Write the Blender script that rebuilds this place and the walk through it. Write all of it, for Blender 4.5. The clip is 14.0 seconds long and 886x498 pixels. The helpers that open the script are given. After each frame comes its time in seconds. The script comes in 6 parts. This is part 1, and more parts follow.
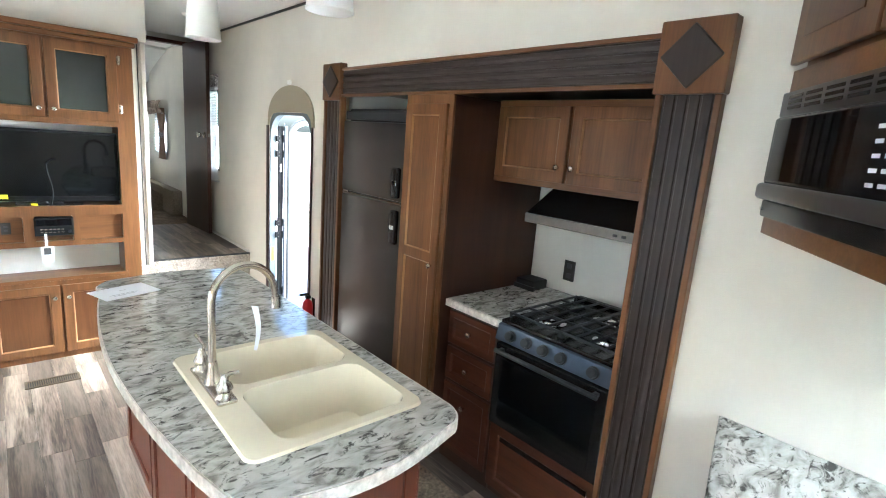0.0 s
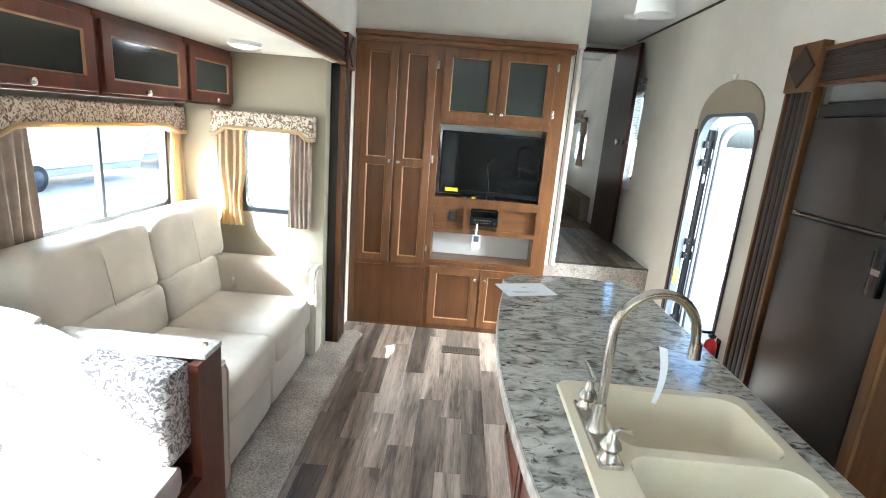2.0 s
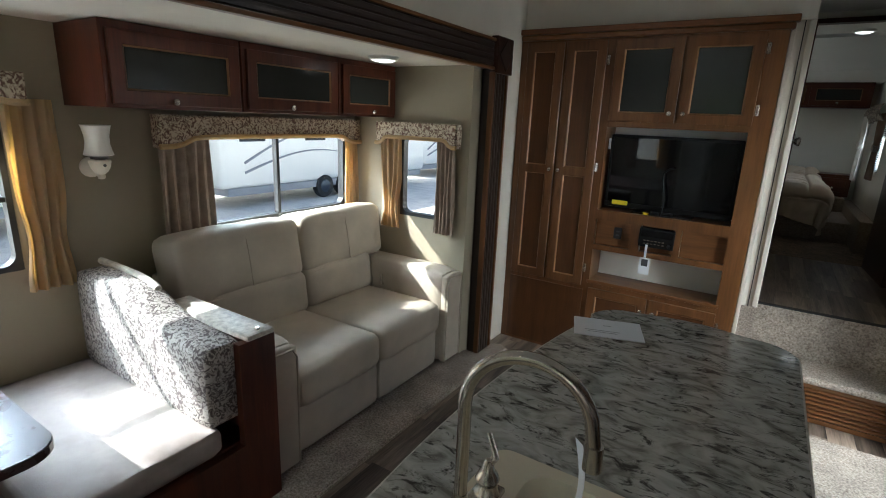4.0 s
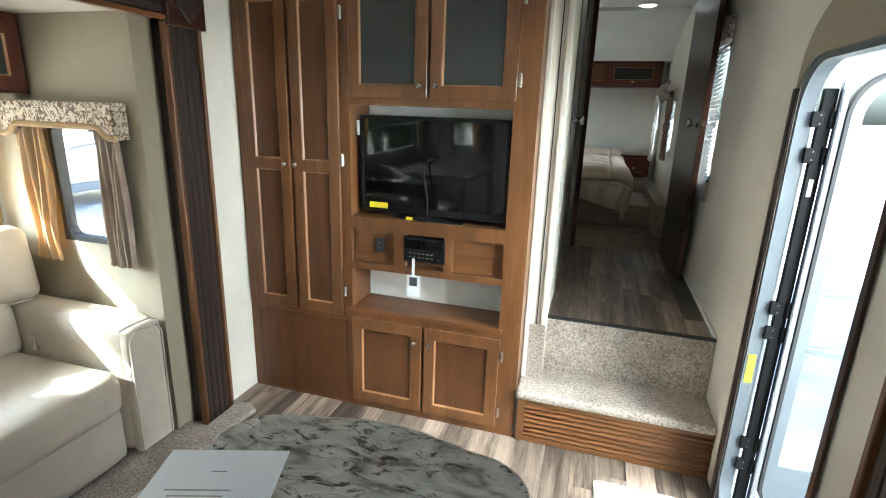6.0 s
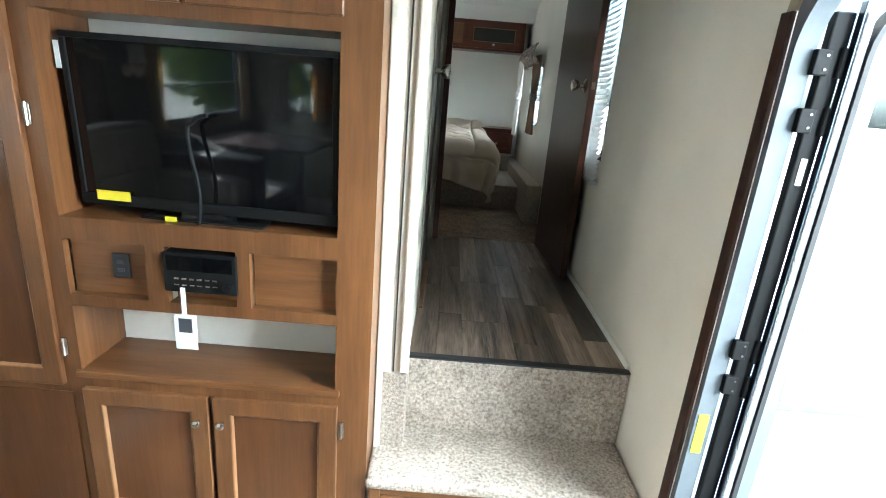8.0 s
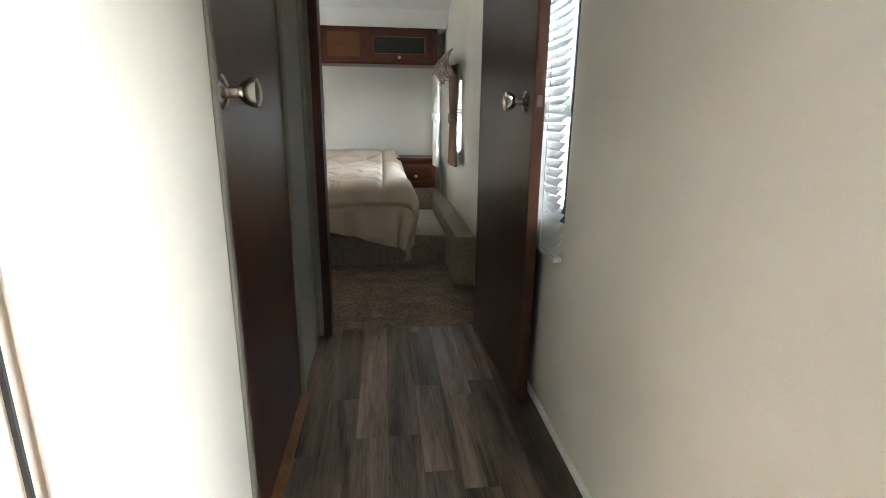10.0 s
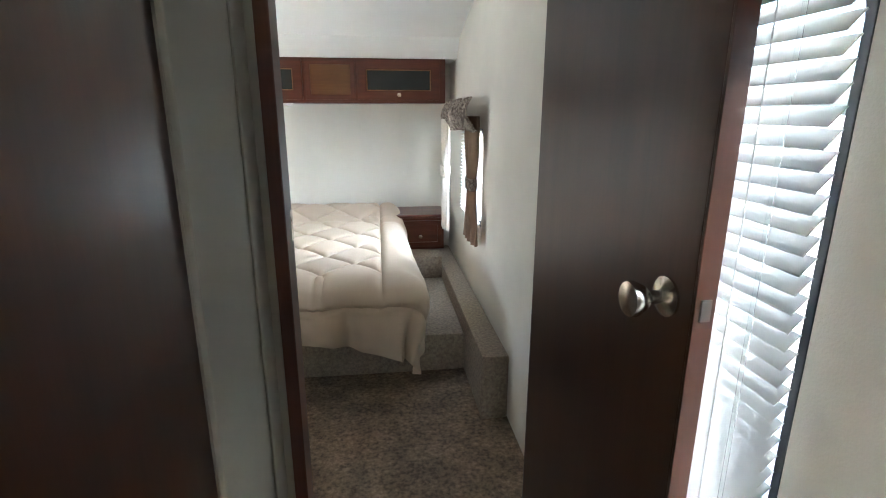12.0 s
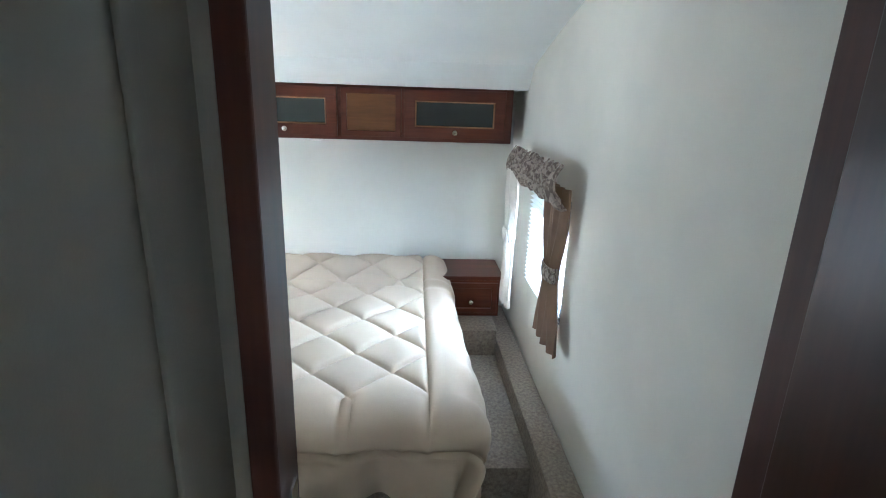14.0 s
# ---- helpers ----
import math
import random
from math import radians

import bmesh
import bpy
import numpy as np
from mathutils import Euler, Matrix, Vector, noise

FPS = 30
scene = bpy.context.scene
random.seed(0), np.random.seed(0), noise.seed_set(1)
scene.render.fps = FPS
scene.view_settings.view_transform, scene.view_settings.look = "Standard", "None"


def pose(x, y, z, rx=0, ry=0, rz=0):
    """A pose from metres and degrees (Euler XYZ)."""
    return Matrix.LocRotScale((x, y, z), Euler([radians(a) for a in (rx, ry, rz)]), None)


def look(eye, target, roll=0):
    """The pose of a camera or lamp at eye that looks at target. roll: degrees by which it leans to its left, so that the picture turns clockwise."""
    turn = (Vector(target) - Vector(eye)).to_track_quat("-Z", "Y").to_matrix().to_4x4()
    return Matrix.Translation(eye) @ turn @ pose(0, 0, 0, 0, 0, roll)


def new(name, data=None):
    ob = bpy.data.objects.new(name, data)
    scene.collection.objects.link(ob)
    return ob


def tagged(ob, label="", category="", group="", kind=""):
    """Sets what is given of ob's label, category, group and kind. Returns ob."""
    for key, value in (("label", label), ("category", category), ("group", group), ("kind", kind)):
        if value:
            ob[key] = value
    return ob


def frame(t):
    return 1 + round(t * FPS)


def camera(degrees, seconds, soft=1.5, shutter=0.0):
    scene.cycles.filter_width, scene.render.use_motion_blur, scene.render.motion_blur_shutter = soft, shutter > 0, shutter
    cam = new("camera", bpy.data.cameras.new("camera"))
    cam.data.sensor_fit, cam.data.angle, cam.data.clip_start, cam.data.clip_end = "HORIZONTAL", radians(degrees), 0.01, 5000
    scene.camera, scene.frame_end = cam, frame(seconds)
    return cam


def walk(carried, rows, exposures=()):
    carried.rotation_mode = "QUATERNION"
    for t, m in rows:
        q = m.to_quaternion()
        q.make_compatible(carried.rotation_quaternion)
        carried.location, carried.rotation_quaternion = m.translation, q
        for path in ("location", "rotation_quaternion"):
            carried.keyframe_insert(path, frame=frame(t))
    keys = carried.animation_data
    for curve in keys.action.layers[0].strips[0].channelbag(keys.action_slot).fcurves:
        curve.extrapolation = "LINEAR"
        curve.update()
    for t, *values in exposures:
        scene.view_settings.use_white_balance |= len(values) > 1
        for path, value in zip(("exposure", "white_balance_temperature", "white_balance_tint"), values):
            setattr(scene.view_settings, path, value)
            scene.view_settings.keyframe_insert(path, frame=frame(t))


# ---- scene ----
cam = camera(82.7, 14.0, soft=1.0)
PATH = [
    (0, (2.739, 2.14, 1.673), (4.05, 3.592, 1.259), 4.5),
    (0.5, (2.697, 2.144, 1.664), (3.736, 3.802, 1.25), 4.6),
    (1, (2.691, 2.238, 1.672), (3.468, 4.035, 1.265), 4.5),
    (1.5, (2.734, 2.408, 1.641), (3.187, 4.312, 1.229), 4.2),
    (2, (2.799, 2.516, 1.602), (2.754, 4.456, 1.119), 4.6),
    (2.5, (2.963, 2.661, 1.548), (2.355, 4.48, 0.98), 5.7),
    (2.7, (3.016, 2.71, 1.521), (2.203, 4.44, 0.935), 5.7),
    (3.75, (3.44, 2.90, 1.595), (2.45, 4.55, 1.075), 3.0),
    (4.8, (3.645, 3.233, 1.641), (2.497, 4.805, 1.185), 0.7),
    (5, (3.633, 3.351, 1.62), (2.667, 5.046, 1.182), 0.7),
    (5.5, (3.695, 3.709, 1.63), (2.995, 5.522, 1.155), 0.4),
    (6, (3.766, 4.058, 1.592), (3.215, 5.905, 1.058), 1.9),
    (6.5, (3.74, 4.446, 1.524), (3.407, 6.346, 0.997), 6.1),
    (7, (3.668, 4.741, 1.487), (3.526, 6.682, 1.027), 8.3),
    (7.5, (3.648, 4.847, 1.474), (3.566, 6.776, 0.95), 6.7),
    (8, (3.687, 4.946, 1.479), (3.693, 6.856, 0.884), 4.7),
    (8.5, (3.789, 5.153, 1.503), (3.835, 7.069, 0.932), 2.9),
    (9, (3.882, 5.44, 1.515), (3.997, 7.365, 0.985), 1.3),
    (9.2, (3.888, 5.538, 1.512), (4.074, 7.458, 0.983), 0.9),
    (11.3, (3.899, 6.693, 1.671), (4.167, 8.611, 1.173), 0.5),
    (11.5, (3.895, 6.751, 1.746), (4.179, 8.666, 1.245), 0.4),
    (12, (3.883, 6.844, 1.834), (4.128, 8.759, 1.313), 0.1),
    (12.5, (3.921, 7.04, 1.911), (4.032, 8.951, 1.331), 0.5),
    (13, (3.924, 7.184, 2.044), (3.966, 9.079, 1.405), 0.8),
    (13.5, (3.866, 7.345, 2.058), (3.949, 9.251, 1.458), 1.7),
    (14, (3.814, 7.556, 2.098), (3.941, 9.471, 1.537), 1.9),
]
EXPOSURES = [(0.0, 3.97, 5300, 3), (1.0, 3.93, 5200, 2), (1.5, 3.76, 5050, 2), (2.0, 3.62, 5250, 2), (2.7, 2.70, 5200, 3), (4.8, 1.32, 5700, 2), (5.0, 1.97, 5600, 1), (5.5, 2.62, 5350, 0), (6.0, 2.97, 5500, 0), (6.5, 3.07, 5300, -1),
             (7.5, 3.32, 5250, -2), (8.5, 3.22, 5400, 0), (9.0, 3.22, 6000, 3), (11.5, 4.37, 5200, 6), (12.0, 4.32, 5450, 6), (12.5, 4.42, 5300, 5), (13.0, 4.57, 5350, 3), (13.5, 4.60, 5050, 0), (14.0, 4.32, 4850, 2)]
walk(cam, [(t, look(eye, target, roll)) for t, eye, target, roll in PATH], EXPOSURES)

# ---- daylight ----
SUN_WAY = Vector((1.0, 0.80, -0.97)).normalized()      # sun from the sofa side, slightly from the rear
world = bpy.data.worlds.new("sky")
scene.world = world
world.use_nodes = True
wn = world.node_tree.nodes
sky = wn.new("ShaderNodeTexSky")
sky.sky_type, sky.sun_disc = "NISHITA", False
sky.sun_elevation = math.asin(-SUN_WAY.z)
sky.sun_rotation = math.atan2(-SUN_WAY.x, -SUN_WAY.y)
sky.altitude, sky.dust_density, sky.ozone_density = 100, 4.5, 0.4
world.node_tree.links.new(sky.outputs[0], wn["Background"].inputs[0])
wn["Background"].inputs[1].default_value = 0.078

sun = new("sun", bpy.data.lights.new("sun", "SUN"))
sun.data.energy, sun.data.angle, sun.data.color = 5.0, radians(0.6), (1.0, 0.94, 0.84)
sun.matrix_world = look((0, 0, 8), Vector((0, 0, 8)) + SUN_WAY)


def window_light(name, centre, aim, w, h, power, spread=150, tint=(0.86, 0.94, 1.0)):
    """An area lamp standing in for the sky light of one opening."""
    d = bpy.data.lights.new(name, "AREA")
    d.shape, d.size, d.size_y, d.energy, d.color = "RECTANGLE", w, h, power, tint
    d.spread = radians(spread)
    ob = new(name, d)
    ob.matrix_world = look(centre, Vector(centre) + Vector(aim))
    return ob


# added lamps for the sky at each opening, mostly above what the eye can see through it
window_light("skylight_big_window", (-0.1, 5.1, 2.45), (1, 0, -0.95), 1.8, 1.2, 25.3)
window_light("skylight_dinette", (-0.1, 3.0, 2.45), (1, 0, -0.95), 1.8, 1.2, 63.2)
window_light("skylight_entry", (6.9, 5.3, 3.9), (-1, 0.2, -1.18), 2.4, 2.2, 21.5, 60, (1.0, 0.97, 0.92))
# Two extra lamps at door height, out of sight, brighten wall and step.
window_light("entry_fill_low", (6.4, 4.95, 1.75), (-4.4, 1.15, -0.55), 1.4, 1.3, 8.6, 80, (1.0, 0.97, 0.92))
window_light("entry_fill_side", (5.6, 4.5, 1.8), (-1.5, 1.9, -1.4), 0.9, 0.9, 6.0, 90, (1.0, 0.97, 0.92))
# Added fill from behind, through rear windows that are never seen.
window_light("rear_fill_light", (2.68, -0.7, 3.0), (0, 1, -1.1), 1.0, 1.0, 36.5)
window_light("rear_fill_light", (3.78, -0.7, 3.0), (0, 1, -1.1), 1.0, 1.0, 22.5)
window_light("skylight_bedroom", (4.50, 9.62, 1.5), (-1, 0, -0.9), 0.5, 0.45, 1.3, 150)
# Added fill for the bed, from an unseen opening on the left.
window_light("bedroom_left_fill", (1.84, 9.6, 1.5), (1, 0, -0.1), 0.6, 0.45, 0.15, 95)

# ---- materials ----
def mat(name, colour, rough=0.5, metal=0.0, var=0.0, scale=8.0, bump=0.0, bump_scale=120.0, stretch=None, spec=0.5, coat=0.0, second=None):
    """A surface with two scales of variation: stains (scale) and grain (bump_scale)."""
    m = bpy.data.materials.new(name)
    m.use_nodes = True
    n, l = m.node_tree.nodes, m.node_tree.links
    b = n["Principled BSDF"]
    b.inputs["Base Color"].default_value = (*colour, 1)
    b.inputs["Roughness"].default_value = rough
    b.inputs["Metallic"].default_value = metal
    b.inputs["Specular IOR Level"].default_value = spec
    b.inputs["Coat Weight"].default_value = coat
    tc = n.new("ShaderNodeTexCoord")
    mp = n.new("ShaderNodeMapping")
    l.new(tc.outputs["Object"], mp.inputs[0])
    if stretch:
        mp.inputs["Scale"].default_value = stretch
    if var or second:
        t = n.new("ShaderNodeTexNoise")
        t.inputs["Scale"].default_value, t.inputs["Detail"].default_value, t.inputs["Roughness"].default_value = scale, 6, 0.62
        l.new(mp.outputs[0], t.inputs[0])
        r = n.new("ShaderNodeValToRGB")
        r.color_ramp.elements[0].position, r.color_ramp.elements[1].position = 0.3, 0.7
        lo = second or tuple(c * (1 - var) for c in colour)
        hi = tuple(min(1, c * (1 + var)) for c in colour)
        r.color_ramp.elements[0].color, r.color_ramp.elements[1].color = (*lo, 1), (*hi, 1)
        l.new(t.outputs[0], r.inputs[0])
        l.new(r.outputs[0], b.inputs["Base Color"])
        rr = n.new("ShaderNodeMapRange")
        rr.inputs["To Min"].default_value, rr.inputs["To Max"].default_value = rough * 0.85, min(1, rough * 1.15)
        l.new(t.outputs[0], rr.inputs[0])
        l.new(rr.outputs[0], b.inputs["Roughness"])
    if bump:
        t2 = n.new("ShaderNodeTexNoise")
        t2.inputs["Scale"].default_value, t2.inputs["Detail"].default_value = bump_scale, 3
        l.new(mp.outputs[0], t2.inputs[0])
        bp = n.new("ShaderNodeBump")
        bp.inputs["Strength"].default_value, bp.inputs["Distance"].default_value = bump, 0.004
        l.new(t2.outputs[0], bp.inputs["Height"])
        l.new(bp.outputs[0], b.inputs["Normal"])
    return m


def wood(name, light, dark, rough=0.38, along="z", grain=14.0, random_shift=0.0, spec=0.42, relief=0.08, tight=0.165):
    """Stained wood: long grain along one axis, with darker pores."""
    m = bpy.data.materials.new(name)
    m.use_nodes = True
    n, l = m.node_tree.nodes, m.node_tree.links
    b = n["Principled BSDF"]
    tc, mp = n.new("ShaderNodeTexCoord"), n.new("ShaderNodeMapping")
    l.new(tc.outputs["Object"], mp.inputs[0])
    mp.inputs["Scale"].default_value = {"x": (0.07, 1, 1), "y": (1, 0.07, 1), "z": (1, 1, 0.07)}[along]
    if random_shift:
        oi, cb = n.new("ShaderNodeObjectInfo"), n.new("ShaderNodeCombineXYZ")
        k = n.new("ShaderNodeMath")
        k.operation, k.inputs[1].default_value = "MULTIPLY", 37.0
        l.new(oi.outputs["Random"], k.inputs[0])
        for i in range(3):
            l.new(k.outputs[0], cb.inputs[i])
        l.new(cb.outputs[0], mp.inputs["Location"])
    t = n.new("ShaderNodeTexNoise")
    t.inputs["Scale"].default_value, t.inputs["Detail"].default_value, t.inputs["Distortion"].default_value = grain, 7, 0.8
    l.new(mp.outputs[0], t.inputs[0])
    fine = n.new("ShaderNodeTexNoise")
    fine.inputs["Scale"].default_value, fine.inputs["Detail"].default_value = grain * 9, 3
    l.new(mp.outputs[0], fine.inputs[0])
    add = n.new("ShaderNodeMix")
    add.data_type, add.inputs[0].default_value = "FLOAT", 0.3
    l.new(t.outputs[0], add.inputs[2])
    l.new(fine.outputs[0], add.inputs[3])
    r = n.new("ShaderNodeValToRGB")
    r.color_ramp.elements[0].position, r.color_ramp.elements[1].position = 0.495 - tight, 0.495 + tight
    r.color_ramp.elements[0].color, r.color_ramp.elements[1].color = (*dark, 1), (*light, 1)
    l.new(add.outputs[0], r.inputs[0])
    if random_shift:
        hs, mr = n.new("ShaderNodeHueSaturation"), n.new("ShaderNodeMapRange")
        mr.inputs["To Min"].default_value, mr.inputs["To Max"].default_value = 1 - random_shift, 1 + random_shift
        l.new(oi.outputs["Random"], mr.inputs[0])
        l.new(mr.outputs[0], hs.inputs["Value"])
        l.new(r.outputs[0], hs.inputs["Color"])
        l.new(hs.outputs[0], b.inputs["Base Color"])
    else:
        l.new(r.outputs[0], b.inputs["Base Color"])
    b.inputs["Roughness"].default_value = rough
    b.inputs["Specular IOR Level"].default_value = spec
    bp = n.new("ShaderNodeBump")
    bp.inputs["Strength"].default_value, bp.inputs["Distance"].default_value = relief, 0.002
    l.new(fine.outputs[0], bp.inputs["Height"])
    l.new(bp.outputs[0], b.inputs["Normal"])
    return m


def granite(name):
    """Laminate printed as pale granite with dark, drawn-out flecks."""
    m = mat(name, (0.5, 0.48, 0.44), 0.13, coat=0.25)
    n, l = m.node_tree.nodes, m.node_tree.links
    b = n["Principled BSDF"]
    tc, mp = n.new("ShaderNodeTexCoord"), n.new("ShaderNodeMapping")
    mp.inputs["Scale"].default_value = (0.62, 1.25, 1.0)
    mp.inputs["Rotation"].default_value = (0, 0, radians(-18))
    l.new(tc.outputs["Object"], mp.inputs[0])
    big = n.new("ShaderNodeTexNoise")
    big.inputs["Scale"].default_value, big.inputs["Detail"].default_value, big.inputs["Distortion"].default_value = 12, 8, 1.8
    l.new(mp.outputs[0], big.inputs[0])
    r1 = n.new("ShaderNodeValToRGB")
    e = r1.color_ramp.elements
    e[0].position, e[0].color = 0.32, (0.215, 0.208, 0.18, 1)
    e[1].position, e[1].color = 0.64, (0.59, 0.58, 0.54, 1)
    mid = e.new(0.46)
    mid.color = (0.44, 0.43, 0.385, 1)
    l.new(big.outputs[0], r1.inputs[0])
    fl = n.new("ShaderNodeTexNoise")
    fl.inputs["Scale"].default_value, fl.inputs["Detail"].default_value, fl.inputs["Roughness"].default_value, fl.inputs["Distortion"].default_value = 21, 9, 0.68, 1.6
    l.new(mp.outputs[0], fl.inputs[0])
    r2 = n.new("ShaderNodeValToRGB")
    r2.color_ramp.elements[0].position, r2.color_ramp.elements[1].position = 0.375, 0.475
    r2.color_ramp.elements[0].color, r2.color_ramp.elements[1].color = (0.0, 0.0, 0.0, 1), (1, 1, 1, 1)
    l.new(fl.outputs[0], r2.inputs[0])
    mx = n.new("ShaderNodeMix")
    mx.data_type = "RGBA"
    mx.inputs[6].default_value = (0.075, 0.068, 0.06, 1)
    l.new(r2.outputs[0], mx.inputs[0])
    l.new(r1.outputs[0], mx.inputs[7])
    l.new(mx.outputs[2], b.inputs["Base Color"])
    return m


def fabric_print(name, ground, dark, scale):
    """Woven upholstery with a broken, crackled print."""
    m = mat(name, ground, 0.85, bump=0.4, bump_scale=500)
    n, l = m.node_tree.nodes, m.node_tree.links
    b = n["Principled BSDF"]
    tc = n.new("ShaderNodeTexCoord")
    t = n.new("ShaderNodeTexNoise")
    t.inputs["Scale"].default_value, t.inputs["Detail"].default_value, t.inputs["Distortion"].default_value = scale, 5, 2.2
    l.new(tc.outputs["Object"], t.inputs[0])
    r = n.new("ShaderNodeValToRGB")
    e = r.color_ramp.elements
    e[0].position, e[0].color = 0.42, (*dark, 1)
    e[1].position, e[1].color = 0.55, (*ground, 1)
    k = e.new(0.49)
    k.color = (*[(a + c) / 2 for a, c in zip(ground, dark)], 1)
    l.new(t.outputs[0], r.inputs[0])
    l.new(r.outputs[0], b.inputs["Base Color"])
    return m


def glass(name, colour=(0.95, 0.97, 0.97)):
    m = bpy.data.materials.new(name)
    m.use_nodes = True
    b = m.node_tree.nodes["Principled BSDF"]
    b.inputs["Base Color"].default_value = (*colour, 1)
    b.inputs["Transmission Weight"].default_value = 1.0
    b.inputs["Roughness"].default_value = 0.0
    b.inputs["IOR"].default_value = 1.05
    return m


def emit(name, colour, strength):
    m = mat(name, colour, 0.4)
    b = m.node_tree.nodes["Principled BSDF"]
    b.inputs["Emission Color"].default_value = (*colour, 1)
    b.inputs["Emission Strength"].default_value = strength
    return m


WALL = mat("wallpaper_beige", (0.66, 0.615, 0.53), 0.75, var=0.03, scale=3, bump=0.15, bump_scale=260)
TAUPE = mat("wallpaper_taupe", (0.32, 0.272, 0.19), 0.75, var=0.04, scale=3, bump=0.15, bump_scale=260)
BEDWALL = mat("wallpaper_pale", (0.66, 0.63, 0.56), 0.75, var=0.03, scale=3, bump=0.12, bump_scale=260)
CEIL = mat("ceiling_white", (0.78, 0.77, 0.74), 0.7, var=0.02, scale=4, bump=0.12, bump_scale=300)
WHITE = mat("white_panel", (0.80, 0.78, 0.72), 0.5, var=0.03, scale=5, bump=0.05)
# Pale hall panel with the hallway's shade put into its colour.
HALLSHADE = mat("shaded_hall_panel", (0.198, 0.182, 0.143), 0.6, var=0.04, scale=4, bump=0.1, bump_scale=240)
CHERRY = wood("cherry_wood", (0.188, 0.082, 0.029), (0.100, 0.041, 0.0145), 0.31)
CHERRY_X = wood("cherry_wood_level", (0.188, 0.082, 0.029), (0.100, 0.041, 0.0145), 0.31, along="x")
CHERRY_Y = wood("cherry_wood_long", (0.188, 0.082, 0.029), (0.100, 0.041, 0.0145), 0.31, along="y")
CHERRY_P = wood("cherry_panel", (0.128, 0.051, 0.018), (0.078, 0.030, 0.0105), 0.28)
# Cherry darkened for the island's shadow on the low kitchen fronts.
CHERRY_SHADED = wood("shaded_cherry_long", (0.11, 0.033, 0.015), (0.052, 0.015, 0.008), 0.33, along="y")
# Paler than the cherry: wear plus the highlight on the edges, as colour.
BEAD = wood("worn_highlit_bead", (0.36, 0.19, 0.082), (0.20, 0.09, 0.036), 0.34)
DARKWOOD = wood("dark_fluted_wood", (0.044, 0.030, 0.025), (0.026, 0.0175, 0.0145), 0.34)
DARKWOOD_Y = wood("dark_fluted_wood_long", (0.044, 0.030, 0.025), (0.026, 0.0175, 0.0145), 0.34, along="y")
WALNUT = wood("dark_walnut_panel", (0.056, 0.021, 0.011), (0.034, 0.012, 0.0065), 0.31, spec=0.42, relief=0.02)
WALNUT_X = wood("dark_walnut_level", (0.070, 0.032, 0.020), (0.036, 0.016, 0.010), 0.33, along="x")
DOORRED = wood("dark_reddish_trim", (0.070, 0.021, 0.011), (0.040, 0.011, 0.006), 0.42, spec=0.3, relief=0.02)
MAHOG = wood("reddish_wood", (0.125, 0.033, 0.015), (0.060, 0.016, 0.008), 0.33)
MAHOG_X = wood("reddish_wood_level", (0.125, 0.033, 0.015), (0.060, 0.016, 0.008), 0.33, along="x")
PLANK = wood("vinyl_plank", (0.31, 0.236, 0.176), (0.058, 0.039, 0.028), 0.33, along="y", grain=17, random_shift=0.52, spec=0.45, tight=0.135)
JOINT = mat("plank_joint", (0.06, 0.045, 0.035), 0.6, var=0.2)
GRANITE = granite("granite_laminate")
LAMEDGE = mat("laminate_edge", (0.62, 0.59, 0.53), 0.35, var=0.2, scale=40, second=(0.36, 0.33, 0.29))
BISQUE = mat("bisque_acrylic", (0.82, 0.745, 0.57), 0.14, var=0.02, scale=6, coat=0.8)
NICKEL = mat("brushed_nickel", (0.62, 0.58, 0.52), 0.24, metal=1.0, var=0.05, scale=60)
CHROME = mat("polished_steel", (0.75, 0.75, 0.74), 0.12, metal=1.0)
HOODSTEEL = mat("brushed_hood_steel", (0.15, 0.142, 0.13), 0.32, metal=0.9, var=0.08, scale=40)
STEEL = mat("steel_panel", (0.075, 0.09, 0.115), 0.3, metal=0.9, var=0.06, scale=30)
ALU = mat("painted_aluminium", (0.17, 0.19, 0.205), 0.38, metal=0.3, var=0.05, scale=20)
DOORALU = mat("dark_door_aluminium", (0.115, 0.13, 0.142), 0.6, metal=0.0, var=0.1, scale=20)
BLACK = mat("black_enamel", (0.012, 0.012, 0.013), 0.25, var=0.2, scale=30)
BLACKMAT = mat("black_plastic", (0.018, 0.018, 0.019), 0.5, var=0.2, scale=40, bump=0.05)
SCREEN = mat("screen_glass", (0.003, 0.0034, 0.004), 0.045, spec=0.36, coat=0.0)
FRIDGE = mat("fridge_black_panel", (0.034, 0.027, 0.023), 0.30, var=0.15, scale=4, bump=0.03, bump_scale=400)
SMOKE = mat("smoked_glass_insert", (0.036, 0.038, 0.034), 0.14, var=0.05, scale=5)
LEATHER = mat("cream_vinyl_leather", (0.53, 0.46, 0.365), 0.48, var=0.05, scale=7, bump=0.25, bump_scale=220)
FABRIC = fabric_print("crackled_print_fabric", (0.46, 0.42, 0.385), (0.10, 0.08, 0.075), 40)
VALFAB = fabric_print("scrolled_valance_fabric", (0.58, 0.50, 0.37), (0.15, 0.085, 0.06), 34)
SEATFAB = mat("brown_bench_fabric", (0.36, 0.305, 0.275), 0.85, var=0.1, scale=14, bump=0.35, bump_scale=420)
CARPET = mat("speckled_carpet", (0.62, 0.54, 0.45), 0.95, scale=100, var=0.0, second=(0.17, 0.13, 0.10), bump=1.0, bump_scale=260)
BEDCARPET = mat("tan_carpet", (0.36, 0.258, 0.172), 0.95, scale=62, second=(0.085, 0.056, 0.036), bump=1.0, bump_scale=240)
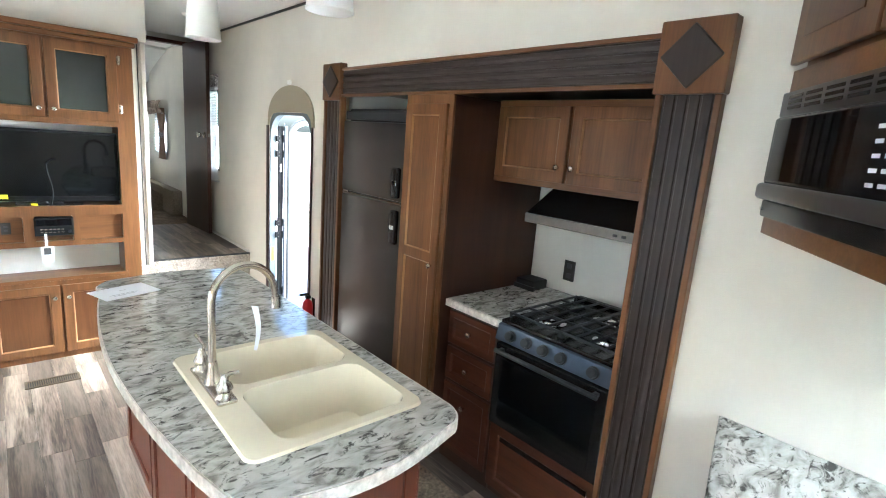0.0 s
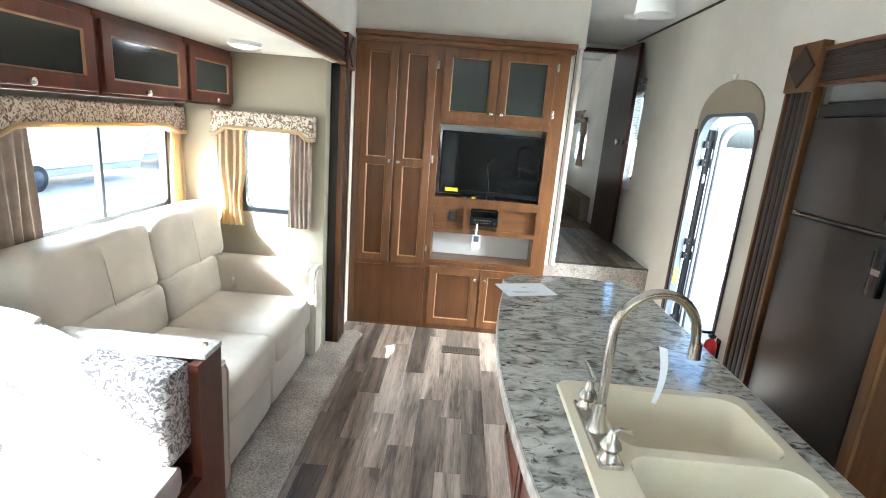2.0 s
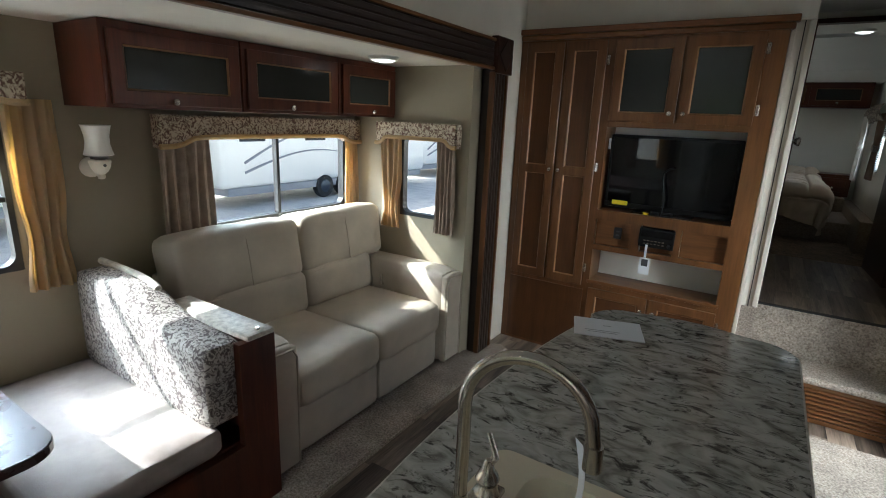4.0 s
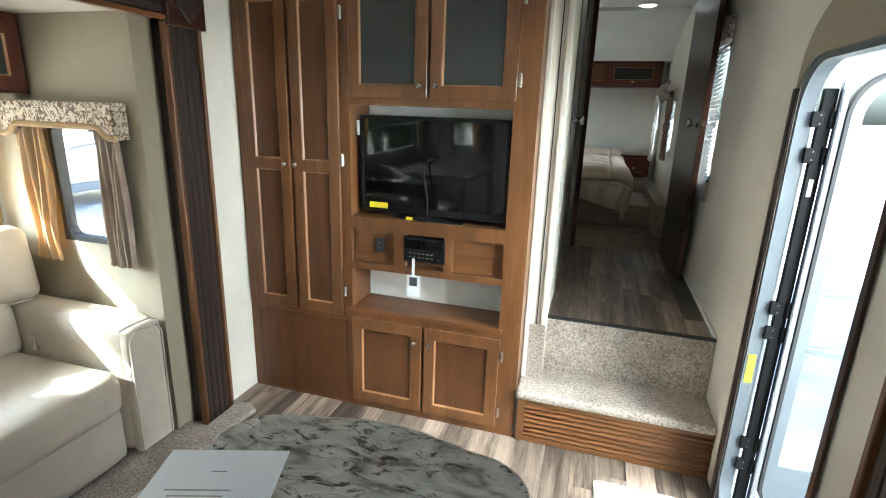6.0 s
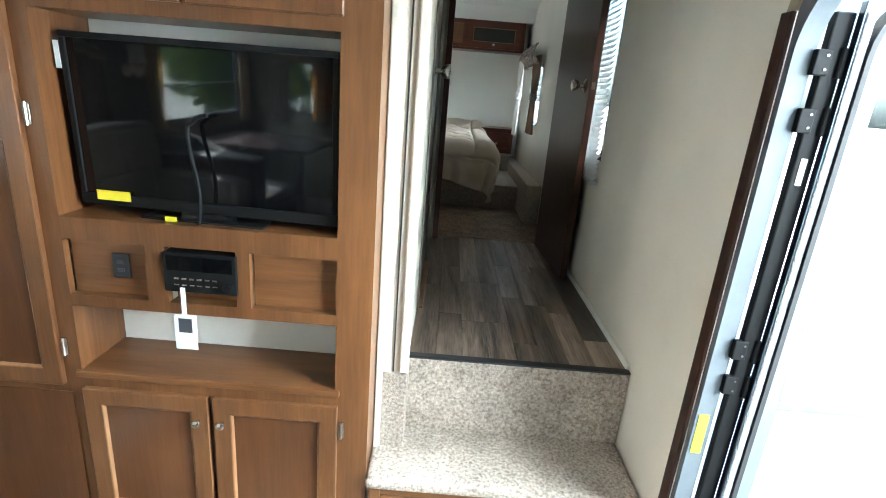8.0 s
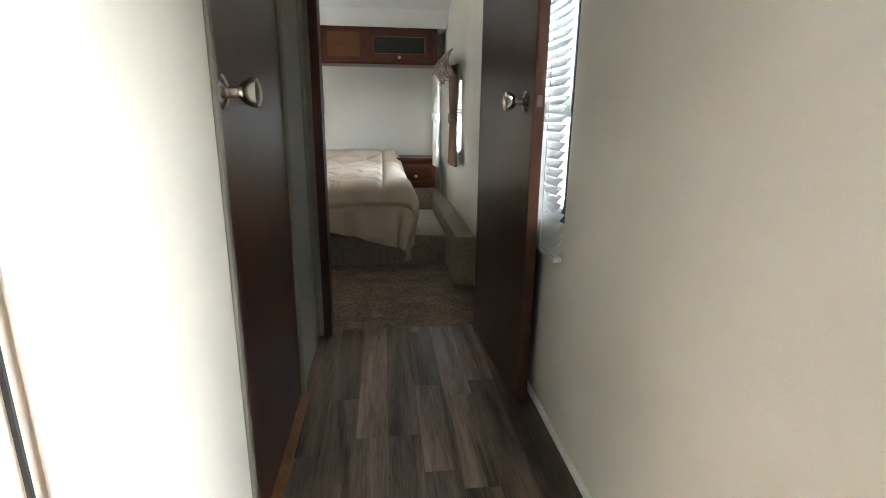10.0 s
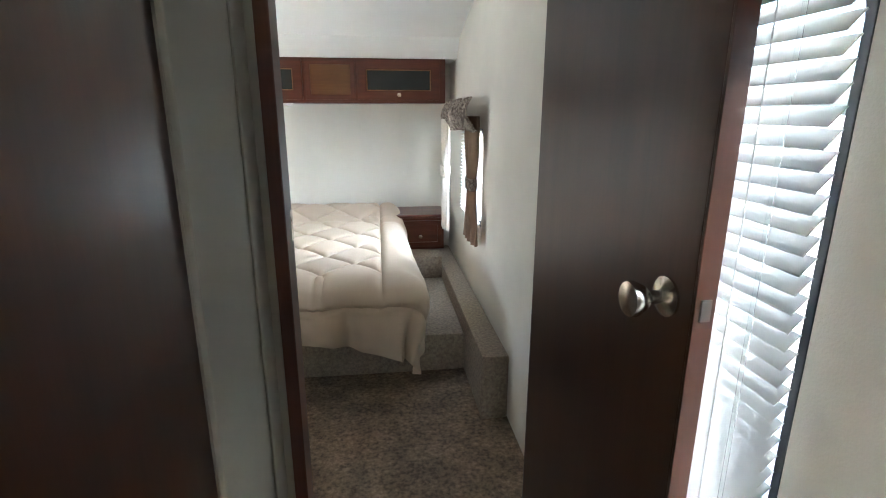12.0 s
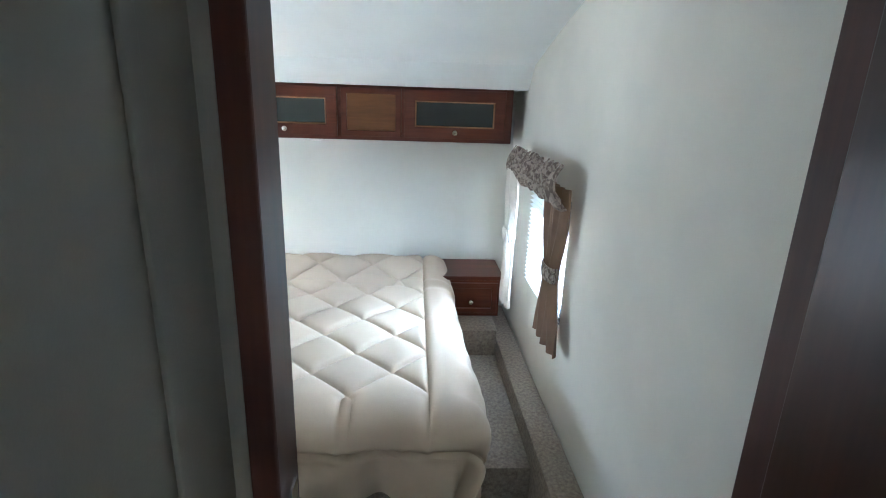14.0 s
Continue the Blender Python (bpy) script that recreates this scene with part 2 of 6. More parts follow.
LEDGECARPET = mat("grey_tan_carpet", (0.37, 0.30, 0.23), 0.95, scale=75, second=(0.185, 0.142, 0.104), bump=1.0, bump_scale=240)
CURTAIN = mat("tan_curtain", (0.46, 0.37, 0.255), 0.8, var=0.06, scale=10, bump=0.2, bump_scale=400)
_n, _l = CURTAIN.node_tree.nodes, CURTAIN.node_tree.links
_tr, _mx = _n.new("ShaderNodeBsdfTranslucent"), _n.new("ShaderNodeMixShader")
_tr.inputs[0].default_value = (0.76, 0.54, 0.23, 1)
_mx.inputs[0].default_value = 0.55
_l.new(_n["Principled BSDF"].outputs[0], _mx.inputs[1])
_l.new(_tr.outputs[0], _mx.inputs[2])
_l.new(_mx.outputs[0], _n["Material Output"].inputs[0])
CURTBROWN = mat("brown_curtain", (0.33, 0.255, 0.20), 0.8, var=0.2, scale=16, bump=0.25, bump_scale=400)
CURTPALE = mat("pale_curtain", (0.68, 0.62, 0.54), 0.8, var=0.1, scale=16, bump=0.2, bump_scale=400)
QUILT = mat("cream_quilt", (0.51, 0.405, 0.30), 0.8, var=0.04, scale=5, bump=0.15, bump_scale=300)
SHEET = mat("white_sheet", (0.75, 0.74, 0.72), 0.8, var=0.03, scale=5)
PAPER = mat("white_paper", (0.82, 0.84, 0.88), 0.6, var=0.02)
YELLOW = mat("yellow_label", (0.85, 0.72, 0.02), 0.5, var=0.03)
RED = mat("red_enamel", (0.45, 0.01, 0.012), 0.3, var=0.05)
BLIND = mat("white_blind_slat", (0.66, 0.66, 0.64), 0.5, var=0.02)
_n, _l = BLIND.node_tree.nodes, BLIND.node_tree.links
_tr, _mx = _n.new("ShaderNodeBsdfTranslucent"), _n.new("ShaderNodeMixShader")
_tr.inputs[0].default_value = (0.85, 0.84, 0.80, 1)
_mx.inputs[0].default_value = 0.08
_l.new(_n["Principled BSDF"].outputs[0], _mx.inputs[1])
_l.new(_tr.outputs[0], _mx.inputs[2])
_l.new(_mx.outputs[0], _n["Material Output"].inputs[0])


def stain(m, scale, low, detail=4):
    """Large worn patches over a finished surface."""
    n, l = m.node_tree.nodes, m.node_tree.links
    b = n["Principled BSDF"]
    src = b.inputs["Base Color"].links[0].from_socket
    t, r, x = n.new("ShaderNodeTexNoise"), n.new("ShaderNodeMapRange"), n.new("ShaderNodeMix")
    tc = n.new("ShaderNodeTexCoord")
    l.new(tc.outputs["Object"], t.inputs[0])
    t.inputs["Scale"].default_value, t.inputs["Detail"].default_value = scale, detail
    r.inputs["From Min"].default_value, r.inputs["From Max"].default_value = 0.35, 0.65
    r.inputs["To Min"].default_value, r.inputs["To Max"].default_value = low, 1.12
    l.new(t.outputs[0], r.inputs[0])
    x.data_type, x.blend_type, x.inputs[0].default_value = "RGBA", "MULTIPLY", 1.0
    l.new(src, x.inputs[6])
    l.new(r.outputs[0], x.inputs[7])
    l.new(x.outputs[2], b.inputs["Base Color"])


for _m, _s, _lo in ((BEDCARPET, 9.0, 0.70), (CARPET, 6.0, 0.8), (LEATHER, 3.0, 0.88), (CHERRY, 2.2, 0.80), (CHERRY_P, 2.2, 0.75), (WALNUT, 2.0, 0.7), (MAHOG, 2.5, 0.75), (WALL, 1.2, 0.94), (SEATFAB, 5.0, 0.8)):
    stain(_m, _s, _lo)
CREAMCER = mat("cream_ceramic", (0.75, 0.69, 0.58), 0.4, var=0.03)
FROST = mat("frosted_white_glass", (0.82, 0.80, 0.74), 0.35, var=0.02)
CLEAR = glass("window_glass")
LAMPGLOW = emit("lamp_diffuser", (1.0, 0.95, 0.88), 0.85)
DULLBLACK = mat("dull_black_metal", (0.007, 0.007, 0.007), 0.6, var=0.2, scale=40, spec=0.15)
PLAID = fabric_print("soft_plaid_fabric", (0.34, 0.275, 0.22), (0.13, 0.095, 0.072), 30)
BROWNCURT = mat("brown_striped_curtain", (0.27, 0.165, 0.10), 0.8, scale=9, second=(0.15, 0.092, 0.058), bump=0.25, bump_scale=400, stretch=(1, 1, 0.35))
INK = mat("printed_ink", (0.05, 0.05, 0.06), 0.6)
GRAVEL = mat("pale_gravel", (0.78, 0.745, 0.69), 0.95, var=0.15, scale=2.0, bump=0.8, bump_scale=40)
RVWHITE = mat("white_gelcoat", (0.88, 0.86, 0.82), 0.35, var=0.03, scale=1.5)
RVGREY = mat("grey_stripe", (0.30, 0.31, 0.34), 0.4, var=0.05)
RUBBER = mat("black_rubber", (0.02, 0.02, 0.02), 0.7, var=0.2)
LEAFMAT = mat("green_leaves", (0.10, 0.15, 0.035), 0.7, var=0.4, scale=3)
_n, _l = LEAFMAT.node_tree.nodes, LEAFMAT.node_tree.links
_tr, _mx = _n.new("ShaderNodeBsdfTranslucent"), _n.new("ShaderNodeMixShader")
_tr.inputs[0].default_value = (0.26, 0.36, 0.07, 1)
_mx.inputs[0].default_value = 0.5
_l.new(_n["Principled BSDF"].outputs[0], _mx.inputs[1])
_l.new(_tr.outputs[0], _mx.inputs[2])
_l.new(_mx.outputs[0], _n["Material Output"].inputs[0])
BARK = mat("brown_bark", (0.12, 0.09, 0.065), 0.9, var=0.3, scale=9, bump=0.6, bump_scale=30)

# ---- building helpers ----
def box_bm(x0, x1, y0, y1, z0, z1, bevel=0.0, seg=2):
    bm = bmesh.new()
    bmesh.ops.create_cube(bm, size=1)
    bmesh.ops.transform(bm, matrix=Matrix.Translation(((x0 + x1) / 2, (y0 + y1) / 2, (z0 + z1) / 2)) @ Matrix.Diagonal((x1 - x0, y1 - y0, z1 - z0, 1)), verts=bm.verts)
    if bevel:
        bmesh.ops.bevel(bm, geom=bm.edges[:], offset=min(bevel, 0.45 * min(x1 - x0, y1 - y0, z1 - z0)), segments=seg, affect="EDGES", profile=0.5)
    return bm


def merge(*bms):
    """Several shells joined into one mesh."""
    out = bms[0]
    for other in bms[1:]:
        me = bpy.data.meshes.new("tmp")
        other.to_mesh(me)
        other.free()
        out.from_mesh(me)
        bpy.data.meshes.remove(me)
    return out


def cyl_bm(p, q, r0, r1=None, seg=20, cap=True):
    """A tapered round bar from p to q."""
    p, q = Vector(p), Vector(q)
    bm = bmesh.new()
    bmesh.ops.create_cone(bm, cap_ends=cap, segments=seg, radius1=r0, radius2=r0 if r1 is None else r1, depth=(q - p).length)
    turn = (q - p).to_track_quat("Z", "Y").to_matrix().to_4x4()
    bmesh.ops.transform(bm, matrix=Matrix.Translation((p + q) / 2) @ turn, verts=bm.verts)
    return bm


def lathe_bm(profile, seg=24, at=(0, 0, 0), axis=(0, 0, 1)):
    """A turned body: profile of (radius, height) along the axis."""
    bm = bmesh.new()
    rings = []
    for r, h in profile:
        rings.append([bm.verts.new((r * math.cos(2 * math.pi * i / seg), r * math.sin(2 * math.pi * i / seg), h)) for i in range(seg)])
    for a, b in zip(rings, rings[1:]):
        for i in range(seg):
            bm.faces.new((a[i], a[(i + 1) % seg], b[(i + 1) % seg], b[i]))
    bm.faces.new(rings[0][::-1])
    bm.faces.new(rings[-1])
    turn = Vector(axis).to_track_quat("Z", "Y").to_matrix().to_4x4()
    bmesh.ops.transform(bm, matrix=Matrix.Translation(at) @ turn, verts=bm.verts)
    bmesh.ops.recalc_face_normals(bm, faces=bm.faces[:])
    return bm


def prism_bm(outline, z0, z1, bevel=0.0):
    """A flat outline of (x, y) raised from z0 to z1."""
    bm = bmesh.new()
    low = [bm.verts.new((x, y, z0)) for x, y in outline]
    top = [bm.verts.new((x, y, z1)) for x, y in outline]
    n = len(outline)
    bm.faces.new(low[::-1])
    cap = bm.faces.new(top)
    for i in range(n):
        bm.faces.new((low[i], low[(i + 1) % n], top[(i + 1) % n], top[i]))
    bmesh.ops.recalc_face_normals(bm, faces=bm.faces[:])
    if bevel:
        bmesh.ops.bevel(bm, geom=[e for e in cap.edges], offset=bevel, segments=2, affect="EDGES")
    return bm


def tube_bm(points, r, seg=10, ends=None):
    """A bent round tube along points."""
    bm = bmesh.new()
    pts = [Vector(p) for p in points]
    rings = []
    up = None
    for i, p in enumerate(pts):
        d = (pts[min(i + 1, len(pts) - 1)] - pts[max(i - 1, 0)]).normalized()
        if up is None:
            up = d.orthogonal().normalized()
        up = (up - d * up.dot(d)).normalized()
        side = d.cross(up)
        rr = r if ends is None else r + (ends - r) * i / (len(pts) - 1)
        rings.append([bm.verts.new(p + rr * (math.cos(a) * up + math.sin(a) * side)) for a in (2 * math.pi * k / seg for k in range(seg))])
    for a, b in zip(rings, rings[1:]):
        for i in range(seg):
            bm.faces.new((a[i], a[(i + 1) % seg], b[(i + 1) % seg], b[i]))
    bm.faces.new(rings[0][::-1])
    bm.faces.new(rings[-1])
    bmesh.ops.recalc_face_normals(bm, faces=bm.faces[:])
    return bm


def sheet_bm(fn, nu, nv, thick=0.0):
    """A surface fn(u, v) for u, v in 0..1, with an optional thickness."""
    bm = bmesh.new()
    g = [[bm.verts.new(fn(i / nu, j / nv)) for j in range(nv + 1)] for i in range(nu + 1)]
    for i in range(nu):
        for j in range(nv):
            bm.faces.new((g[i][j], g[i + 1][j], g[i + 1][j + 1], g[i][j + 1]))
    if thick:
        bmesh.ops.recalc_face_normals(bm, faces=bm.faces[:])
        bmesh.ops.solidify(bm, geom=bm.faces[:], thickness=thick)
    return bm


def rounded(bm, r):
    """Eases the sharp edges of a board."""
    bmesh.ops.dissolve_limit(bm, angle_limit=radians(1), verts=bm.verts[:], edges=bm.edges[:])
    sharp = [e for e in bm.edges if len(e.link_faces) == 2 and e.calc_face_angle(0) > radians(60)]
    bmesh.ops.bevel(bm, geom=sharp, offset=r, segments=1, affect="EDGES")
    return bm


def part(name, bm, material, parent=None, label="", smooth=False):
    """One mesh object from a bmesh, under a thing or a part."""
    me = bpy.data.meshes.new(name)
    if smooth:
        for f in bm.faces:
            f.smooth = True
        for e in bm.edges:
            if len(e.link_faces) == 2 and e.calc_face_angle(0) > radians(38):
                e.smooth = False
    bm.to_mesh(me)
    bm.free()
    me.materials.append(material)
    ob = new(name, me)
    if parent is not None:
        ob.parent = parent
        ob.matrix_parent_inverse = parent.matrix_world.inverted()
    if label:
        ob["label"] = label
    return ob


def thing(name, at, label, category, group="", kind=""):
    """An empty at the base of a thing, that holds its parts."""
    ob = new(name)
    ob.location = at
    ob.empty_display_size = 0.05
    ob.matrix_world = Matrix.Translation(at)
    return tagged(ob, label, category, group, kind)


def box(name, dims, material, parent=None, bevel=0.002, label="", seg=2):
    return part(name, box_bm(*dims, bevel=bevel, seg=seg), material, parent, label, smooth=bevel > 0.008)


def structure(name, bm, material, label, category):
    return tagged(part(name, bm, material), label, category, kind="structure")


def wall_holes_bm(axis, face, back, a0, a1, z0, z1, holes):
    """A wall across an axis from face to back, between a0..a1 and z0..z1, with rectangular openings (a0, a1, z0, z1)."""
    cuts_a = sorted({a0, a1, *[h[0] for h in holes], *[h[1] for h in holes]})
    cuts_z = sorted({z0, z1, *[h[2] for h in holes], *[h[3] for h in holes]})
    solid = {}
    for i in range(len(cuts_a) - 1):
        for j in range(len(cuts_z) - 1):
            ma, mz = (cuts_a[i] + cuts_a[i + 1]) / 2, (cuts_z[j] + cuts_z[j + 1]) / 2
            solid[i, j] = not any(h[0] < ma < h[1] and h[2] < mz < h[3] for h in holes)
    bm = bmesh.new()

    def vert(t, a, z):
        return bm.verts.new((t, a, z) if axis == "x" else (a, t, z))

    def quad(*pts):
        bm.faces.new([vert(*p) for p in pts])

    for (i, j), s in solid.items():
        if not s:
            continue
        l, r, b, t = cuts_a[i], cuts_a[i + 1], cuts_z[j], cuts_z[j + 1]
        quad((face, l, b), (face, r, b), (face, r, t), (face, l, t))
        quad((back, l, b), (back, l, t), (back, r, t), (back, r, b))
        for di, dj, p, q in ((-1, 0, (l, b), (l, t)), (1, 0, (r, b), (r, t)), (0, -1, (l, b), (r, b)), (0, 1, (l, t), (r, t))):
            if not solid.get((i + di, j + dj), False):
                quad((face, *p), (face, *q), (back, *q), (back, *p))
    bmesh.ops.remove_doubles(bm, verts=bm.verts, dist=1e-5)
    bmesh.ops.recalc_face_normals(bm, faces=bm.faces[:])
    return bm


def ring_bm(outer, inner, z0, z1):
    bm = bmesh.new()
    n = len(outer)
    rows = [[bm.verts.new((x, y, z)) for x, y in o] for o, z in ((outer, z0), (outer, z1), (inner, z1), (inner, z0))]
    for k in range(4):
        a, b = rows[k], rows[(k + 1) % 4]
        for i in range(n):
            bm.faces.new((a[i], a[(i + 1) % n], b[(i + 1) % n], b[i]))
    bmesh.ops.recalc_face_normals(bm, faces=bm.faces[:])
    return bm

# ---- structure ----
LX, RX = 1.98, 4.40            # side walls of the trailer body
REAR, CABY = 0.30, 6.29        # rear wall, face of the television cabinet
CZ = 2.52                      # ceiling
LAND = 0.57                    # upper floor
SX, SY0, SY1, SZ = 0.95, 2.25, 5.76, 1.93   # sofa slide: back wall, ends, ceiling
KX, KY0, KY1, KZ = 5.10, 2.96, 5.00, 1.91   # kitchen slide
FRONT = 10.52

structure("floor", box_bm(LX - 0.06, RX + 0.06, REAR - 0.05, 6.56, -0.10, -0.006), JOINT, "dark vinyl floor base under the plank pattern", "floor")
structure("floor_slide", box_bm(SX - 0.06, LX - 0.06, SY0 - 0.06, SY1 + 0.30, -0.10, 0.012), CARPET, "speckled tan carpet under sofa and dinette", "floor")
structure("floor_kitchen_slide", box_bm(RX + 0.06, KX + 0.06, KY0 - 0.06, KY1 + 0.06, -0.10, 0.0), JOINT, "dark floor of the kitchen slide-out", "floor")
structure("floor_hall", box_bm(1.9, RX + 0.06, 6.57, 8.15, LAND - 0.10, LAND - 0.006), JOINT, "dark base of the raised hallway floor", "floor")
structure("floor_bedroom", box_bm(1.9, RX + 0.06, 8.15, FRONT + 0.06, LAND - 0.10, LAND), BEDCARPET, "tan carpeted bedroom floor, worn and matted", "floor")

structure("wall_right", wall_holes_bm("x", RX, RX + 0.06, REAR - 0.05, FRONT + 0.06, -0.10, CZ + 0.02,
          [(KY0 - 0.04, KY1 + 0.04, -0.10, KZ + 0.03), (5.405, 6.145, -0.02, 1.80), (7.35, 7.88, 1.225, 2.0), (9.34, 9.92, 1.26, 1.76)]),
          WALL, "beige papered side wall with kitchen opening and entry door", "wall")
structure("wall_left", wall_holes_bm("x", LX, LX - 0.06, REAR - 0.05, 6.9, -0.10, CZ + 0.02, [(SY0 - 0.03, 5.88, -0.10, 1.92)]),
          WALL, "pale papered side wall around the sofa slide-out", "wall")
# Opening made up for the left bedroom lamp; it stays out of view.
structure("wall_left_front", wall_holes_bm("x", 1.94, 1.88, 6.9, FRONT + 0.06, -0.10, CZ + 0.02, [(9.3, 9.95, 1.25, 1.75)]), BEDWALL, "pale papered bedroom side wall with an unseen opening added for light", "wall")
# Both rear openings are made up to let the fill lamps in.
structure("wall_rear", wall_holes_bm("y", REAR, REAR - 0.06, LX, RX, -0.10, CZ, [(2.50, 3.30, 1.40, 2.15), (3.70, 4.30, 1.40, 2.15)]), WALL, "beige papered unseen rear wall with two added windows", "wall")
structure("wall_front", box_bm(1.88, RX + 0.06, FRONT, FRONT + 0.06, 0.4, CZ), BEDWALL, "pale papered front wall behind the bed", "wall")
structure("ceiling", box_bm(LX - 0.06, RX + 0.06, REAR - 0.06, 9.2, CZ, CZ + 0.05), CEIL, "smooth white ceiling panel", "ceiling")


def bedroom_ceiling_z(y):
    return max(2.196, CZ - 0.235 * max(0.0, y - 9.2) ** 1.2 - 0.9 * max(0.0, y - 10.13))


def bedroom_ceiling(u, v):
    y = 9.2 + (FRONT + 0.05 - 9.2) * v
    return (1.86 + (RX + 0.06 - 1.86) * u, y, bedroom_ceiling_z(y))


structure("ceiling_bedroom", sheet_bm(bedroom_ceiling, 1, 40, 0.03), CEIL, "white ceiling curving down to the front of the bedroom", "ceiling")
structure("ceiling_trim", box_bm(RX - 0.012, RX, REAR, 7.8, CZ - 0.016, CZ, 0.003), DARKWOOD_Y, "thin dark strip along wall and ceiling", "trim")

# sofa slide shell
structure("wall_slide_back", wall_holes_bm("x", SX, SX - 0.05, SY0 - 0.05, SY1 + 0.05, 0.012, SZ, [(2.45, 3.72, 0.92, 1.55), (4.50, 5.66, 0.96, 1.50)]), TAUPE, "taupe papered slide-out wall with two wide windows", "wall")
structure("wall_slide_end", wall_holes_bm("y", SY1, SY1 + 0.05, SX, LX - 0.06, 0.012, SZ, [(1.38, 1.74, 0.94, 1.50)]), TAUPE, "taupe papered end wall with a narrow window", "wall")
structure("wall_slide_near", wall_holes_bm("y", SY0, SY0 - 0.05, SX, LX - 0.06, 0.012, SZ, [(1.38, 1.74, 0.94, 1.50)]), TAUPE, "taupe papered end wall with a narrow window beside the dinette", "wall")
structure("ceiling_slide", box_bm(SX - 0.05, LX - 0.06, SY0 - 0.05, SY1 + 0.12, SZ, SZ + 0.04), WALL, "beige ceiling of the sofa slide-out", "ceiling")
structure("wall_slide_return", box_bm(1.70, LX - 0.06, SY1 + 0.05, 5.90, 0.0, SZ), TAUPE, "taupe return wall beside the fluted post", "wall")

# kitchen slide shell
structure("wall_kitchen_back", box_bm(KX, KX + 0.05, KY0 - 0.05, KY1 + 0.05, 0.0, KZ + 0.03), WHITE, "white backsplash wall behind the stove", "wall")
structure("wall_kitchen_end", box_bm(RX + 0.06, KX, KY0 - 0.05, KY0, 0.0, KZ + 0.03), WHITE, "white end wall of the kitchen slide-out", "wall")
structure("wall_kitchen_end_far", box_bm(RX + 0.06, KX, KY1, KY1 + 0.05, 0.0, KZ + 0.03), WHITE, "white end wall beside the fridge", "wall")
structure("ceiling_kitchen", box_bm(RX + 0.06, KX + 0.05, KY0 - 0.05, KY1 + 0.05, KZ + 0.03, KZ + 0.07), WALNUT, "dark panel above the kitchen slide-out", "ceiling")

# walls between living room, hall and bedroom
structure("wall_over_cabinet", box_bm(LX, 3.60, CABY + 0.05, CABY + 0.11, 2.19, CZ), WALL, "beige wall above the television cabinet", "wall")
# One wall in two colours: shaded here, lit at the near end below.
structure("wall_hall_left", wall_holes_bm("x", 3.60, 3.505, 6.965, 8.10, 0.0, CZ, [(6.965, 7.60, LAND, LAND + 1.83)]), HALLSHADE, "pale papered hallway wall, colour darkened for shade, with a panel door", "wall")
structure("wall_hall_left_near", box_bm(3.505, 3.60, 6.44, 6.965, 0.0, CZ), WALL, "pale papered wall end at the hallway entrance", "wall")
structure("wall_bathroom_back", box_bm(LX, 3.525, 6.78, 6.82, 0, CZ), WHITE, "white wall behind the television cabinet", "wall")
structure("wall_bedroom", wall_holes_bm("y", 8.10, 8.16, 1.94, RX, LAND, CZ, [(3.64, 4.325, LAND, 2.46)]), BEDWALL, "pale wall with the bedroom doorway", "wall")


def door_trim(name, y0, y1, x0, x1, z0, z1, w, material, label):
    bm = merge(box_bm(x0, x0 + w, y0, y1, z0, z1, 0.003), box_bm(x1 - 0.016, x1, y0, y1, z0, z1, 0.003), box_bm(x0 + w, x1 - 0.016, y0, y1, z1 - w, z1, 0.003))
    return structure(name, bm, material, label, "door frame")


door_trim("trim_bedroom_door", 8.085, 8.18, 3.620, 4.338, LAND, 2.475, 0.035, DOORRED, "dark reddish wooden door frame of the bedroom")
plate = part("strike_plate", box_bm(3.660, 3.663, 8.11, 8.14, LAND + 0.95, LAND + 1.03), CHROME, bpy.data.objects["trim_bedroom_door"], "bright metal strike plate")
structure("trim_hall_corner", box_bm(3.502, 3.524, 6.422, 6.441, 0.27, CZ, 0.004), WALL, "pale corner moulding beside the hallway", "trim")
structure("trim_hall_corner_inner", box_bm(3.578, 3.608, 6.428, 6.470, 0.57, CZ, 0.006), WALL, "pale corner moulding at the hallway wall", "trim")
# Black strip draws the panel gap together with the moulding's edge shadow.
structure("trim_hall_gap_shadow", box_bm(3.556, 3.561, 6.436, 6.4395, 0.57, CZ), BLACKMAT, "thin dark strip for the gap and edge shadow between two wall panels", "trim")
structure("trim_hall_batten", box_bm(3.60, 3.606, 7.955, 7.980, LAND, CZ, 0.002), HALLSHADE, "thin upright batten over a wall seam", "trim")
# Added cover that darkens a wall face the lamps make too bright.
structure("shade_strip_hall_end", box_bm(3.600, 3.6195, 8.088, 8.0995, LAND, CZ), HALLSHADE, "added narrow strip in shade colour beside the bedroom door frame", "trim")
structure("baseboard_hall", box_bm(RX - 0.012, RX, 6.57, 8.08, LAND, LAND + 0.025, 0.003), WHITE, "thin pale quarter-round along the hallway floor", "baseboard")

# steps
structure("step_lower", merge(box_bm(3.502, RX, 6.30, 6.575, 0.0, 0.262), box_bm(3.50, RX - 0.002, 6.262, 6.575, 0.232, 0.278, 0.018, 3)), CARPET, "speckled carpeted lower step with a rounded nose", "step")
structure("step_upper", merge(box_bm(3.60, RX - 0.002, 6.545, 6.60, 0.27, LAND - 0.004, 0.006), box_bm(3.502, 3.606, 6.43, 6.575, 0.27, LAND - 0.004, 0.004)), CARPET, "carpeted upper riser and wall base", "step")
structure("trim_landing", box_bm(3.60, RX - 0.002, 6.545, 6.575, LAND - 0.006, LAND + 0.004, 0.002), BLACKMAT, "dark metal edge strip on the landing", "trim")

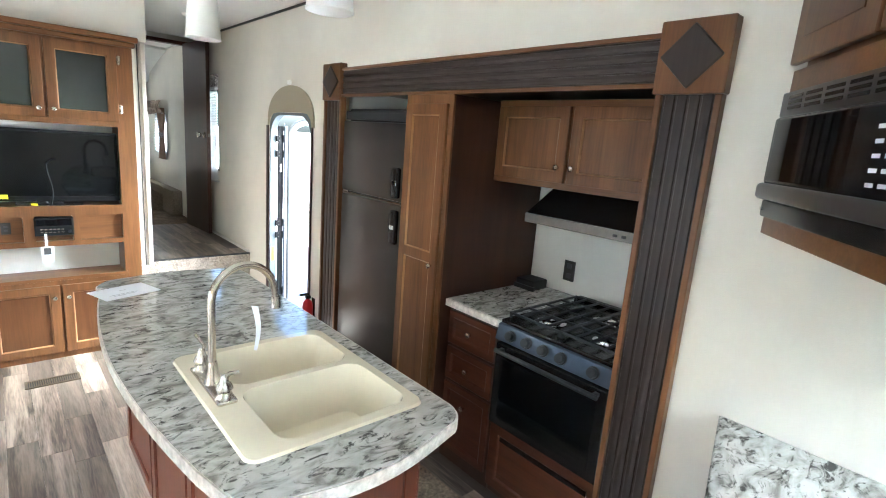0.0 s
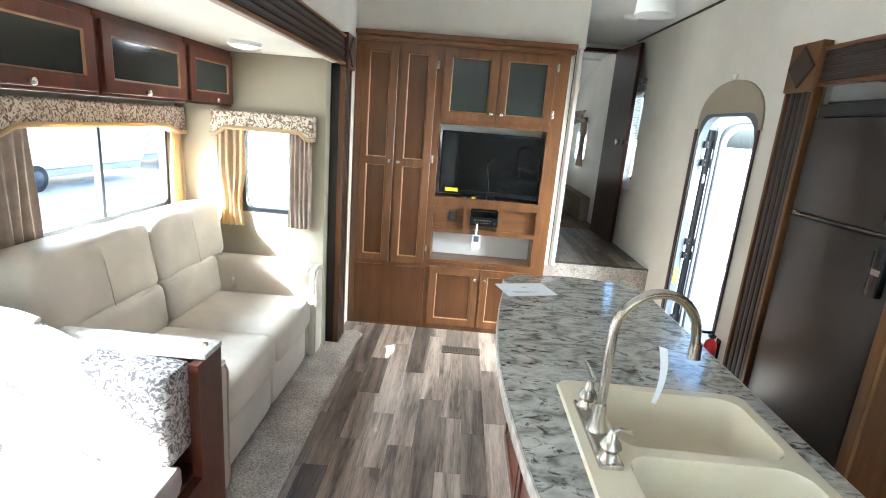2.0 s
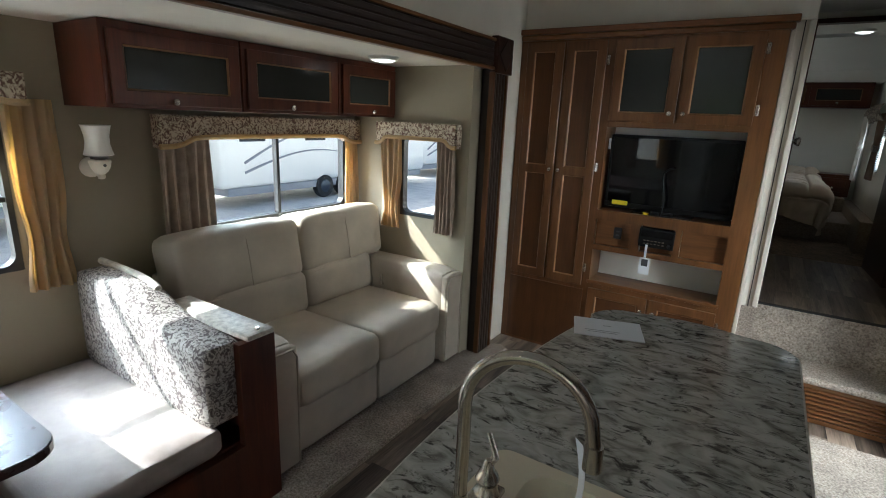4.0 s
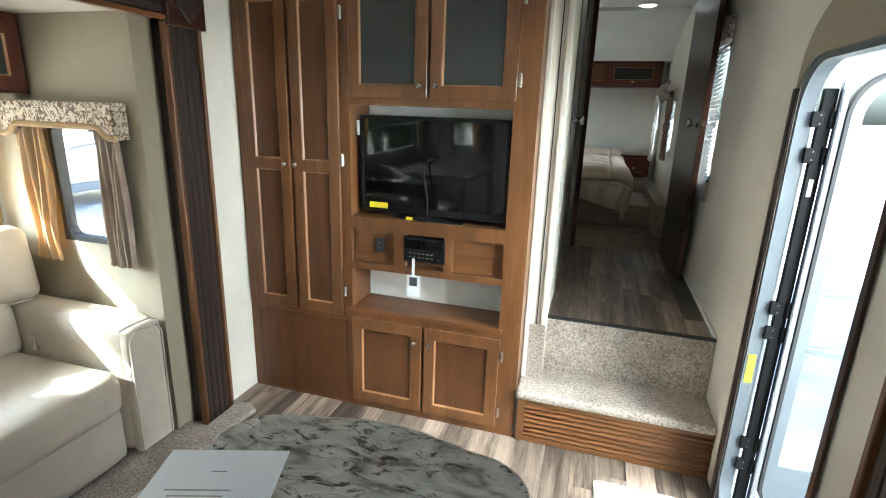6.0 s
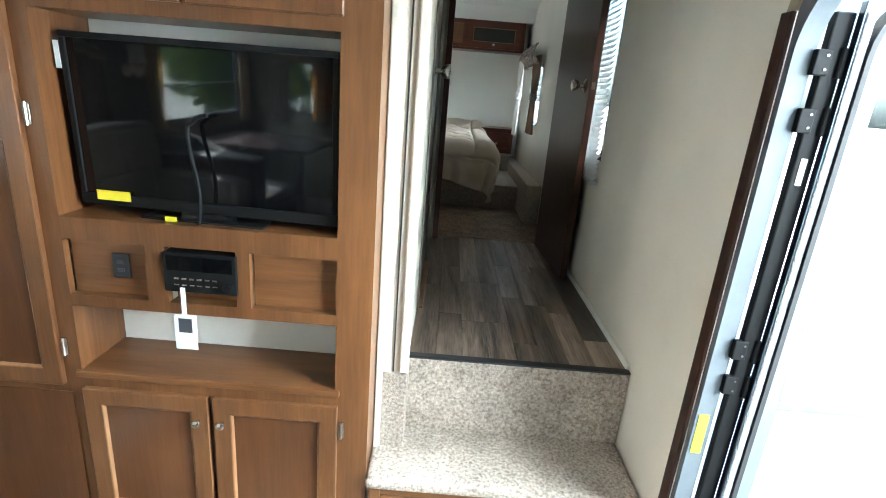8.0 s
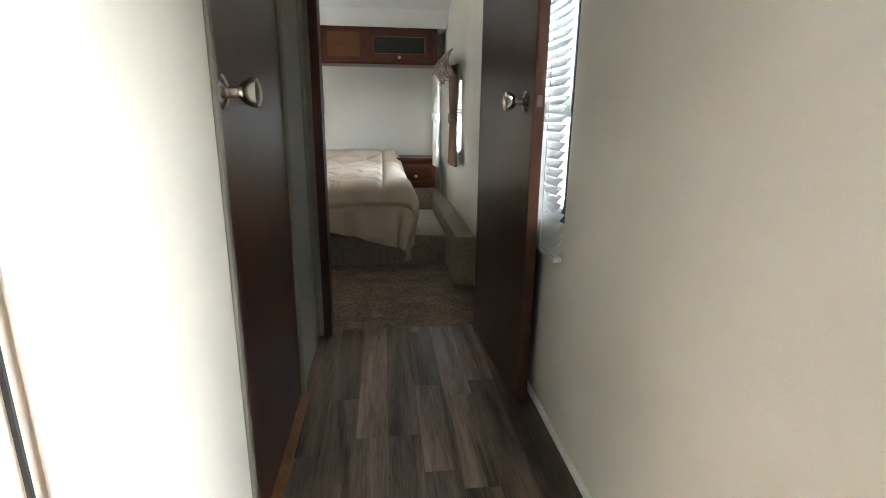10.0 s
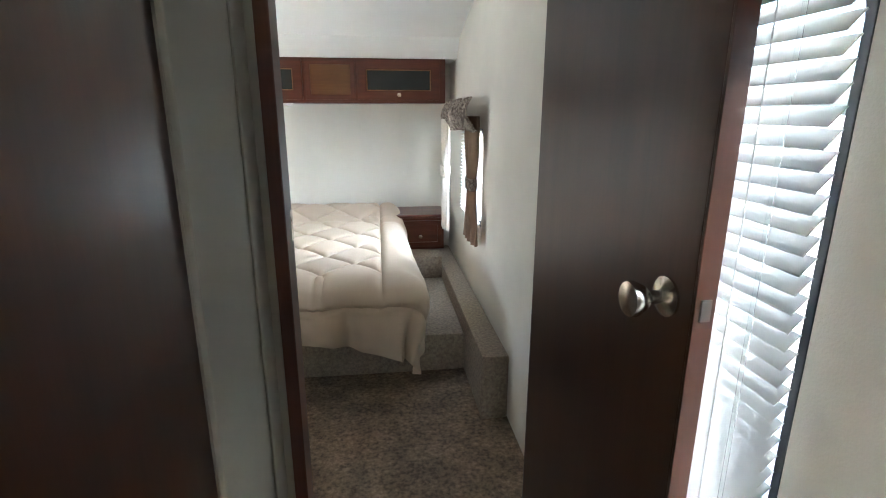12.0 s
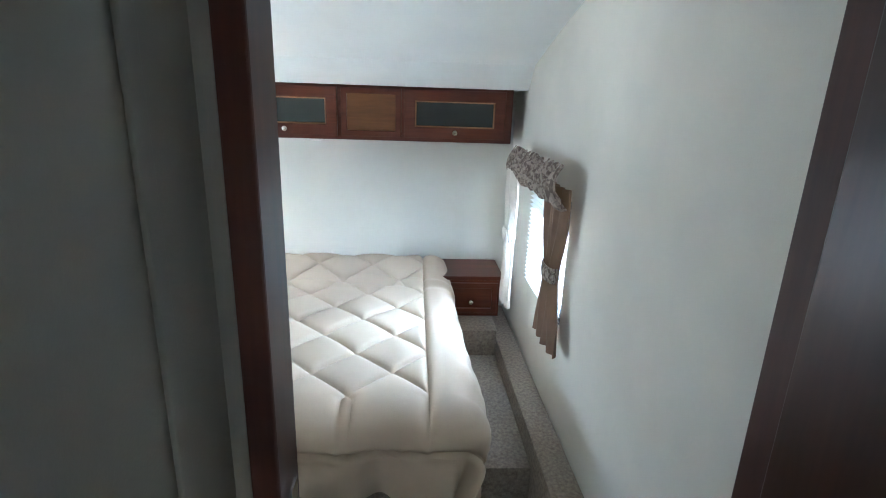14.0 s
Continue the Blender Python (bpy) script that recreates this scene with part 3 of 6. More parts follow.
# ---- shared cabinet parts ----
def knob(at, axis, parent, r=0.014):
    prof = [(0.005, 0), (0.005, 0.010), (r * 0.72, 0.013), (r, 0.019), (r * 0.92, 0.024), (r * 0.5, 0.028), (0.001, 0.029)]
    return part("knob", lathe_bm(prof, 16, at, axis), NICKEL, parent, "brushed nickel knob", smooth=True)


def panel_door(parent, plane, face, out, a0, a1, z0, z1, material, panel_mat, frame_w=0.055, rails=(), label="", name="door", bead=None, thick=0.019):
    """A framed cabinet door. plane 'y': faces along y, spans x; plane 'x': faces along x, spans y. out: +1 or -1."""
    def bx(p0, p1, q0, q1, t0, t1, bev=0.0025):
        lo, hi = sorted((face + out * t0, face + out * t1))
        return box_bm(p0, p1, lo, hi, q0, q1, bev) if plane == "y" else box_bm(lo, hi, p0, p1, q0, q1, bev)
    cuts = [z0 + frame_w / 2, *rails, z1 - frame_w / 2]
    gaps = [(a0 + frame_w, a1 - frame_w, lo + frame_w / 2, hi - frame_w / 2) for lo, hi in zip(cuts, cuts[1:])]
    d = part(name, rounded(wall_holes_bm(plane, face, face + out * thick, a0, a1, z0, z1, gaps), 0.0025), material, parent, label)
    for lo, hi in zip(cuts, cuts[1:]):
        p0, p1, q0, q1 = a0 + frame_w, a1 - frame_w, lo + frame_w / 2, hi - frame_w / 2
        part("panel", bx(p0 - 0.002, p1 + 0.002, q0 - 0.002, q1 + 0.002, 0.002, 0.009, 0), panel_mat, d)
        if bead is not None:
            loops = [(0.0, 0.0182), (0.002, 0.0175), (0.007, 0.0095), (0.007, 0.004)]
            bm = bmesh.new()
            rows = []
            for e, t in loops:
                f = face + out * t
                pts = ((p0 + e, q0 + e), (p1 - e, q0 + e), (p1 - e, q1 - e), (p0 + e, q1 - e))
                rows.append([bm.verts.new((a, f, q) if plane == "y" else (f, a, q)) for a, q in pts])
            for r0, r1 in zip(rows, rows[1:]):
                for k in range(4):
                    bm.faces.new((r0[k], r0[(k + 1) % 4], r1[(k + 1) % 4], r1[k]))
            bmesh.ops.recalc_face_normals(bm, faces=bm.faces[:])
            part("bead", bm, bead, d)
    return d


def hinge(at, axis, parent):
    x, y, z = at
    bm = merge(box_bm(x - 0.010, x + 0.010, y - 0.004, y + 0.004, z - 0.028, z + 0.028, 0.002), cyl_bm((x, y - 0.004, z - 0.03), (x, y - 0.004, z + 0.03), 0.005, seg=10))
    return part("hinge", bm, NICKEL, parent, "nickel hinge")


# ---- television cabinet ----
F = CABY
tvc = thing("tv_cabinet", (2.75, F + 0.2, 0), "tall cherry-stained wall cabinet with open television niche", "cabinet")
X0, X1 = LX + 0.004, 3.50
HX0, HX1 = 2.615, 3.395     # niche
FT = 0.022
holes = [(HX0, HX1, 1.066, 1.60), (HX0, 2.845, 0.83, 1.0), (2.905, 3.105, 0.83, 1.0), (3.145, HX1, 0.83, 1.0), (HX0, HX1, 0.575, 0.795)]
part("face_frame", wall_holes_bm("y", F, F + FT, X0, X1, 0.0, 2.17, holes), CHERRY, tvc)
part("side_panel", box_bm(X1 - 0.015, X1, F + FT, 6.78, 0, 2.17), CHERRY, tvc)
part("crown", merge(box_bm(X0, X1 + 0.035, F - 0.035, F + 0.03, 2.165, 2.20, 0.006), box_bm(X0, X1 + 0.02, F - 0.018, F + 0.03, 2.13, 2.165, 0.01)), CHERRY_X, tvc)
for x0, x1 in ((HX0 - 0.015, HX0), (HX1, HX1 + 0.015)):
    part("niche_side", box_bm(x0, x1, F + FT, F + 0.22, 1.066, 1.62), CHERRY, tvc)
    part("shelf_side", box_bm(x0, x1, F + FT, F + 0.22, 0.58, 0.80), CHERRY, tvc)
part("niche_floor", box_bm(HX0 - 0.015, HX1 + 0.015, F + 0.002, F + 0.22, 1.046, 1.0655), CHERRY_X, tvc)
part("niche_top", box_bm(HX0, HX1, F + FT, F + 0.22, 1.60, 1.615), CHERRY_X, tvc)
part("niche_back", box_bm(HX0 - 0.015, HX1 + 0.015, F + 0.22, F + 0.235, 0.55, 1.62), WHITE, tvc, "white back board")
part("shelf", box_bm(HX0 - 0.014, HX1 + 0.014, F - 0.008, F + 0.22, 0.556, 0.579, 0.003), CHERRY_X, tvc)
for x0, x1, d in ((HX0, 2.845, 0.03), (3.145, HX1, 0.03), (2.905, 3.105, 0.05)):
    part("cubby_back", box_bm(x0, x1, F + d, F + d + 0.01, 0.82, 1.01), CHERRY_X, tvc)
    part("cubby_floor", box_bm(x0, x1, F + FT, F + d, 0.822, 0.829), CHERRY_X, tvc)
part("kick_panel", box_bm(2.03, 2.58, F - 0.006, F, 0.02, 0.50, 0.002), CHERRY_P, tvc)
for a0, a1, kx in ((2.035, 2.290, 2.268), (2.308, 2.565, 2.330)):
    d = panel_door(tvc, "y", F, -1, a0, a1, 0.53, 2.115, CHERRY, CHERRY_P, 0.055, (1.30,), bead=BEAD)
    knob((kx, F - 0.018, 1.303), (0, -1, 0), d)
for z in (0.66, 1.34, 2.0):
    hinge((2.578, F - 0.006, z), 0, tvc)
for a0, a1, kx in ((2.62, 3.005, 2.975), (3.02, 3.405, 3.05)):
    d = panel_door(tvc, "y", F, -1, a0, a1, 1.635, 2.115, CHERRY, SMOKE, 0.055, bead=BEAD, label="cherry door with smoked glass insert")
    knob((kx, F - 0.018, 1.69), (0, -1, 0), d)
    d = panel_door(tvc, "y", F, -1, a0, a1, 0.045, 0.525, CHERRY, CHERRY_P, 0.055, bead=BEAD)
    knob((kx, F - 0.018, 0.442), (0, -1, 0), d)
for z in (0.13, 0.44, 1.72, 2.04):
    hinge((3.418, F - 0.006, z), 0, tvc)
box("outlet_plate", (2.735, 2.785, F + 0.022, F + 0.03, 0.885, 0.96), BLACKMAT, tvc, 0.003, "black double charging outlet")
for z in (0.910, 0.934):
    box("socket", (2.750, 2.770, F + 0.0195, F + 0.0225, z - 0.005, z + 0.005), INK, bpy.data.objects["outlet_plate"], 0)

# ---- television ----
tv = thing("television", (3.0, F + 0.09, 1.0655), "black flat screen television standing in the cabinet niche", "television")
TX0, TX1, TZ0, TZ1, TY = 2.640, 3.392, 1.092, 1.556, F + 0.055
part("casing", box_bm(TX0, TX1, TY + 0.004, TY + 0.055, TZ0, TZ1, 0.008), DULLBLACK, tv)
part("bezel", merge(box_bm(TX0, TX1, TY - 0.006, TY + 0.006, TZ1 - 0.016, TZ1, 0.003), box_bm(TX0, TX1, TY - 0.008, TY + 0.006, TZ0, TZ0 + 0.032, 0.004),
                    box_bm(TX0, TX0 + 0.016, TY - 0.006, TY + 0.006, TZ0 + 0.032, TZ1 - 0.016, 0.003), box_bm(TX1 - 0.016, TX1, TY - 0.006, TY + 0.006, TZ0 + 0.032, TZ1 - 0.016, 0.003)), DULLBLACK, tv)
part("screen", box_bm(TX0 + 0.014, TX1 - 0.014, TY, TY + 0.004, TZ0 + 0.03, TZ1 - 0.014), SCREEN, tv)
part("stand", merge(box_bm(2.93, 3.07, TY + 0.0, TY + 0.06, 1.072, 1.105, 0.004), box_bm(2.82, 3.18, TY - 0.02, TY + 0.10, 1.0658, 1.074, 0.003)), BLACK, tv)
box("label", (2.69, 2.79, TY - 0.0095, TY - 0.008, 1.108, 1.136), YELLOW, tv, 0, "yellow energy sticker")
box("label", (2.625, 2.640, TY - 0.0075, TY - 0.006, 1.46, 1.53), PAPER, tv, 0, "small printed side sticker")
part("energy_tag", box_bm(2.90, 2.935, TY - 0.03, TY - 0.028, 1.0675, 1.082), YELLOW, tv, "small yellow tag")
tv.rotation_euler = (radians(1.3), 0, radians(-3.4))
cable_pts = [(3.0 + 0.012 * math.sin(a * 5), F + 0.016 - 0.01 * math.sin(a * 3), 1.07 + 0.27 * a) for a in np.linspace(0, 1, 12)]
cable_pts += [(3.0 + 0.045 * (1 - math.cos(a)), F + 0.016, 1.34 + 0.03 * math.sin(a)) for a in np.linspace(0.3, 1.5, 6)]
tagged(part("antenna_cable", tube_bm(cable_pts, 0.0055), DULLBLACK, smooth=True), "black cable hanging in front of the television", "cable")

# ---- radio with card ----
rad = thing("car_radio", (3.0, F + 0.02, 0.83), "black built-in stereo with small silver buttons", "radio")
part("body", box_bm(2.900, 3.110, F - 0.008, F + 0.05, 0.868, 0.988, 0.004), DULLBLACK, rad)
part("display", box_bm(2.912, 3.098, F - 0.0095, F - 0.008, 0.935, 0.978), SCREEN, rad)
for i in range(6):
    part("button", box_bm(2.93 + i * 0.022, 2.945 + i * 0.022, F - 0.0105, F - 0.008, 0.908, 0.914, 0.001), NICKEL, rad)
    part("button", box_bm(2.93 + i * 0.022, 2.945 + i * 0.022, F - 0.0105, F - 0.008, 0.890, 0.894, 0.001), NICKEL, rad)
part("dial", cyl_bm((3.085, F - 0.008, 0.895), (3.085, F - 0.022, 0.895), 0.013, 0.012), BLACK, rad, smooth=True)
part("card_slip", merge(box_bm(2.948, 2.962, F - 0.014, F - 0.013, 0.80, 0.885), box_bm(2.925, 2.990, F - 0.018, F - 0.016, 0.69, 0.80, 0.0005)), PAPER, rad, "white hanging paper card with printed square")
part("card_print", box_bm(2.938, 2.977, F - 0.0188, F - 0.018, 0.745, 0.79), INK, rad)

# ---- slide-out surrounds ----
def fluted_board(axis, a0, a1, b0, b1, t0, t1, parent, name="board"):
    """A trim board with four raised flutes and reddish edges. Lies across x (faces out from t0 to t1); runs along z (axis 'z', width a0..a1 in y, b0..b1 in z) or along y."""
    sgn = 1 if t1 > t0 else -1
    w = a1 - a0

    def bar(f0, f1, d0, d1, bev):
        lo, hi = sorted((t0 + sgn * d0, t0 + sgn * d1))
        p0, p1 = a0 + w * f0, a0 + w * f1
        return box_bm(lo, hi, p0, p1, b0, b1, bev) if axis == "z" else box_bm(lo, hi, b0, b1, p0, p1, bev)
    th = abs(t1 - t0)
    line = [(0.095, 0), (0.095, 0.60)]
    for i in range(4):
        c = 0.215 + 0.19 * i
        line += [(c - 0.080, 0.60), (c - 0.068, 0.72), (c, 0.76), (c + 0.068, 0.72), (c + 0.080, 0.60)]
    line += [(0.905, 0.60), (0.905, 0)]
    bm = prism_bm([(f, d) for f, d in line], b0, b1)
    for v in bm.verts:
        p, t, q = a0 + w * v.co.x, t0 + sgn * th * v.co.y, v.co.z
        v.co = (t, p, q) if axis == "z" else (t, q, p)
    bmesh.ops.recalc_face_normals(bm, faces=bm.faces[:])
    main = part(name, bm, DARKWOOD if axis == "z" else DARKWOOD_Y, parent)
    part("edge_strip", bar(0, 0.10, 0, th, 0.004), CHERRY if axis == "z" else CHERRY_Y, parent, "reddish wooden edge")
    part("edge_strip", bar(0.90, 1.0, 0, th, 0.004), CHERRY if axis == "z" else CHERRY_Y, parent, "reddish wooden edge")
    return main


def corner_block(parent, x0, x1, y, z, s, diamond_mat, block_mat):
    lo, hi = sorted((x0, x1))
    out = 1 if x1 > x0 else -1
    b = part("corner_block", box_bm(lo, hi, y - s / 2, y + s / 2, z - s / 2, z + s / 2, 0.006), block_mat, parent, "square cherry block")
    bm = box_bm(-0.006, 0.006, -s * 0.31, s * 0.31, -s * 0.31, s * 0.31, 0.005)
    bmesh.ops.transform(bm, matrix=Matrix.Translation((x1 + out * 0.005, y, z)) @ Matrix.Rotation(radians(45), 4, "X"), verts=bm.verts)
    part("diamond", bm, diamond_mat, b, "raised dark diamond")


ks = thing("kitchen_surround", (RX, 4.0, 0), "dark fluted wooden surround of the kitchen with corner blocks", "trim", kind="structure")
T0, T1 = RX, RX - 0.038
fluted_board("z", 2.77, 2.975, 0.0, 1.885, T0, T1, ks, "post")
fluted_board("z", 4.97, 5.19, 0.0, 1.885, T0, T1, ks, "post")
fluted_board("y", 1.895, 2.065, 2.975, 4.97, T0, T1, ks, "header")
corner_block(ks, RX, RX - 0.05, 2.872, 1.985, 0.22, DARKWOOD, CHERRY)
corner_block(ks, RX, RX - 0.05, 5.08, 1.985, 0.22, DARKWOOD, CHERRY)

ss = thing("sofa_slide_surround", (LX, 4.0, 0), "dark fluted wooden surround of the sofa slide-out", "trim", kind="structure")
fluted_board("z", 5.85, 6.05, 0.0, 1.90, LX, LX + 0.036, ss, "post")
fluted_board("y", 1.91, 2.09, SY0 - 0.1, 5.86, LX, LX + 0.036, ss, "header")
corner_block(ss, LX, LX + 0.05, 5.96, 2.0, 0.215, DARKWOOD, WALNUT)
part("jamb", box_bm(1.72, LX, 5.872, 5.90, 0.0, 1.92, 0.003), DARKWOOD, ss)

# ---- fridge ----
fr = thing("fridge", (4.75, 4.62, 0), "black two-door absorption fridge set into the cabinetry", "fridge")
part("body", box_bm(4.42, 5.08, 4.30, 4.95, 0.24, 1.83, 0.004), BLACKMAT, fr)
part("top_vent", box_bm(4.385, 4.42, 4.31, 4.945, 1.765, 1.815, 0.006), BLACKMAT, fr)
up = part("freezer_door", box_bm(4.372, 4.42, 4.31, 4.945, 1.335, 1.755, 0.010), FRIDGE, fr, smooth=True)
lo = part("fridge_door", box_bm(4.372, 4.42, 4.31, 4.945, 0.26, 1.315, 0.010), FRIDGE, fr, smooth=True)
part("trim_strip", box_bm(4.368, 4.372, 4.32, 4.935, 1.324, 1.329, 0.001), CHROME, fr, "thin chrome strip")
for d, z0, z1 in ((up, 1.355, 1.52), (lo, 1.10, 1.29)):
    part("handle", merge(box_bm(4.345, 4.372, 4.325, 4.385, z0, z1, 0.010), box_bm(4.352, 4.360, 4.385, 4.40, z0 + 0.02, z1 - 0.02, 0.003)), BLACK, d, "black recessed latch handle", smooth=True)
    part("latch", box_bm(4.343, 4.347, 4.335, 4.375, (z0 + z1) / 2 - 0.012, (z0 + z1) / 2 + 0.012, 0.001), CHROME, d)
part("base_panel", box_bm(4.385, 4.42, 4.30, 4.95, 0.0, 0.24, 0.003), WALNUT, fr, "dark brown plinth panel")

# ---- pantry ----
pn = thing("pantry_cabinet", (4.72, 4.12, 0), "narrow cherry pantry cabinet beside the fridge", "cabinet")
part("body", box_bm(4.375, 5.09, 3.945, 4.296, 0.0, 1.895, 0.002), WALNUT, pn, "dark brown side panel")
part("face_frame", box_bm(4.360, 4.375, 3.94, 4.296, 0.0, 1.895, 0.002), CHERRY, pn)
d = panel_door(pn, "x", 4.360, -1, 3.965, 4.275, 0.06, 1.85, CHERRY, CHERRY, 0.05, (1.10,), bead=BEAD)
knob((4.341, 3.995, 1.065), (-1, 0, 0), d)

# ---- upper cabinets over the stove ----
uc = thing("wall_cabinet", (4.88, 3.45, 1.50), "cherry wall cabinet with two panel doors over the stove", "cabinet")
part("body", box_bm(4.68, 5.098, 2.962, 3.943, 1.50, 1.90, 0.003), CHERRY_Y, uc)
for a0, a1, ky in ((2.985, 3.485, 3.455), (3.505, 3.925, 3.535)):
    d = panel_door(uc, "x", 4.68, -1, a0, a1, 1.53, 1.87, CHERRY, CHERRY, 0.05, bead=BEAD)
    knob((4.661, ky, 1.60), (-1, 0, 0), d)

# ---- range hood ----
rh = thing("range_hood", (4.9, 3.4, 1.34), "black range hood with steel front lip", "range hood")
hood = bmesh.new()
prof = [(5.098, 1.33), (4.66, 1.33), (4.66, 1.375), (4.86, 1.497), (5.098, 1.497)]
for y in (3.115, 3.68):
    hood.faces.new([hood.verts.new((x, y, z)) for x, z in prof])
hv = hood.verts[:]
for i in range(5):
    hood.faces.new((hv[i], hv[(i + 1) % 5], hv[5 + (i + 1) % 5], hv[5 + i]))
bmesh.ops.recalc_face_normals(hood, faces=hood.faces[:])
part("canopy", hood, BLACK, rh)
part("lip", box_bm(4.650, 4.662, 3.11, 3.685, 1.328, 1.372, 0.003), HOODSTEEL, rh, "brushed steel lip")
for y in (3.16, 3.20):
    part("switch", box_bm(4.645, 4.651, y - 0.010, y + 0.010, 1.343, 1.355, 0.002), BLACKMAT, rh)

# ---- base cabinet, counter, stove ----
bc = thing("base_cabinet", (4.75, 3.77, 0), "cherry base cabinet with three drawers coloured dark for shade", "cabinet")
part("body", box_bm(4.455, 5.09, 3.585, 3.943, 0.0, 0.862, 0.002), WALNUT, bc)
for z0, z1 in ((0.665, 0.84), (0.47, 0.645), (0.08, 0.45)):
    d = panel_door(bc, "x", 4.455, -1, 3.605, 3.93, z0, z1, CHERRY_SHADED, CHERRY_SHADED, 0.035, name="drawer", bead=CHERRY_SHADED)
    knob((4.437, 3.77, (z0 + z1) / 2 + (0.09 if z0 < 0.1 else 0)), (-1, 0, 0), d)
ct = thing("kitchen_counter", (4.75, 3.76, 0.862), "speckled granite-look laminate counter beside the stove", "counter")
part("top", box_bm(4.425, 5.098, 3.58, 3.943, 0.866, 0.90, 0.004), GRANITE, ct)
part("edge", box_bm(4.412, 4.425, 3.58, 3.943, 0.862, 0.898, 0.004), LAMEDGE, ct, "pale laminate edge strip")
part("filler", box_bm(4.425, 5.098, 2.962, 2.985, 0.866, 0.90, 0.002), GRANITE, ct)

st = thing("gas_stove", (4.72, 3.28, 0), "black gas range with steel knob panel and oven door", "stove")
part("body", box_bm(4.44, 5.05, 2.99, 3.575, 0.30, 0.885, 0.003), BLACK, st)
part("cooktop", merge(box_bm(4.43, 5.06, 2.99, 3.575, 0.885, 0.905, 0.006), box_bm(5.02, 5.06, 2.99, 3.575, 0.905, 0.925, 0.006)), BLACK, st)
cp = bmesh.new()
for y in (2.99, 3.575):
    cp.faces.new([cp.verts.new(p) for p in ((4.455, y, 0.895), (4.418, y, 0.885), (4.400, y, 0.815), (4.44, y, 0.812))])
cv = cp.verts[:]
for i in range(4):
    cp.faces.new((cv[i], cv[(i + 1) % 4], cv[4 + (i + 1) % 4], cv[4 + i]))
bmesh.ops.recalc_face_normals(cp, faces=cp.faces[:])
panel = part("control_panel", cp, STEEL, st, "blue-grey steel control panel")
for y in (3.07, 3.22, 3.31, 3.40, 3.49):
    part("knob", lathe_bm([(0.026, 0), (0.026, 0.006), (0.021, 0.009), (0.019, 0.026), (0.012, 0.028)], 20, (4.409, y, 0.85), (-1, 0, 0.25)), BLACKMAT, panel, "black dial", smooth=True)
od = part("oven_door", box_bm(4.405, 4.44, 2.995, 3.57, 0.40, 0.80, 0.006), BLACK, st)
part("oven_glass", box_bm(4.4025, 4.405, 3.04, 3.525, 0.44, 0.735, 0.001), SCREEN, od)
part("handle", merge(cyl_bm((4.372, 3.02, 0.775), (4.372, 3.545, 0.775), 0.010, seg=12), box_bm(4.372, 4.41, 3.03, 3.05, 0.767, 0.783, 0.002), box_bm(4.372, 4.41, 3.515, 3.535, 0.767, 0.783, 0.002)), BLACKMAT, od, smooth=True)
part("side_strip", box_bm(4.400, 4.41, 2.985, 2.995, 0.40, 0.81, 0.001), CHROME, od, "bright metal edge strip")
for cx, cy, r in ((4.62, 3.14, 0.045), (4.60, 3.42, 0.045), (4.86, 3.28, 0.05)):
    bp_ = part("burner", lathe_bm([(r * 1.5, 0), (r * 1.5, 0.003), (r, 0.006), (r, 0.016), (r * 0.75, 0.020), (0.004, 0.021)], 24, (cx, cy, 0.905)), CHROME, st, "bright round burner cap", smooth=True)
for gy0, gy1 in ((3.00, 3.28), (3.285, 3.565)):
    bars = [box_bm(4.47, 5.0, gy0, gy0 + 0.008, 0.925, 0.935), box_bm(4.47, 5.0, gy1 - 0.008, gy1, 0.925, 0.935), box_bm(4.47, 4.478, gy0, gy1, 0.925, 0.935), box_bm(4.992, 5.0, gy0, gy1, 0.925, 0.935)]
    bars += [box_bm(4.47, 5.0, gy0 + k * (gy1 - gy0) / 4 - 0.004, gy0 + k * (gy1 - gy0) / 4 + 0.004, 0.927, 0.937) for k in (1, 2, 3)]
    bars += [box_bm(x, x + 0.008, gy0, gy1, 0.926, 0.936) for x in (4.60, 4.73, 4.86)]
    bars += [box_bm(x, x + 0.01, y, y + 0.01, 0.905, 0.926) for x in (4.472, 4.988) for y in (gy0, gy1 - 0.01)]
    part("grate", merge(*bars), BLACKMAT, st, "black wire pan grate")
dr = thing("stove_drawer", (4.72, 3.28, 0), "cherry drawer front under the oven, coloured dark for shade", "drawer")
part("body", box_bm(4.46, 5.05, 2.985, 3.58, 0.0, 0.295, 0.002), WALNUT, dr)
d = panel_door(dr, "x", 4.45, -1, 2.985, 3.575, 0.05, 0.385, CHERRY_SHADED, CHERRY_SHADED, 0.05, name="drawer_front", bead=CHERRY_SHADED)
out_ = tagged(box("wall_outlet", (KX - 0.008, KX, 3.655, 3.725, 0.97, 1.085), BLACKMAT, None, 0.003), "black double outlet on the backsplash", "outlet")
for z in (1.0, 1.055):
    box("socket", (KX - 0.0105, KX - 0.008, 3.675, 3.705, z - 0.014, z + 0.014), INK, out_, 0.001)
tagged(part("small_black_box", merge(box_bm(4.93, 5.06, 3.80, 3.925, 0.90, 0.955, 0.008), box_bm(4.92, 4.94, 3.79, 3.93, 0.90, 0.925, 0.004)), BLACKMAT), "small black plastic box on the counter corner", "box")

# ---- microwave cabinet and side counter near the rear ----
MWA, MWU = Vector((4.396, 2.605, 0)), Vector((-0.82, -0.572, 0)).normalized()   # end of the slanted front at the wall, and its run
MWN = Vector((MWU.y, -MWU.x, 0))                                                # out of the front


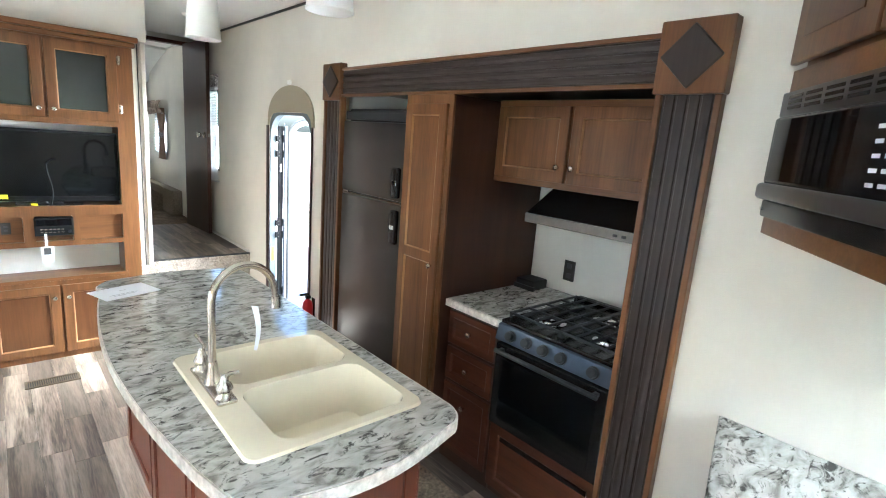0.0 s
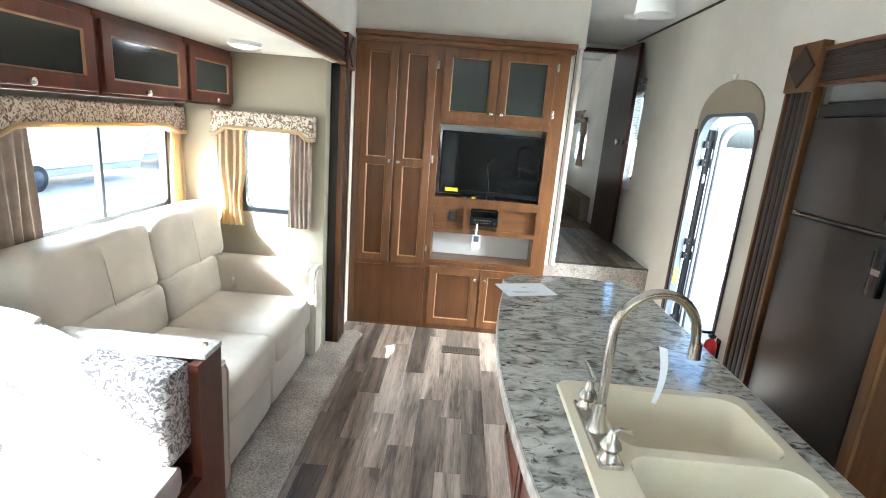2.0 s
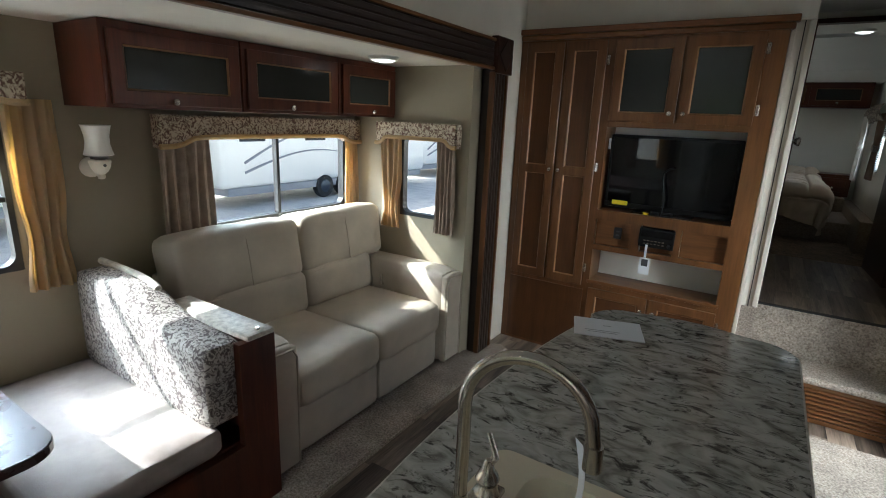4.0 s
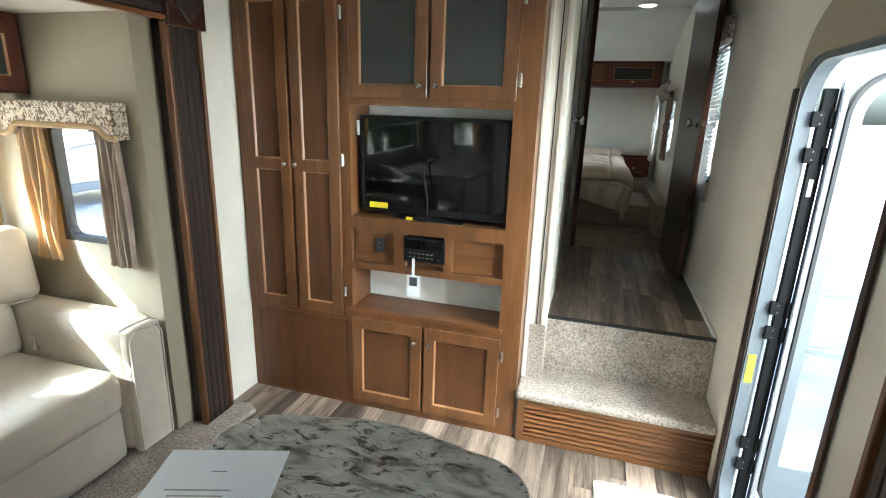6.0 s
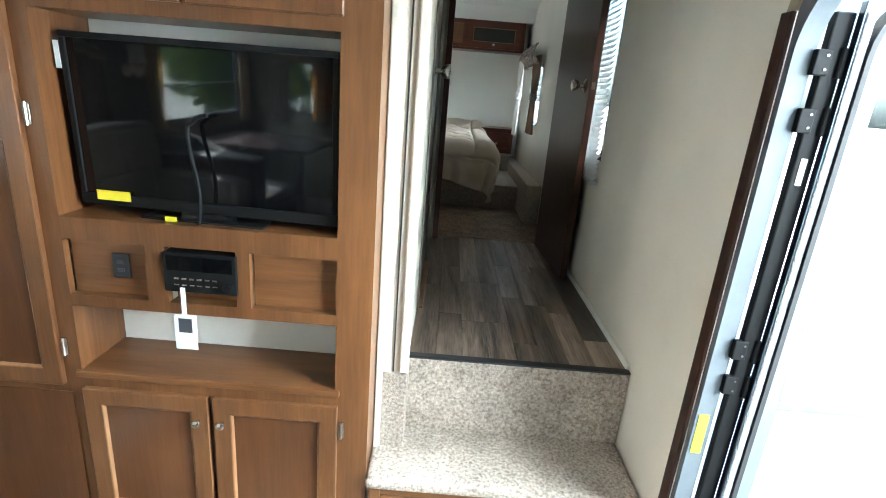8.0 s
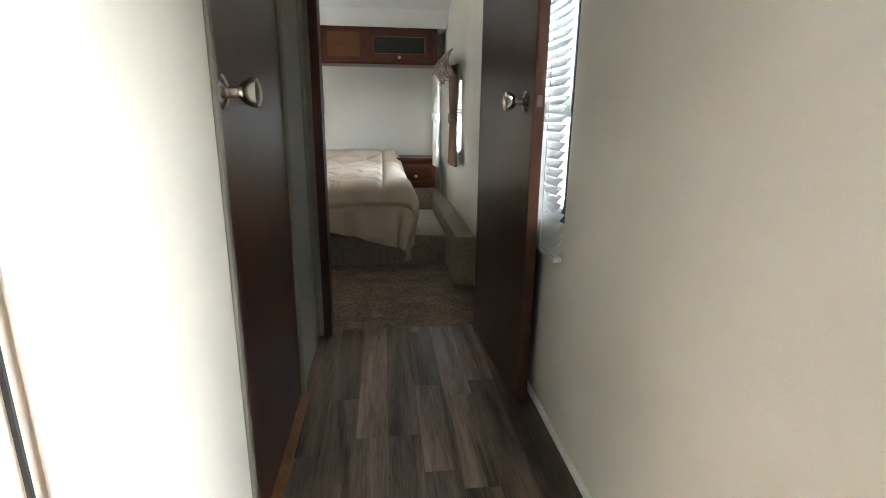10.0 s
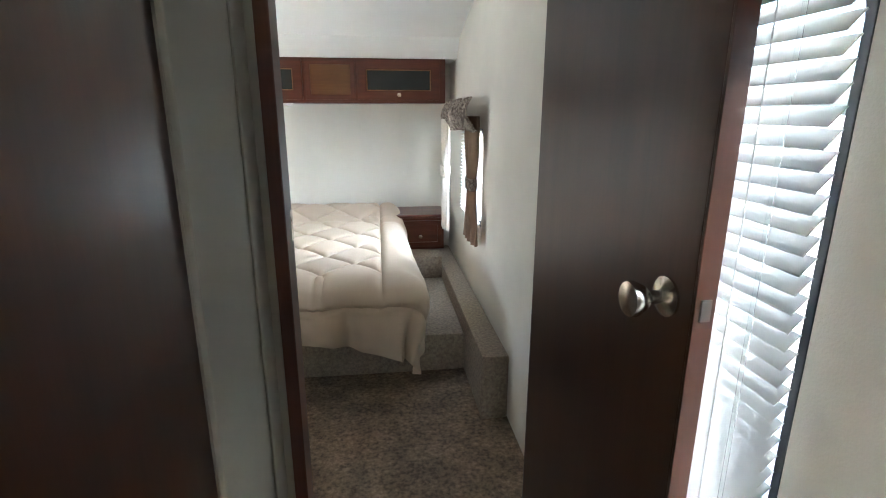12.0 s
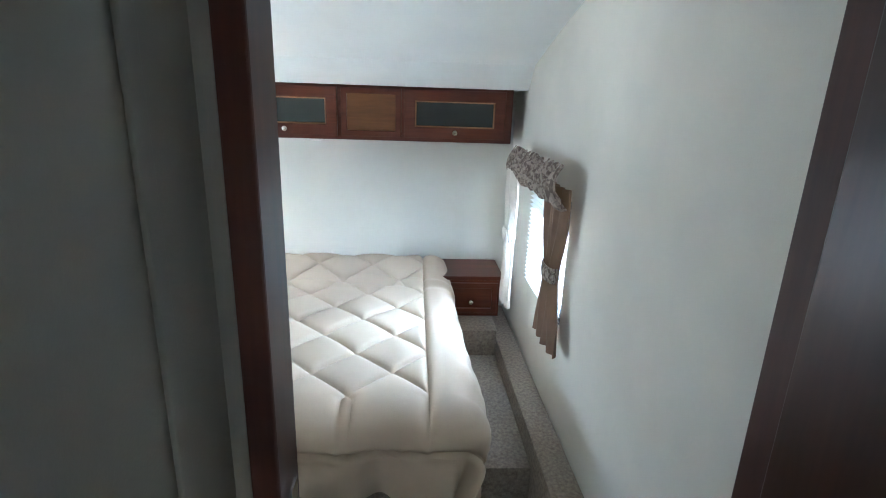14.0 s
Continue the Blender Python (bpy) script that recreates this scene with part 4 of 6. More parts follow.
def on_front(a0, a1, d0, d1, z0, z1, bevel=0.003, seg=2):
    """A block on the slanted cabinet front: along it, out of it, up."""
    bm = box_bm(a0, a1, d0, d1, z0, z1, bevel, seg)
    m = Matrix(((MWU.x, MWN.x, 0, MWA.x), (MWU.y, MWN.y, 0, MWA.y), (0, 0, 1, 0), (0, 0, 0, 1)))
    bmesh.ops.transform(bm, matrix=m, verts=bm.verts)
    bmesh.ops.recalc_face_normals(bm, faces=bm.faces[:])
    return bm


MWL = 0.86
mwe = MWA + MWU * MWL
mc = thing("microwave_cabinet", (4.1, 2.2, 1.487), "cherry corner wall cabinet holding a black microwave", "cabinet")
part("bottom_board", prism_bm([(4.396, 2.60), (4.396, 1.55), (mwe.x, 1.55), (mwe.x, mwe.y), (4.390, 2.60)][:4], 1.487, 1.53, 0.003), CHERRY_Y, mc)
part("body", prism_bm([(4.396, 2.58), (4.396, 1.55), (mwe.x + 0.01, 1.55), (mwe.x + 0.01, mwe.y - 0.02)], 1.90, 2.42, 0.003), CHERRY_Y, mc)
part("side_panel", box_bm(mwe.x, mwe.x + 0.02, 1.55, mwe.y - 0.01, 1.531, 1.899, 0.002), CHERRY, mc)
for z0, z1 in ((1.487, 1.535), (1.875, 1.935)):
    part("front_rail", on_front(0.0, MWL, -0.02, 0.004, z0, z1), CHERRY_Y, mc)
part("front_stile", on_front(0.0, 0.05, -0.02, 0.003, 1.536, 1.874), CHERRY, mc)
for a0, a1 in ((0.02, 0.42), (0.43, 0.83)):
    d = part("door", on_front(a0, a1, 0.004, 0.024, 1.945, 2.40, 0.004), CHERRY, mc)
    part("panel", on_front(a0 + 0.06, a1 - 0.06, 0.024, 0.027, 2.005, 2.34, 0.001), CHERRY_P, d)
mw = thing("microwave", (4.1, 2.25, 1.53), "black built-in microwave with dark glass door and vent grille", "microwave")
part("casing", on_front(0.055, 0.80, -0.30, 0.006, 1.537, 1.873, 0.004), BLACKMAT, mw)
part("vent_panel", on_front(0.035, 0.82, 0.004, 0.030, 1.806, 1.872, 0.006), FRIDGE, mw, "dark brown vent strip", smooth=True)
for i in range(7):
    for z in (1.828, 1.842, 1.856):
        part("vent_slot", on_front(0.085 + i * 0.10, 0.165 + i * 0.10, 0.0295, 0.031, z - 0.004, z + 0.004, 0), BLACK, mw)
mwd = part("door", on_front(0.05, 0.80, 0.004, 0.042, 1.628, 1.806, 0.010, 3), BLACK, mw, smooth=True)
part("door_glass", on_front(0.075, 0.47, 0.0405, 0.0425, 1.640, 1.798, 0.001), SCREEN, mwd)
part("lower_trim", on_front(0.035, 0.82, 0.004, 0.052, 1.588, 1.632, 0.012, 3), FRIDGE, mw, "dark brown curved band under the door", smooth=True)
part("base_strip", on_front(0.045, 0.81, 0.004, 0.032, 1.540, 1.586, 0.006), BLACK, mw, smooth=True)
for i in range(5):
    for j in range(3):
        part("button", on_front(0.55 + j * 0.04, 0.575 + j * 0.04, 0.0415, 0.043, 1.652 + i * 0.026, 1.660 + i * 0.026, 0), PAPER, mwd)
for a in (0.045, 0.79):
    part("screw", on_front(a, a + 0.010, 0.003, 0.034, 1.556, 1.566, 0.002), CHROME, mw)
sc = thing("side_counter", (4.2, 2.1, 0), "low cabinet with granite-look laminate top against the wall", "counter")
part("body", prism_bm([(RX - 0.002, 2.58), (RX - 0.002, 1.45), (3.95, 1.45), (3.95, 2.40), (3.98, 2.44)], 0.0, 0.859, 0.003), CHERRY, sc)
part("top", prism_bm([(RX - 0.002, 2.615), (RX - 0.002, 1.42), (3.90, 1.42), (3.90, 2.43), (3.93, 2.475)], 0.86, 0.90, 0.004), GRANITE, sc)

# ---- island ----
def island_outline(grow=0.0):
    pts = []
    for a in np.linspace(0, 1, 15):                       # bowed long side
        y = 3.12 + a * (4.80 - 3.12)
        pts.append((3.060 - 0.088 * math.sin(math.pi * min(1, a * 1.02)) ** 0.8 - grow, y))
    for a in np.linspace(0.1, 1, 7):                      # far left corner
        pts.append((3.045 + 0.12 * (1 - math.cos(a * math.pi / 2)) - grow * (1 - a), 4.80 + 0.14 * math.sin(a * math.pi / 2) + grow * a))
    for a in np.linspace(0.12, 0.9, 9):                    # bowed far end
        pts.append((3.165 + a * 0.44, 4.935 + 0.045 * math.sin(math.pi * a) + grow))
    for a in np.linspace(0, 1, 7):                         # far right corner
        pts.append((3.600 + 0.115 * math.sin(a * math.pi / 2) + grow * a, 4.945 - 0.12 * (1 - math.cos(a * math.pi / 2)) + grow * (1 - a)))
    for a in np.linspace(0.0, 1, 6):                       # near right corner
        pts.append((3.716 - 0.07 * (1 - math.cos(a * math.pi / 2)) + grow, 3.15 - 0.09 * math.sin(a * math.pi / 2) - grow * a))
    for a in np.linspace(0.1, 0.9, 9):                     # bowed near end
        pts.append((3.646 - a * 0.56, 3.06 - 0.055 * math.sin(math.pi * a) - grow))
    pts.append((3.080 - grow * 0.7, 3.07 - grow * 0.7))
    return pts


isl = thing("kitchen_island", (3.4, 4.0, 0), "kitchen island with dark cherry sides", "island")
IZ = 0.90
part("body", box_bm(3.14, 3.672, 3.20, 4.74, 0.08, 0.70, 0.003), MAHOG, isl)
part("top_rail", ring_bm([(3.14, 3.20), (3.672, 3.20), (3.672, 4.74), (3.14, 4.74)], [(3.155, 3.215), (3.660, 3.215), (3.660, 4.725), (3.155, 4.725)], 0.70, IZ - 0.04), MAHOG, isl)
part("plinth", box_bm(3.17, 3.64, 3.23, 4.71, 0.0, 0.08, 0.002), BLACKMAT, isl)
for y0, y1 in ((3.21, 3.70), (3.72, 4.22), (4.24, 4.73)):
    panel_door(isl, "x", 3.14, -1, y0, y1, 0.12, 0.84, MAHOG, MAHOG, 0.05, name="side_panel", bead=None)
panel_door(isl, "y", 3.20, -1, 3.16, 3.65, 0.12, 0.84, MAHOG, MAHOG, 0.05, name="end_panel")
panel_door(isl, "y", 4.74, 1, 3.16, 3.65, 0.12, 0.84, MAHOG, MAHOG, 0.05, name="end_panel")
SK = (3.128, 3.655, 3.185, 3.862)


def holed_top(outline, hole, z0, z1):
    """The island's top with the sink's cut-out."""
    bm = bmesh.new()
    out = [bm.verts.new((x, y, z1)) for x, y in outline]
    x0, x1, y0, y1 = hole
    inn = [bm.verts.new((x, y, z1)) for x, y in ((x0, y0), (x1, y0), (x1, y1), (x0, y1))]
    edges = [bm.edges.new((out[i], out[(i + 1) % len(out)])) for i in range(len(out))] + [bm.edges.new((inn[i], inn[(i + 1) % 4])) for i in range(4)]
    bmesh.ops.triangle_fill(bm, use_beauty=True, use_dissolve=False, edges=edges)
    bmesh.ops.recalc_face_normals(bm, faces=bm.faces[:])
    ret = bmesh.ops.extrude_face_region(bm, geom=bm.faces[:])
    bmesh.ops.translate(bm, verts=[v for v in ret["geom"] if isinstance(v, bmesh.types.BMVert)], vec=(0, 0, z0 - z1))
    bmesh.ops.recalc_face_normals(bm, faces=bm.faces[:])
    return bm


it = thing("island_worktop", (3.4, 4.0, IZ - 0.04), "pale granite-look laminate worktop with curved ends", "worktop")
part("top", holed_top(island_outline(), (SK[0] + 0.03, SK[1] - 0.03, SK[2] + 0.03, SK[3] - 0.03), IZ - 0.038, IZ), GRANITE, it)


part("edge_band", ring_bm(island_outline(0.006), island_outline(0.0005), IZ - 0.04, IZ - 0.003), LAMEDGE, it, "pale laminate edge band")

# ---- sink ----
snk = thing("kitchen_sink", (3.43, 3.54, IZ), "bisque double-bowl kitchen sink set in the island", "sink")


def rrect(x0, x1, y0, y1, r, n=6):
    pts = []
    for cx, cy, a0 in ((x1 - r, y1 - r, 0), (x0 + r, y1 - r, 90), (x0 + r, y0 + r, 180), (x1 - r, y0 + r, 270)):
        pts += [(cx + r * math.cos(radians(a0 + 90 * k / n)), cy + r * math.sin(radians(a0 + 90 * k / n))) for k in range(n + 1)]
    return pts


def bowl_bm(x0, x1, y0, y1, r, top, deep):
    """A basin: inner walls that lean in and a rounded floor."""
    bm = bmesh.new()
    rows = []
    for inset, z in ((0, top), (0.004, top - 0.012), (0.014, top - deep * 0.75), (0.03, top - deep * 0.93), (0.06, top - deep)):
        rows.append([bm.verts.new((x, y, z)) for x, y in rrect(x0 + inset, x1 - inset, y0 + inset, y1 - inset, max(r - inset * 0.3, 0.02))])
    for a, b in zip(rows, rows[1:]):
        for i in range(len(a)):
            bm.faces.new((a[i], b[i], b[(i + 1) % len(a)], a[(i + 1) % len(a)]))
    bm.faces.new(rows[-1])
    bmesh.ops.recalc_face_normals(bm, faces=bm.faces[:])
    bmesh.ops.reverse_faces(bm, faces=bm.faces[:])
    return bm


sx0, sx1, sy0, sy1 = SK
B1 = (sx0 + 0.095, sx1 - 0.03, sy0 + 0.03, sy0 + 0.345)
B2 = (sx0 + 0.095, sx1 - 0.03, sy0 + 0.375, sy1 - 0.03)


def sink_rim():
    bm = bmesh.new()
    z = IZ + 0.008
    loops = []
    out = rrect(*SK, 0.035)
    for pts in (out, rrect(*B1, 0.055), rrect(*B2, 0.055)):
        vs = [bm.verts.new((x, y, z)) for x, y in pts]
        loops.append([bm.edges.new((vs[i], vs[(i + 1) % len(vs)])) for i in range(len(vs))])
    bmesh.ops.triangle_fill(bm, use_beauty=True, edges=loops[0] + loops[1] + loops[2])
    low = [bm.verts.new((x, y, IZ + 0.001)) for x, y in rrect(sx0 - 0.005, sx1 + 0.005, sy0 - 0.005, sy1 + 0.005, 0.038)]
    top = [e.verts[0] for e in loops[0]]
    for i in range(len(low)):
        bm.faces.new((low[i], low[(i + 1) % len(low)], top[(i + 1) % len(low)], top[i]))
    bmesh.ops.recalc_face_normals(bm, faces=bm.faces[:])
    return bm


part("rim", sink_rim(), BISQUE, snk, smooth=True)
for b in (B1, B2):
    part("bowl", bowl_bm(*b, 0.055, IZ + 0.008, 0.17), BISQUE, snk, smooth=True)

# ---- faucet ----
fc = thing("faucet", (3.18, 3.60, IZ + 0.008), "brushed nickel gooseneck faucet with two lever handles", "faucet")
fx, fy, fz = sx0 + 0.048, 3.60, IZ + 0.008
part("deck_plate", box_bm(fx - 0.028, fx + 0.028, fy - 0.135, fy + 0.135, fz, fz + 0.014, 0.006), NICKEL, fc, smooth=True)
part("base", lathe_bm([(0.026, 0), (0.024, 0.012), (0.017, 0.03), (0.016, 0.055), (0.013, 0.07)], 20, (fx, fy, fz + 0.012)), NICKEL, fc, smooth=True)
neck = [(fx, fy, fz + 0.05 + 0.21 * a) for a in np.linspace(0, 1, 6)]
neck += [(fx + 0.10 * (1 - math.cos(a)), fy + 0.03 * (1 - math.cos(a)) / 2, fz + 0.26 + 0.10 * math.sin(a)) for a in np.linspace(0.15, math.pi * 0.97, 16)]
neck += [(fx + 0.205, fy + 0.03, fz + 0.235)]
part("spout", tube_bm(neck, 0.0115, 12), NICKEL, fc, smooth=True)
part("aerator", cyl_bm((fx + 0.205, fy + 0.03, fz + 0.245), (fx + 0.206, fy + 0.03, fz + 0.205), 0.014, 0.015), NICKEL, fc, smooth=True)
for s in (-1, 1):
    h = part("handle", lathe_bm([(0.027, 0), (0.022, 0.008), (0.019, 0.02), (0.024, 0.03), (0.019, 0.042), (0.012, 0.05), (0.011, 0.062), (0.006, 0.07)], 20, (fx, fy + s * 0.105, fz + 0.012)), NICKEL, fc, smooth=True)
    part("lever", tube_bm([(fx, fy + s * 0.105, fz + 0.07), (fx + 0.012, fy + s * 0.112, fz + 0.085), (fx + (0.035 if s < 0 else -0.012), fy + s * 0.125, fz + (0.09 if s < 0 else 0.125))], 0.0075, 8, 0.005), NICKEL, h, smooth=True)
tag_pts = lambda u, v: (fx + 0.165 + 0.012 * math.sin(v * 3) + 0.017 * (u - 0.5) * (1 - 0.5 * v), fy + 0.10 - 0.014 * (u - 0.5) * (1 - 0.5 * v), fz + 0.195 - 0.155 * v)
tagged(part("hang_tag", sheet_bm(tag_pts, 2, 8, 0.0008), PAPER), "narrow white paper tag hanging at the faucet", "tag")

# paper on the worktop
pb = box_bm(-0.118, 0.118, -0.083, 0.083, 0, 0.0025)
bmesh.ops.transform(pb, matrix=Matrix.Translation((3.137, 4.706, IZ + 0.0005)) @ Matrix.Rotation(radians(18.5), 4, "Z"), verts=pb.verts)
pap = tagged(part("paper_sheet", pb, PAPER), "white printed sheet lying on the island worktop", "paper")
for k, (px, py, w) in enumerate(((0.0, 0.02, 0.03), (-0.02, -0.03, 0.12), (-0.02, -0.045, 0.10))):
    lb = box_bm(px - w / 2, px + w / 2, py - 0.0015, py + 0.0015, 0.0026, 0.003)
    bmesh.ops.transform(lb, matrix=Matrix.Translation((3.137, 4.706, IZ + 0.0005)) @ Matrix.Rotation(radians(18.5), 4, "Z"), verts=lb.verts)
    part("print_line", lb, RVGREY, pap)

# ---- soft shapes ----
def cushion_bm(x0, x1, y0, y1, z0, z1, p=0.22, cuts=9, wrinkle=0.004, sag=0.0, seed=0.0):
    """A stuffed block with rounded edges, swollen faces and faint creases."""
    bm = bmesh.new()
    bmesh.ops.create_cube(bm, size=2)
    bmesh.ops.subdivide_edges(bm, edges=bm.edges[:], cuts=cuts, use_grid_fill=True)
    hx, hy, hz = (x1 - x0) / 2, (y1 - y0) / 2, (z1 - z0) / 2
    r = p * min(hx, hy, hz) * 2
    for v in bm.verts:
        q = Vector((v.co.x * hx, v.co.y * hy, v.co.z * hz))
        core = Vector((max(-hx + r, min(hx - r, q.x)), max(-hy + r, min(hy - r, q.y)), max(-hz + r, min(hz - r, q.z))))
        d = q - core
        if d.length > 1e-6:
            q = core + d.normalized() * r
        u, w = q.x / hx, q.y / hy
        n = noise.noise(Vector((q.x * 7 + seed, q.y * 7, q.z * 7 + seed)))
        puff = (1 - u * u) * (1 - w * w)
        q.z += (0.012 * puff - sag * puff) * (1 if q.z > 0 else 0.2) + wrinkle * n
        q.x += wrinkle * n
        v.co = q + Vector(((x0 + x1) / 2, (y0 + y1) / 2, (z0 + z1) / 2))
    bmesh.ops.recalc_face_normals(bm, faces=bm.faces[:])
    return bm


def lean(bm, pivot, degrees):
    bmesh.ops.transform(bm, matrix=Matrix.Translation(pivot) @ Matrix.Rotation(radians(degrees), 4, "Y") @ Matrix.Translation(-Vector(pivot)), verts=bm.verts)
    return bm


# ---- sofa ----
so = thing("sofa", (1.45, 4.94, 0.012), "cream leather-look two-seat recliner sofa under the window", "sofa")
part("base", box_bm(1.06, 1.84, 4.18, 5.70, 0.04, 0.30, 0.012), LEATHER, so, smooth=True)
for i, (y0, y1) in enumerate(((4.345, 4.93), (4.935, 5.52))):
    part("seat_cushion", cushion_bm(1.22, 1.925, y0, y1, 0.27, 0.475, 0.30, 11, 0.005, 0.004, i * 5.0), LEATHER, so, smooth=True)
    part("footrest_panel", cushion_bm(1.78, 1.89, y0 + 0.004, y1 - 0.004, 0.035, 0.285, 0.25, 7, 0.003, 0, i * 3.0), LEATHER, so, smooth=True)
    b0, b1 = ((4.20, 4.945), (4.955, 5.68))[i]
    lower = lean(cushion_bm(1.09, 1.36, b0 + (0.13 if i == 0 else 0), b1 - (0.15 if i else 0), 0.43, 0.690, 0.22, 11, 0.006, 0, 8 + i), (1.2, 0, 0.45), -8)
    upper = lean(cushion_bm(1.075, 1.345, b0, b1, 0.655, 1.005, 0.20, 13, 0.009, 0, 20 + i), (1.2, 0, 0.45), -8)
    back = part("back_cushion", upper, LEATHER, so, smooth=True)
    part("lumbar_cushion", lower, LEATHER, so, smooth=True)
    part("seam", tube_bm([(1.316 + 0.002 * math.sin(k), b0 + 0.05 + (b1 - b0 - 0.10) * k / 10, 0.682 + 0.003 * math.sin(k * 1.7)) for k in range(11)], 0.004, 6), LEATHER, back)
    ym = (b0 + b1) / 2
    part("seam", tube_bm([(1.318, ym, 0.70), (1.305, ym, 0.78), (1.288, ym + 0.002, 0.88), (1.270, ym, 0.965)], 0.003, 6), LEATHER, back)
for i, (y0, y1) in enumerate(((4.13, 4.335), (5.53, 5.735))):
    arm = part("armrest", cushion_bm(1.12, 1.905, y0, y1, 0.03, 0.655, 0.24, 11, 0.004, 0, 30 + i), LEATHER, so, smooth=True)
    part("arm_front", cushion_bm(1.885, 1.935, y0 + 0.012, y1 - 0.012, 0.04, 0.63, 0.30, 9, 0.002, 0, 40 + i), LEATHER, arm, smooth=True)
    pts = [(1.935, y0 + 0.02, 0.05), (1.938, y0 + 0.02, 0.58), (1.938, y0 + 0.045, 0.622), (1.938, y1 - 0.045, 0.622), (1.938, y1 - 0.02, 0.58), (1.935, y1 - 0.02, 0.05)]
    part("piping", tube_bm(pts, 0.005, 8), LEATHER, arm, smooth=True)
part("back_frame", box_bm(0.99, 1.12, 4.20, 5.68, 0.05, 0.80, 0.03), LEATHER, so, smooth=True)
lever = part("recline_lever", merge(cyl_bm((1.42, 5.525, 0.49), (1.42, 5.51, 0.49), 0.012, seg=12), box_bm(1.41, 1.43, 5.508, 5.514, 0.485, 0.56, 0.002)), CHROME, so)

# ---- dinette ----
db = thing("dinette_bench", (1.5, 3.75, 0.012), "dinette bench with crackled-print back and brown seat", "bench")
part("base", box_bm(0.97, 1.95, 3.42, 4.10, 0.012, 0.34, 0.004), MAHOG, db, "reddish wooden base")
part("seat_cushion", cushion_bm(0.97, 1.975, 3.36, 3.93, 0.335, 0.462, 0.35, 11, 0.003, 0.003, 3), SEATFAB, db, smooth=True)


def bench_back(x):
    return 0.80 + 0.12 / (1 + math.exp((x - 1.52) * 16))


bk = cushion_bm(0.975, 1.952, 3.875, 4.045, 0.44, 0.785, 0.22, 15, 0.006, 0, 6)
for v in bk.verts:
    k = max(0.0, (v.co.z - 0.50) / 0.30)
    v.co.z += k * (bench_back(v.co.x) - 0.81)
part("back_cushion", bk, FABRIC, db, smooth=True)
end = part("end_panel", prism_bm([(3.42, 0.012), (4.16, 0.012), (4.16, 0.765), (4.00, 0.765), (4.00, 0.335), (3.42, 0.335)], 1.955, 1.99), MAHOG, db, "dark reddish wooden end panel")
end.data.transform(Matrix(((0, 0, 1, 0), (1, 0, 0, 0), (0, 1, 0, 0), (0, 0, 0, 1))))
part("back_board", box_bm(0.97, 1.955, 4.06, 4.125, 0.34, 0.765, 0.004), MAHOG, db)
cap = part("cap_rail", box_bm(1.42, 2.0, 4.03, 4.155, 0.768, 0.792, 0.008), LAMEDGE, db, "pale laminate cap rail", smooth=True)
part("top_cap", tube_bm([(x, 4.00, bench_back(x) - 0.016) for x in np.linspace(0.98, 1.46, 12)], 0.016, 8), LAMEDGE, db, "pale laminate rail along the back", smooth=True)
part("cap_clip", cyl_bm((1.965, 4.10, 0.79), (1.965, 4.10, 0.80), 0.012, 0.009, 12), NICKEL, cap, smooth=True)

dt = thing("dinette_table", (1.5, 2.95, 0.012), "brown laminate dinette table with rounded corners", "table")
part("tabletop", prism_bm(rrect(0.97, 2.09, 2.55, 3.40, 0.09), 0.715, 0.742, 0.003), mat("brown_table_laminate", (0.085, 0.052, 0.047), 0.28, var=0.08, scale=18), dt)
for x in (1.25, 1.85):
    leg = part("leg", lathe_bm([(0.085, 0), (0.08, 0.012), (0.03, 0.02), (0.028, 0.69), (0.07, 0.70), (0.07, 0.703)], 20, (x, 2.97, 0.012)), CHROME, dt, smooth=True)

# ---- slide-out wall cabinets ----
for i, (y0, y1, k) in enumerate(((3.95, 4.56, 4.21), (4.565, 5.215, 4.845), (5.22, 5.752, 5.50))):
    wc = thing("overhead_cabinet", (1.15, (y0 + y1) / 2, 1.60), "dark cherry overhead cabinet with smoked glass door", "cabinet", "overhead cabinets over the sofa")
    part("body", box_bm(SX + 0.002, 1.325, y0, y1 - 0.002, 1.60, SZ - 0.002, 0.003), MAHOG, wc)
    d = panel_door(wc, "x", 1.325, 1, y0 + 0.02, y1 - 0.02, 1.615, 1.895, MAHOG, SMOKE, 0.055, bead=BEAD)
    knob((1.343, k, 1.632), (1, 0, 0), d)


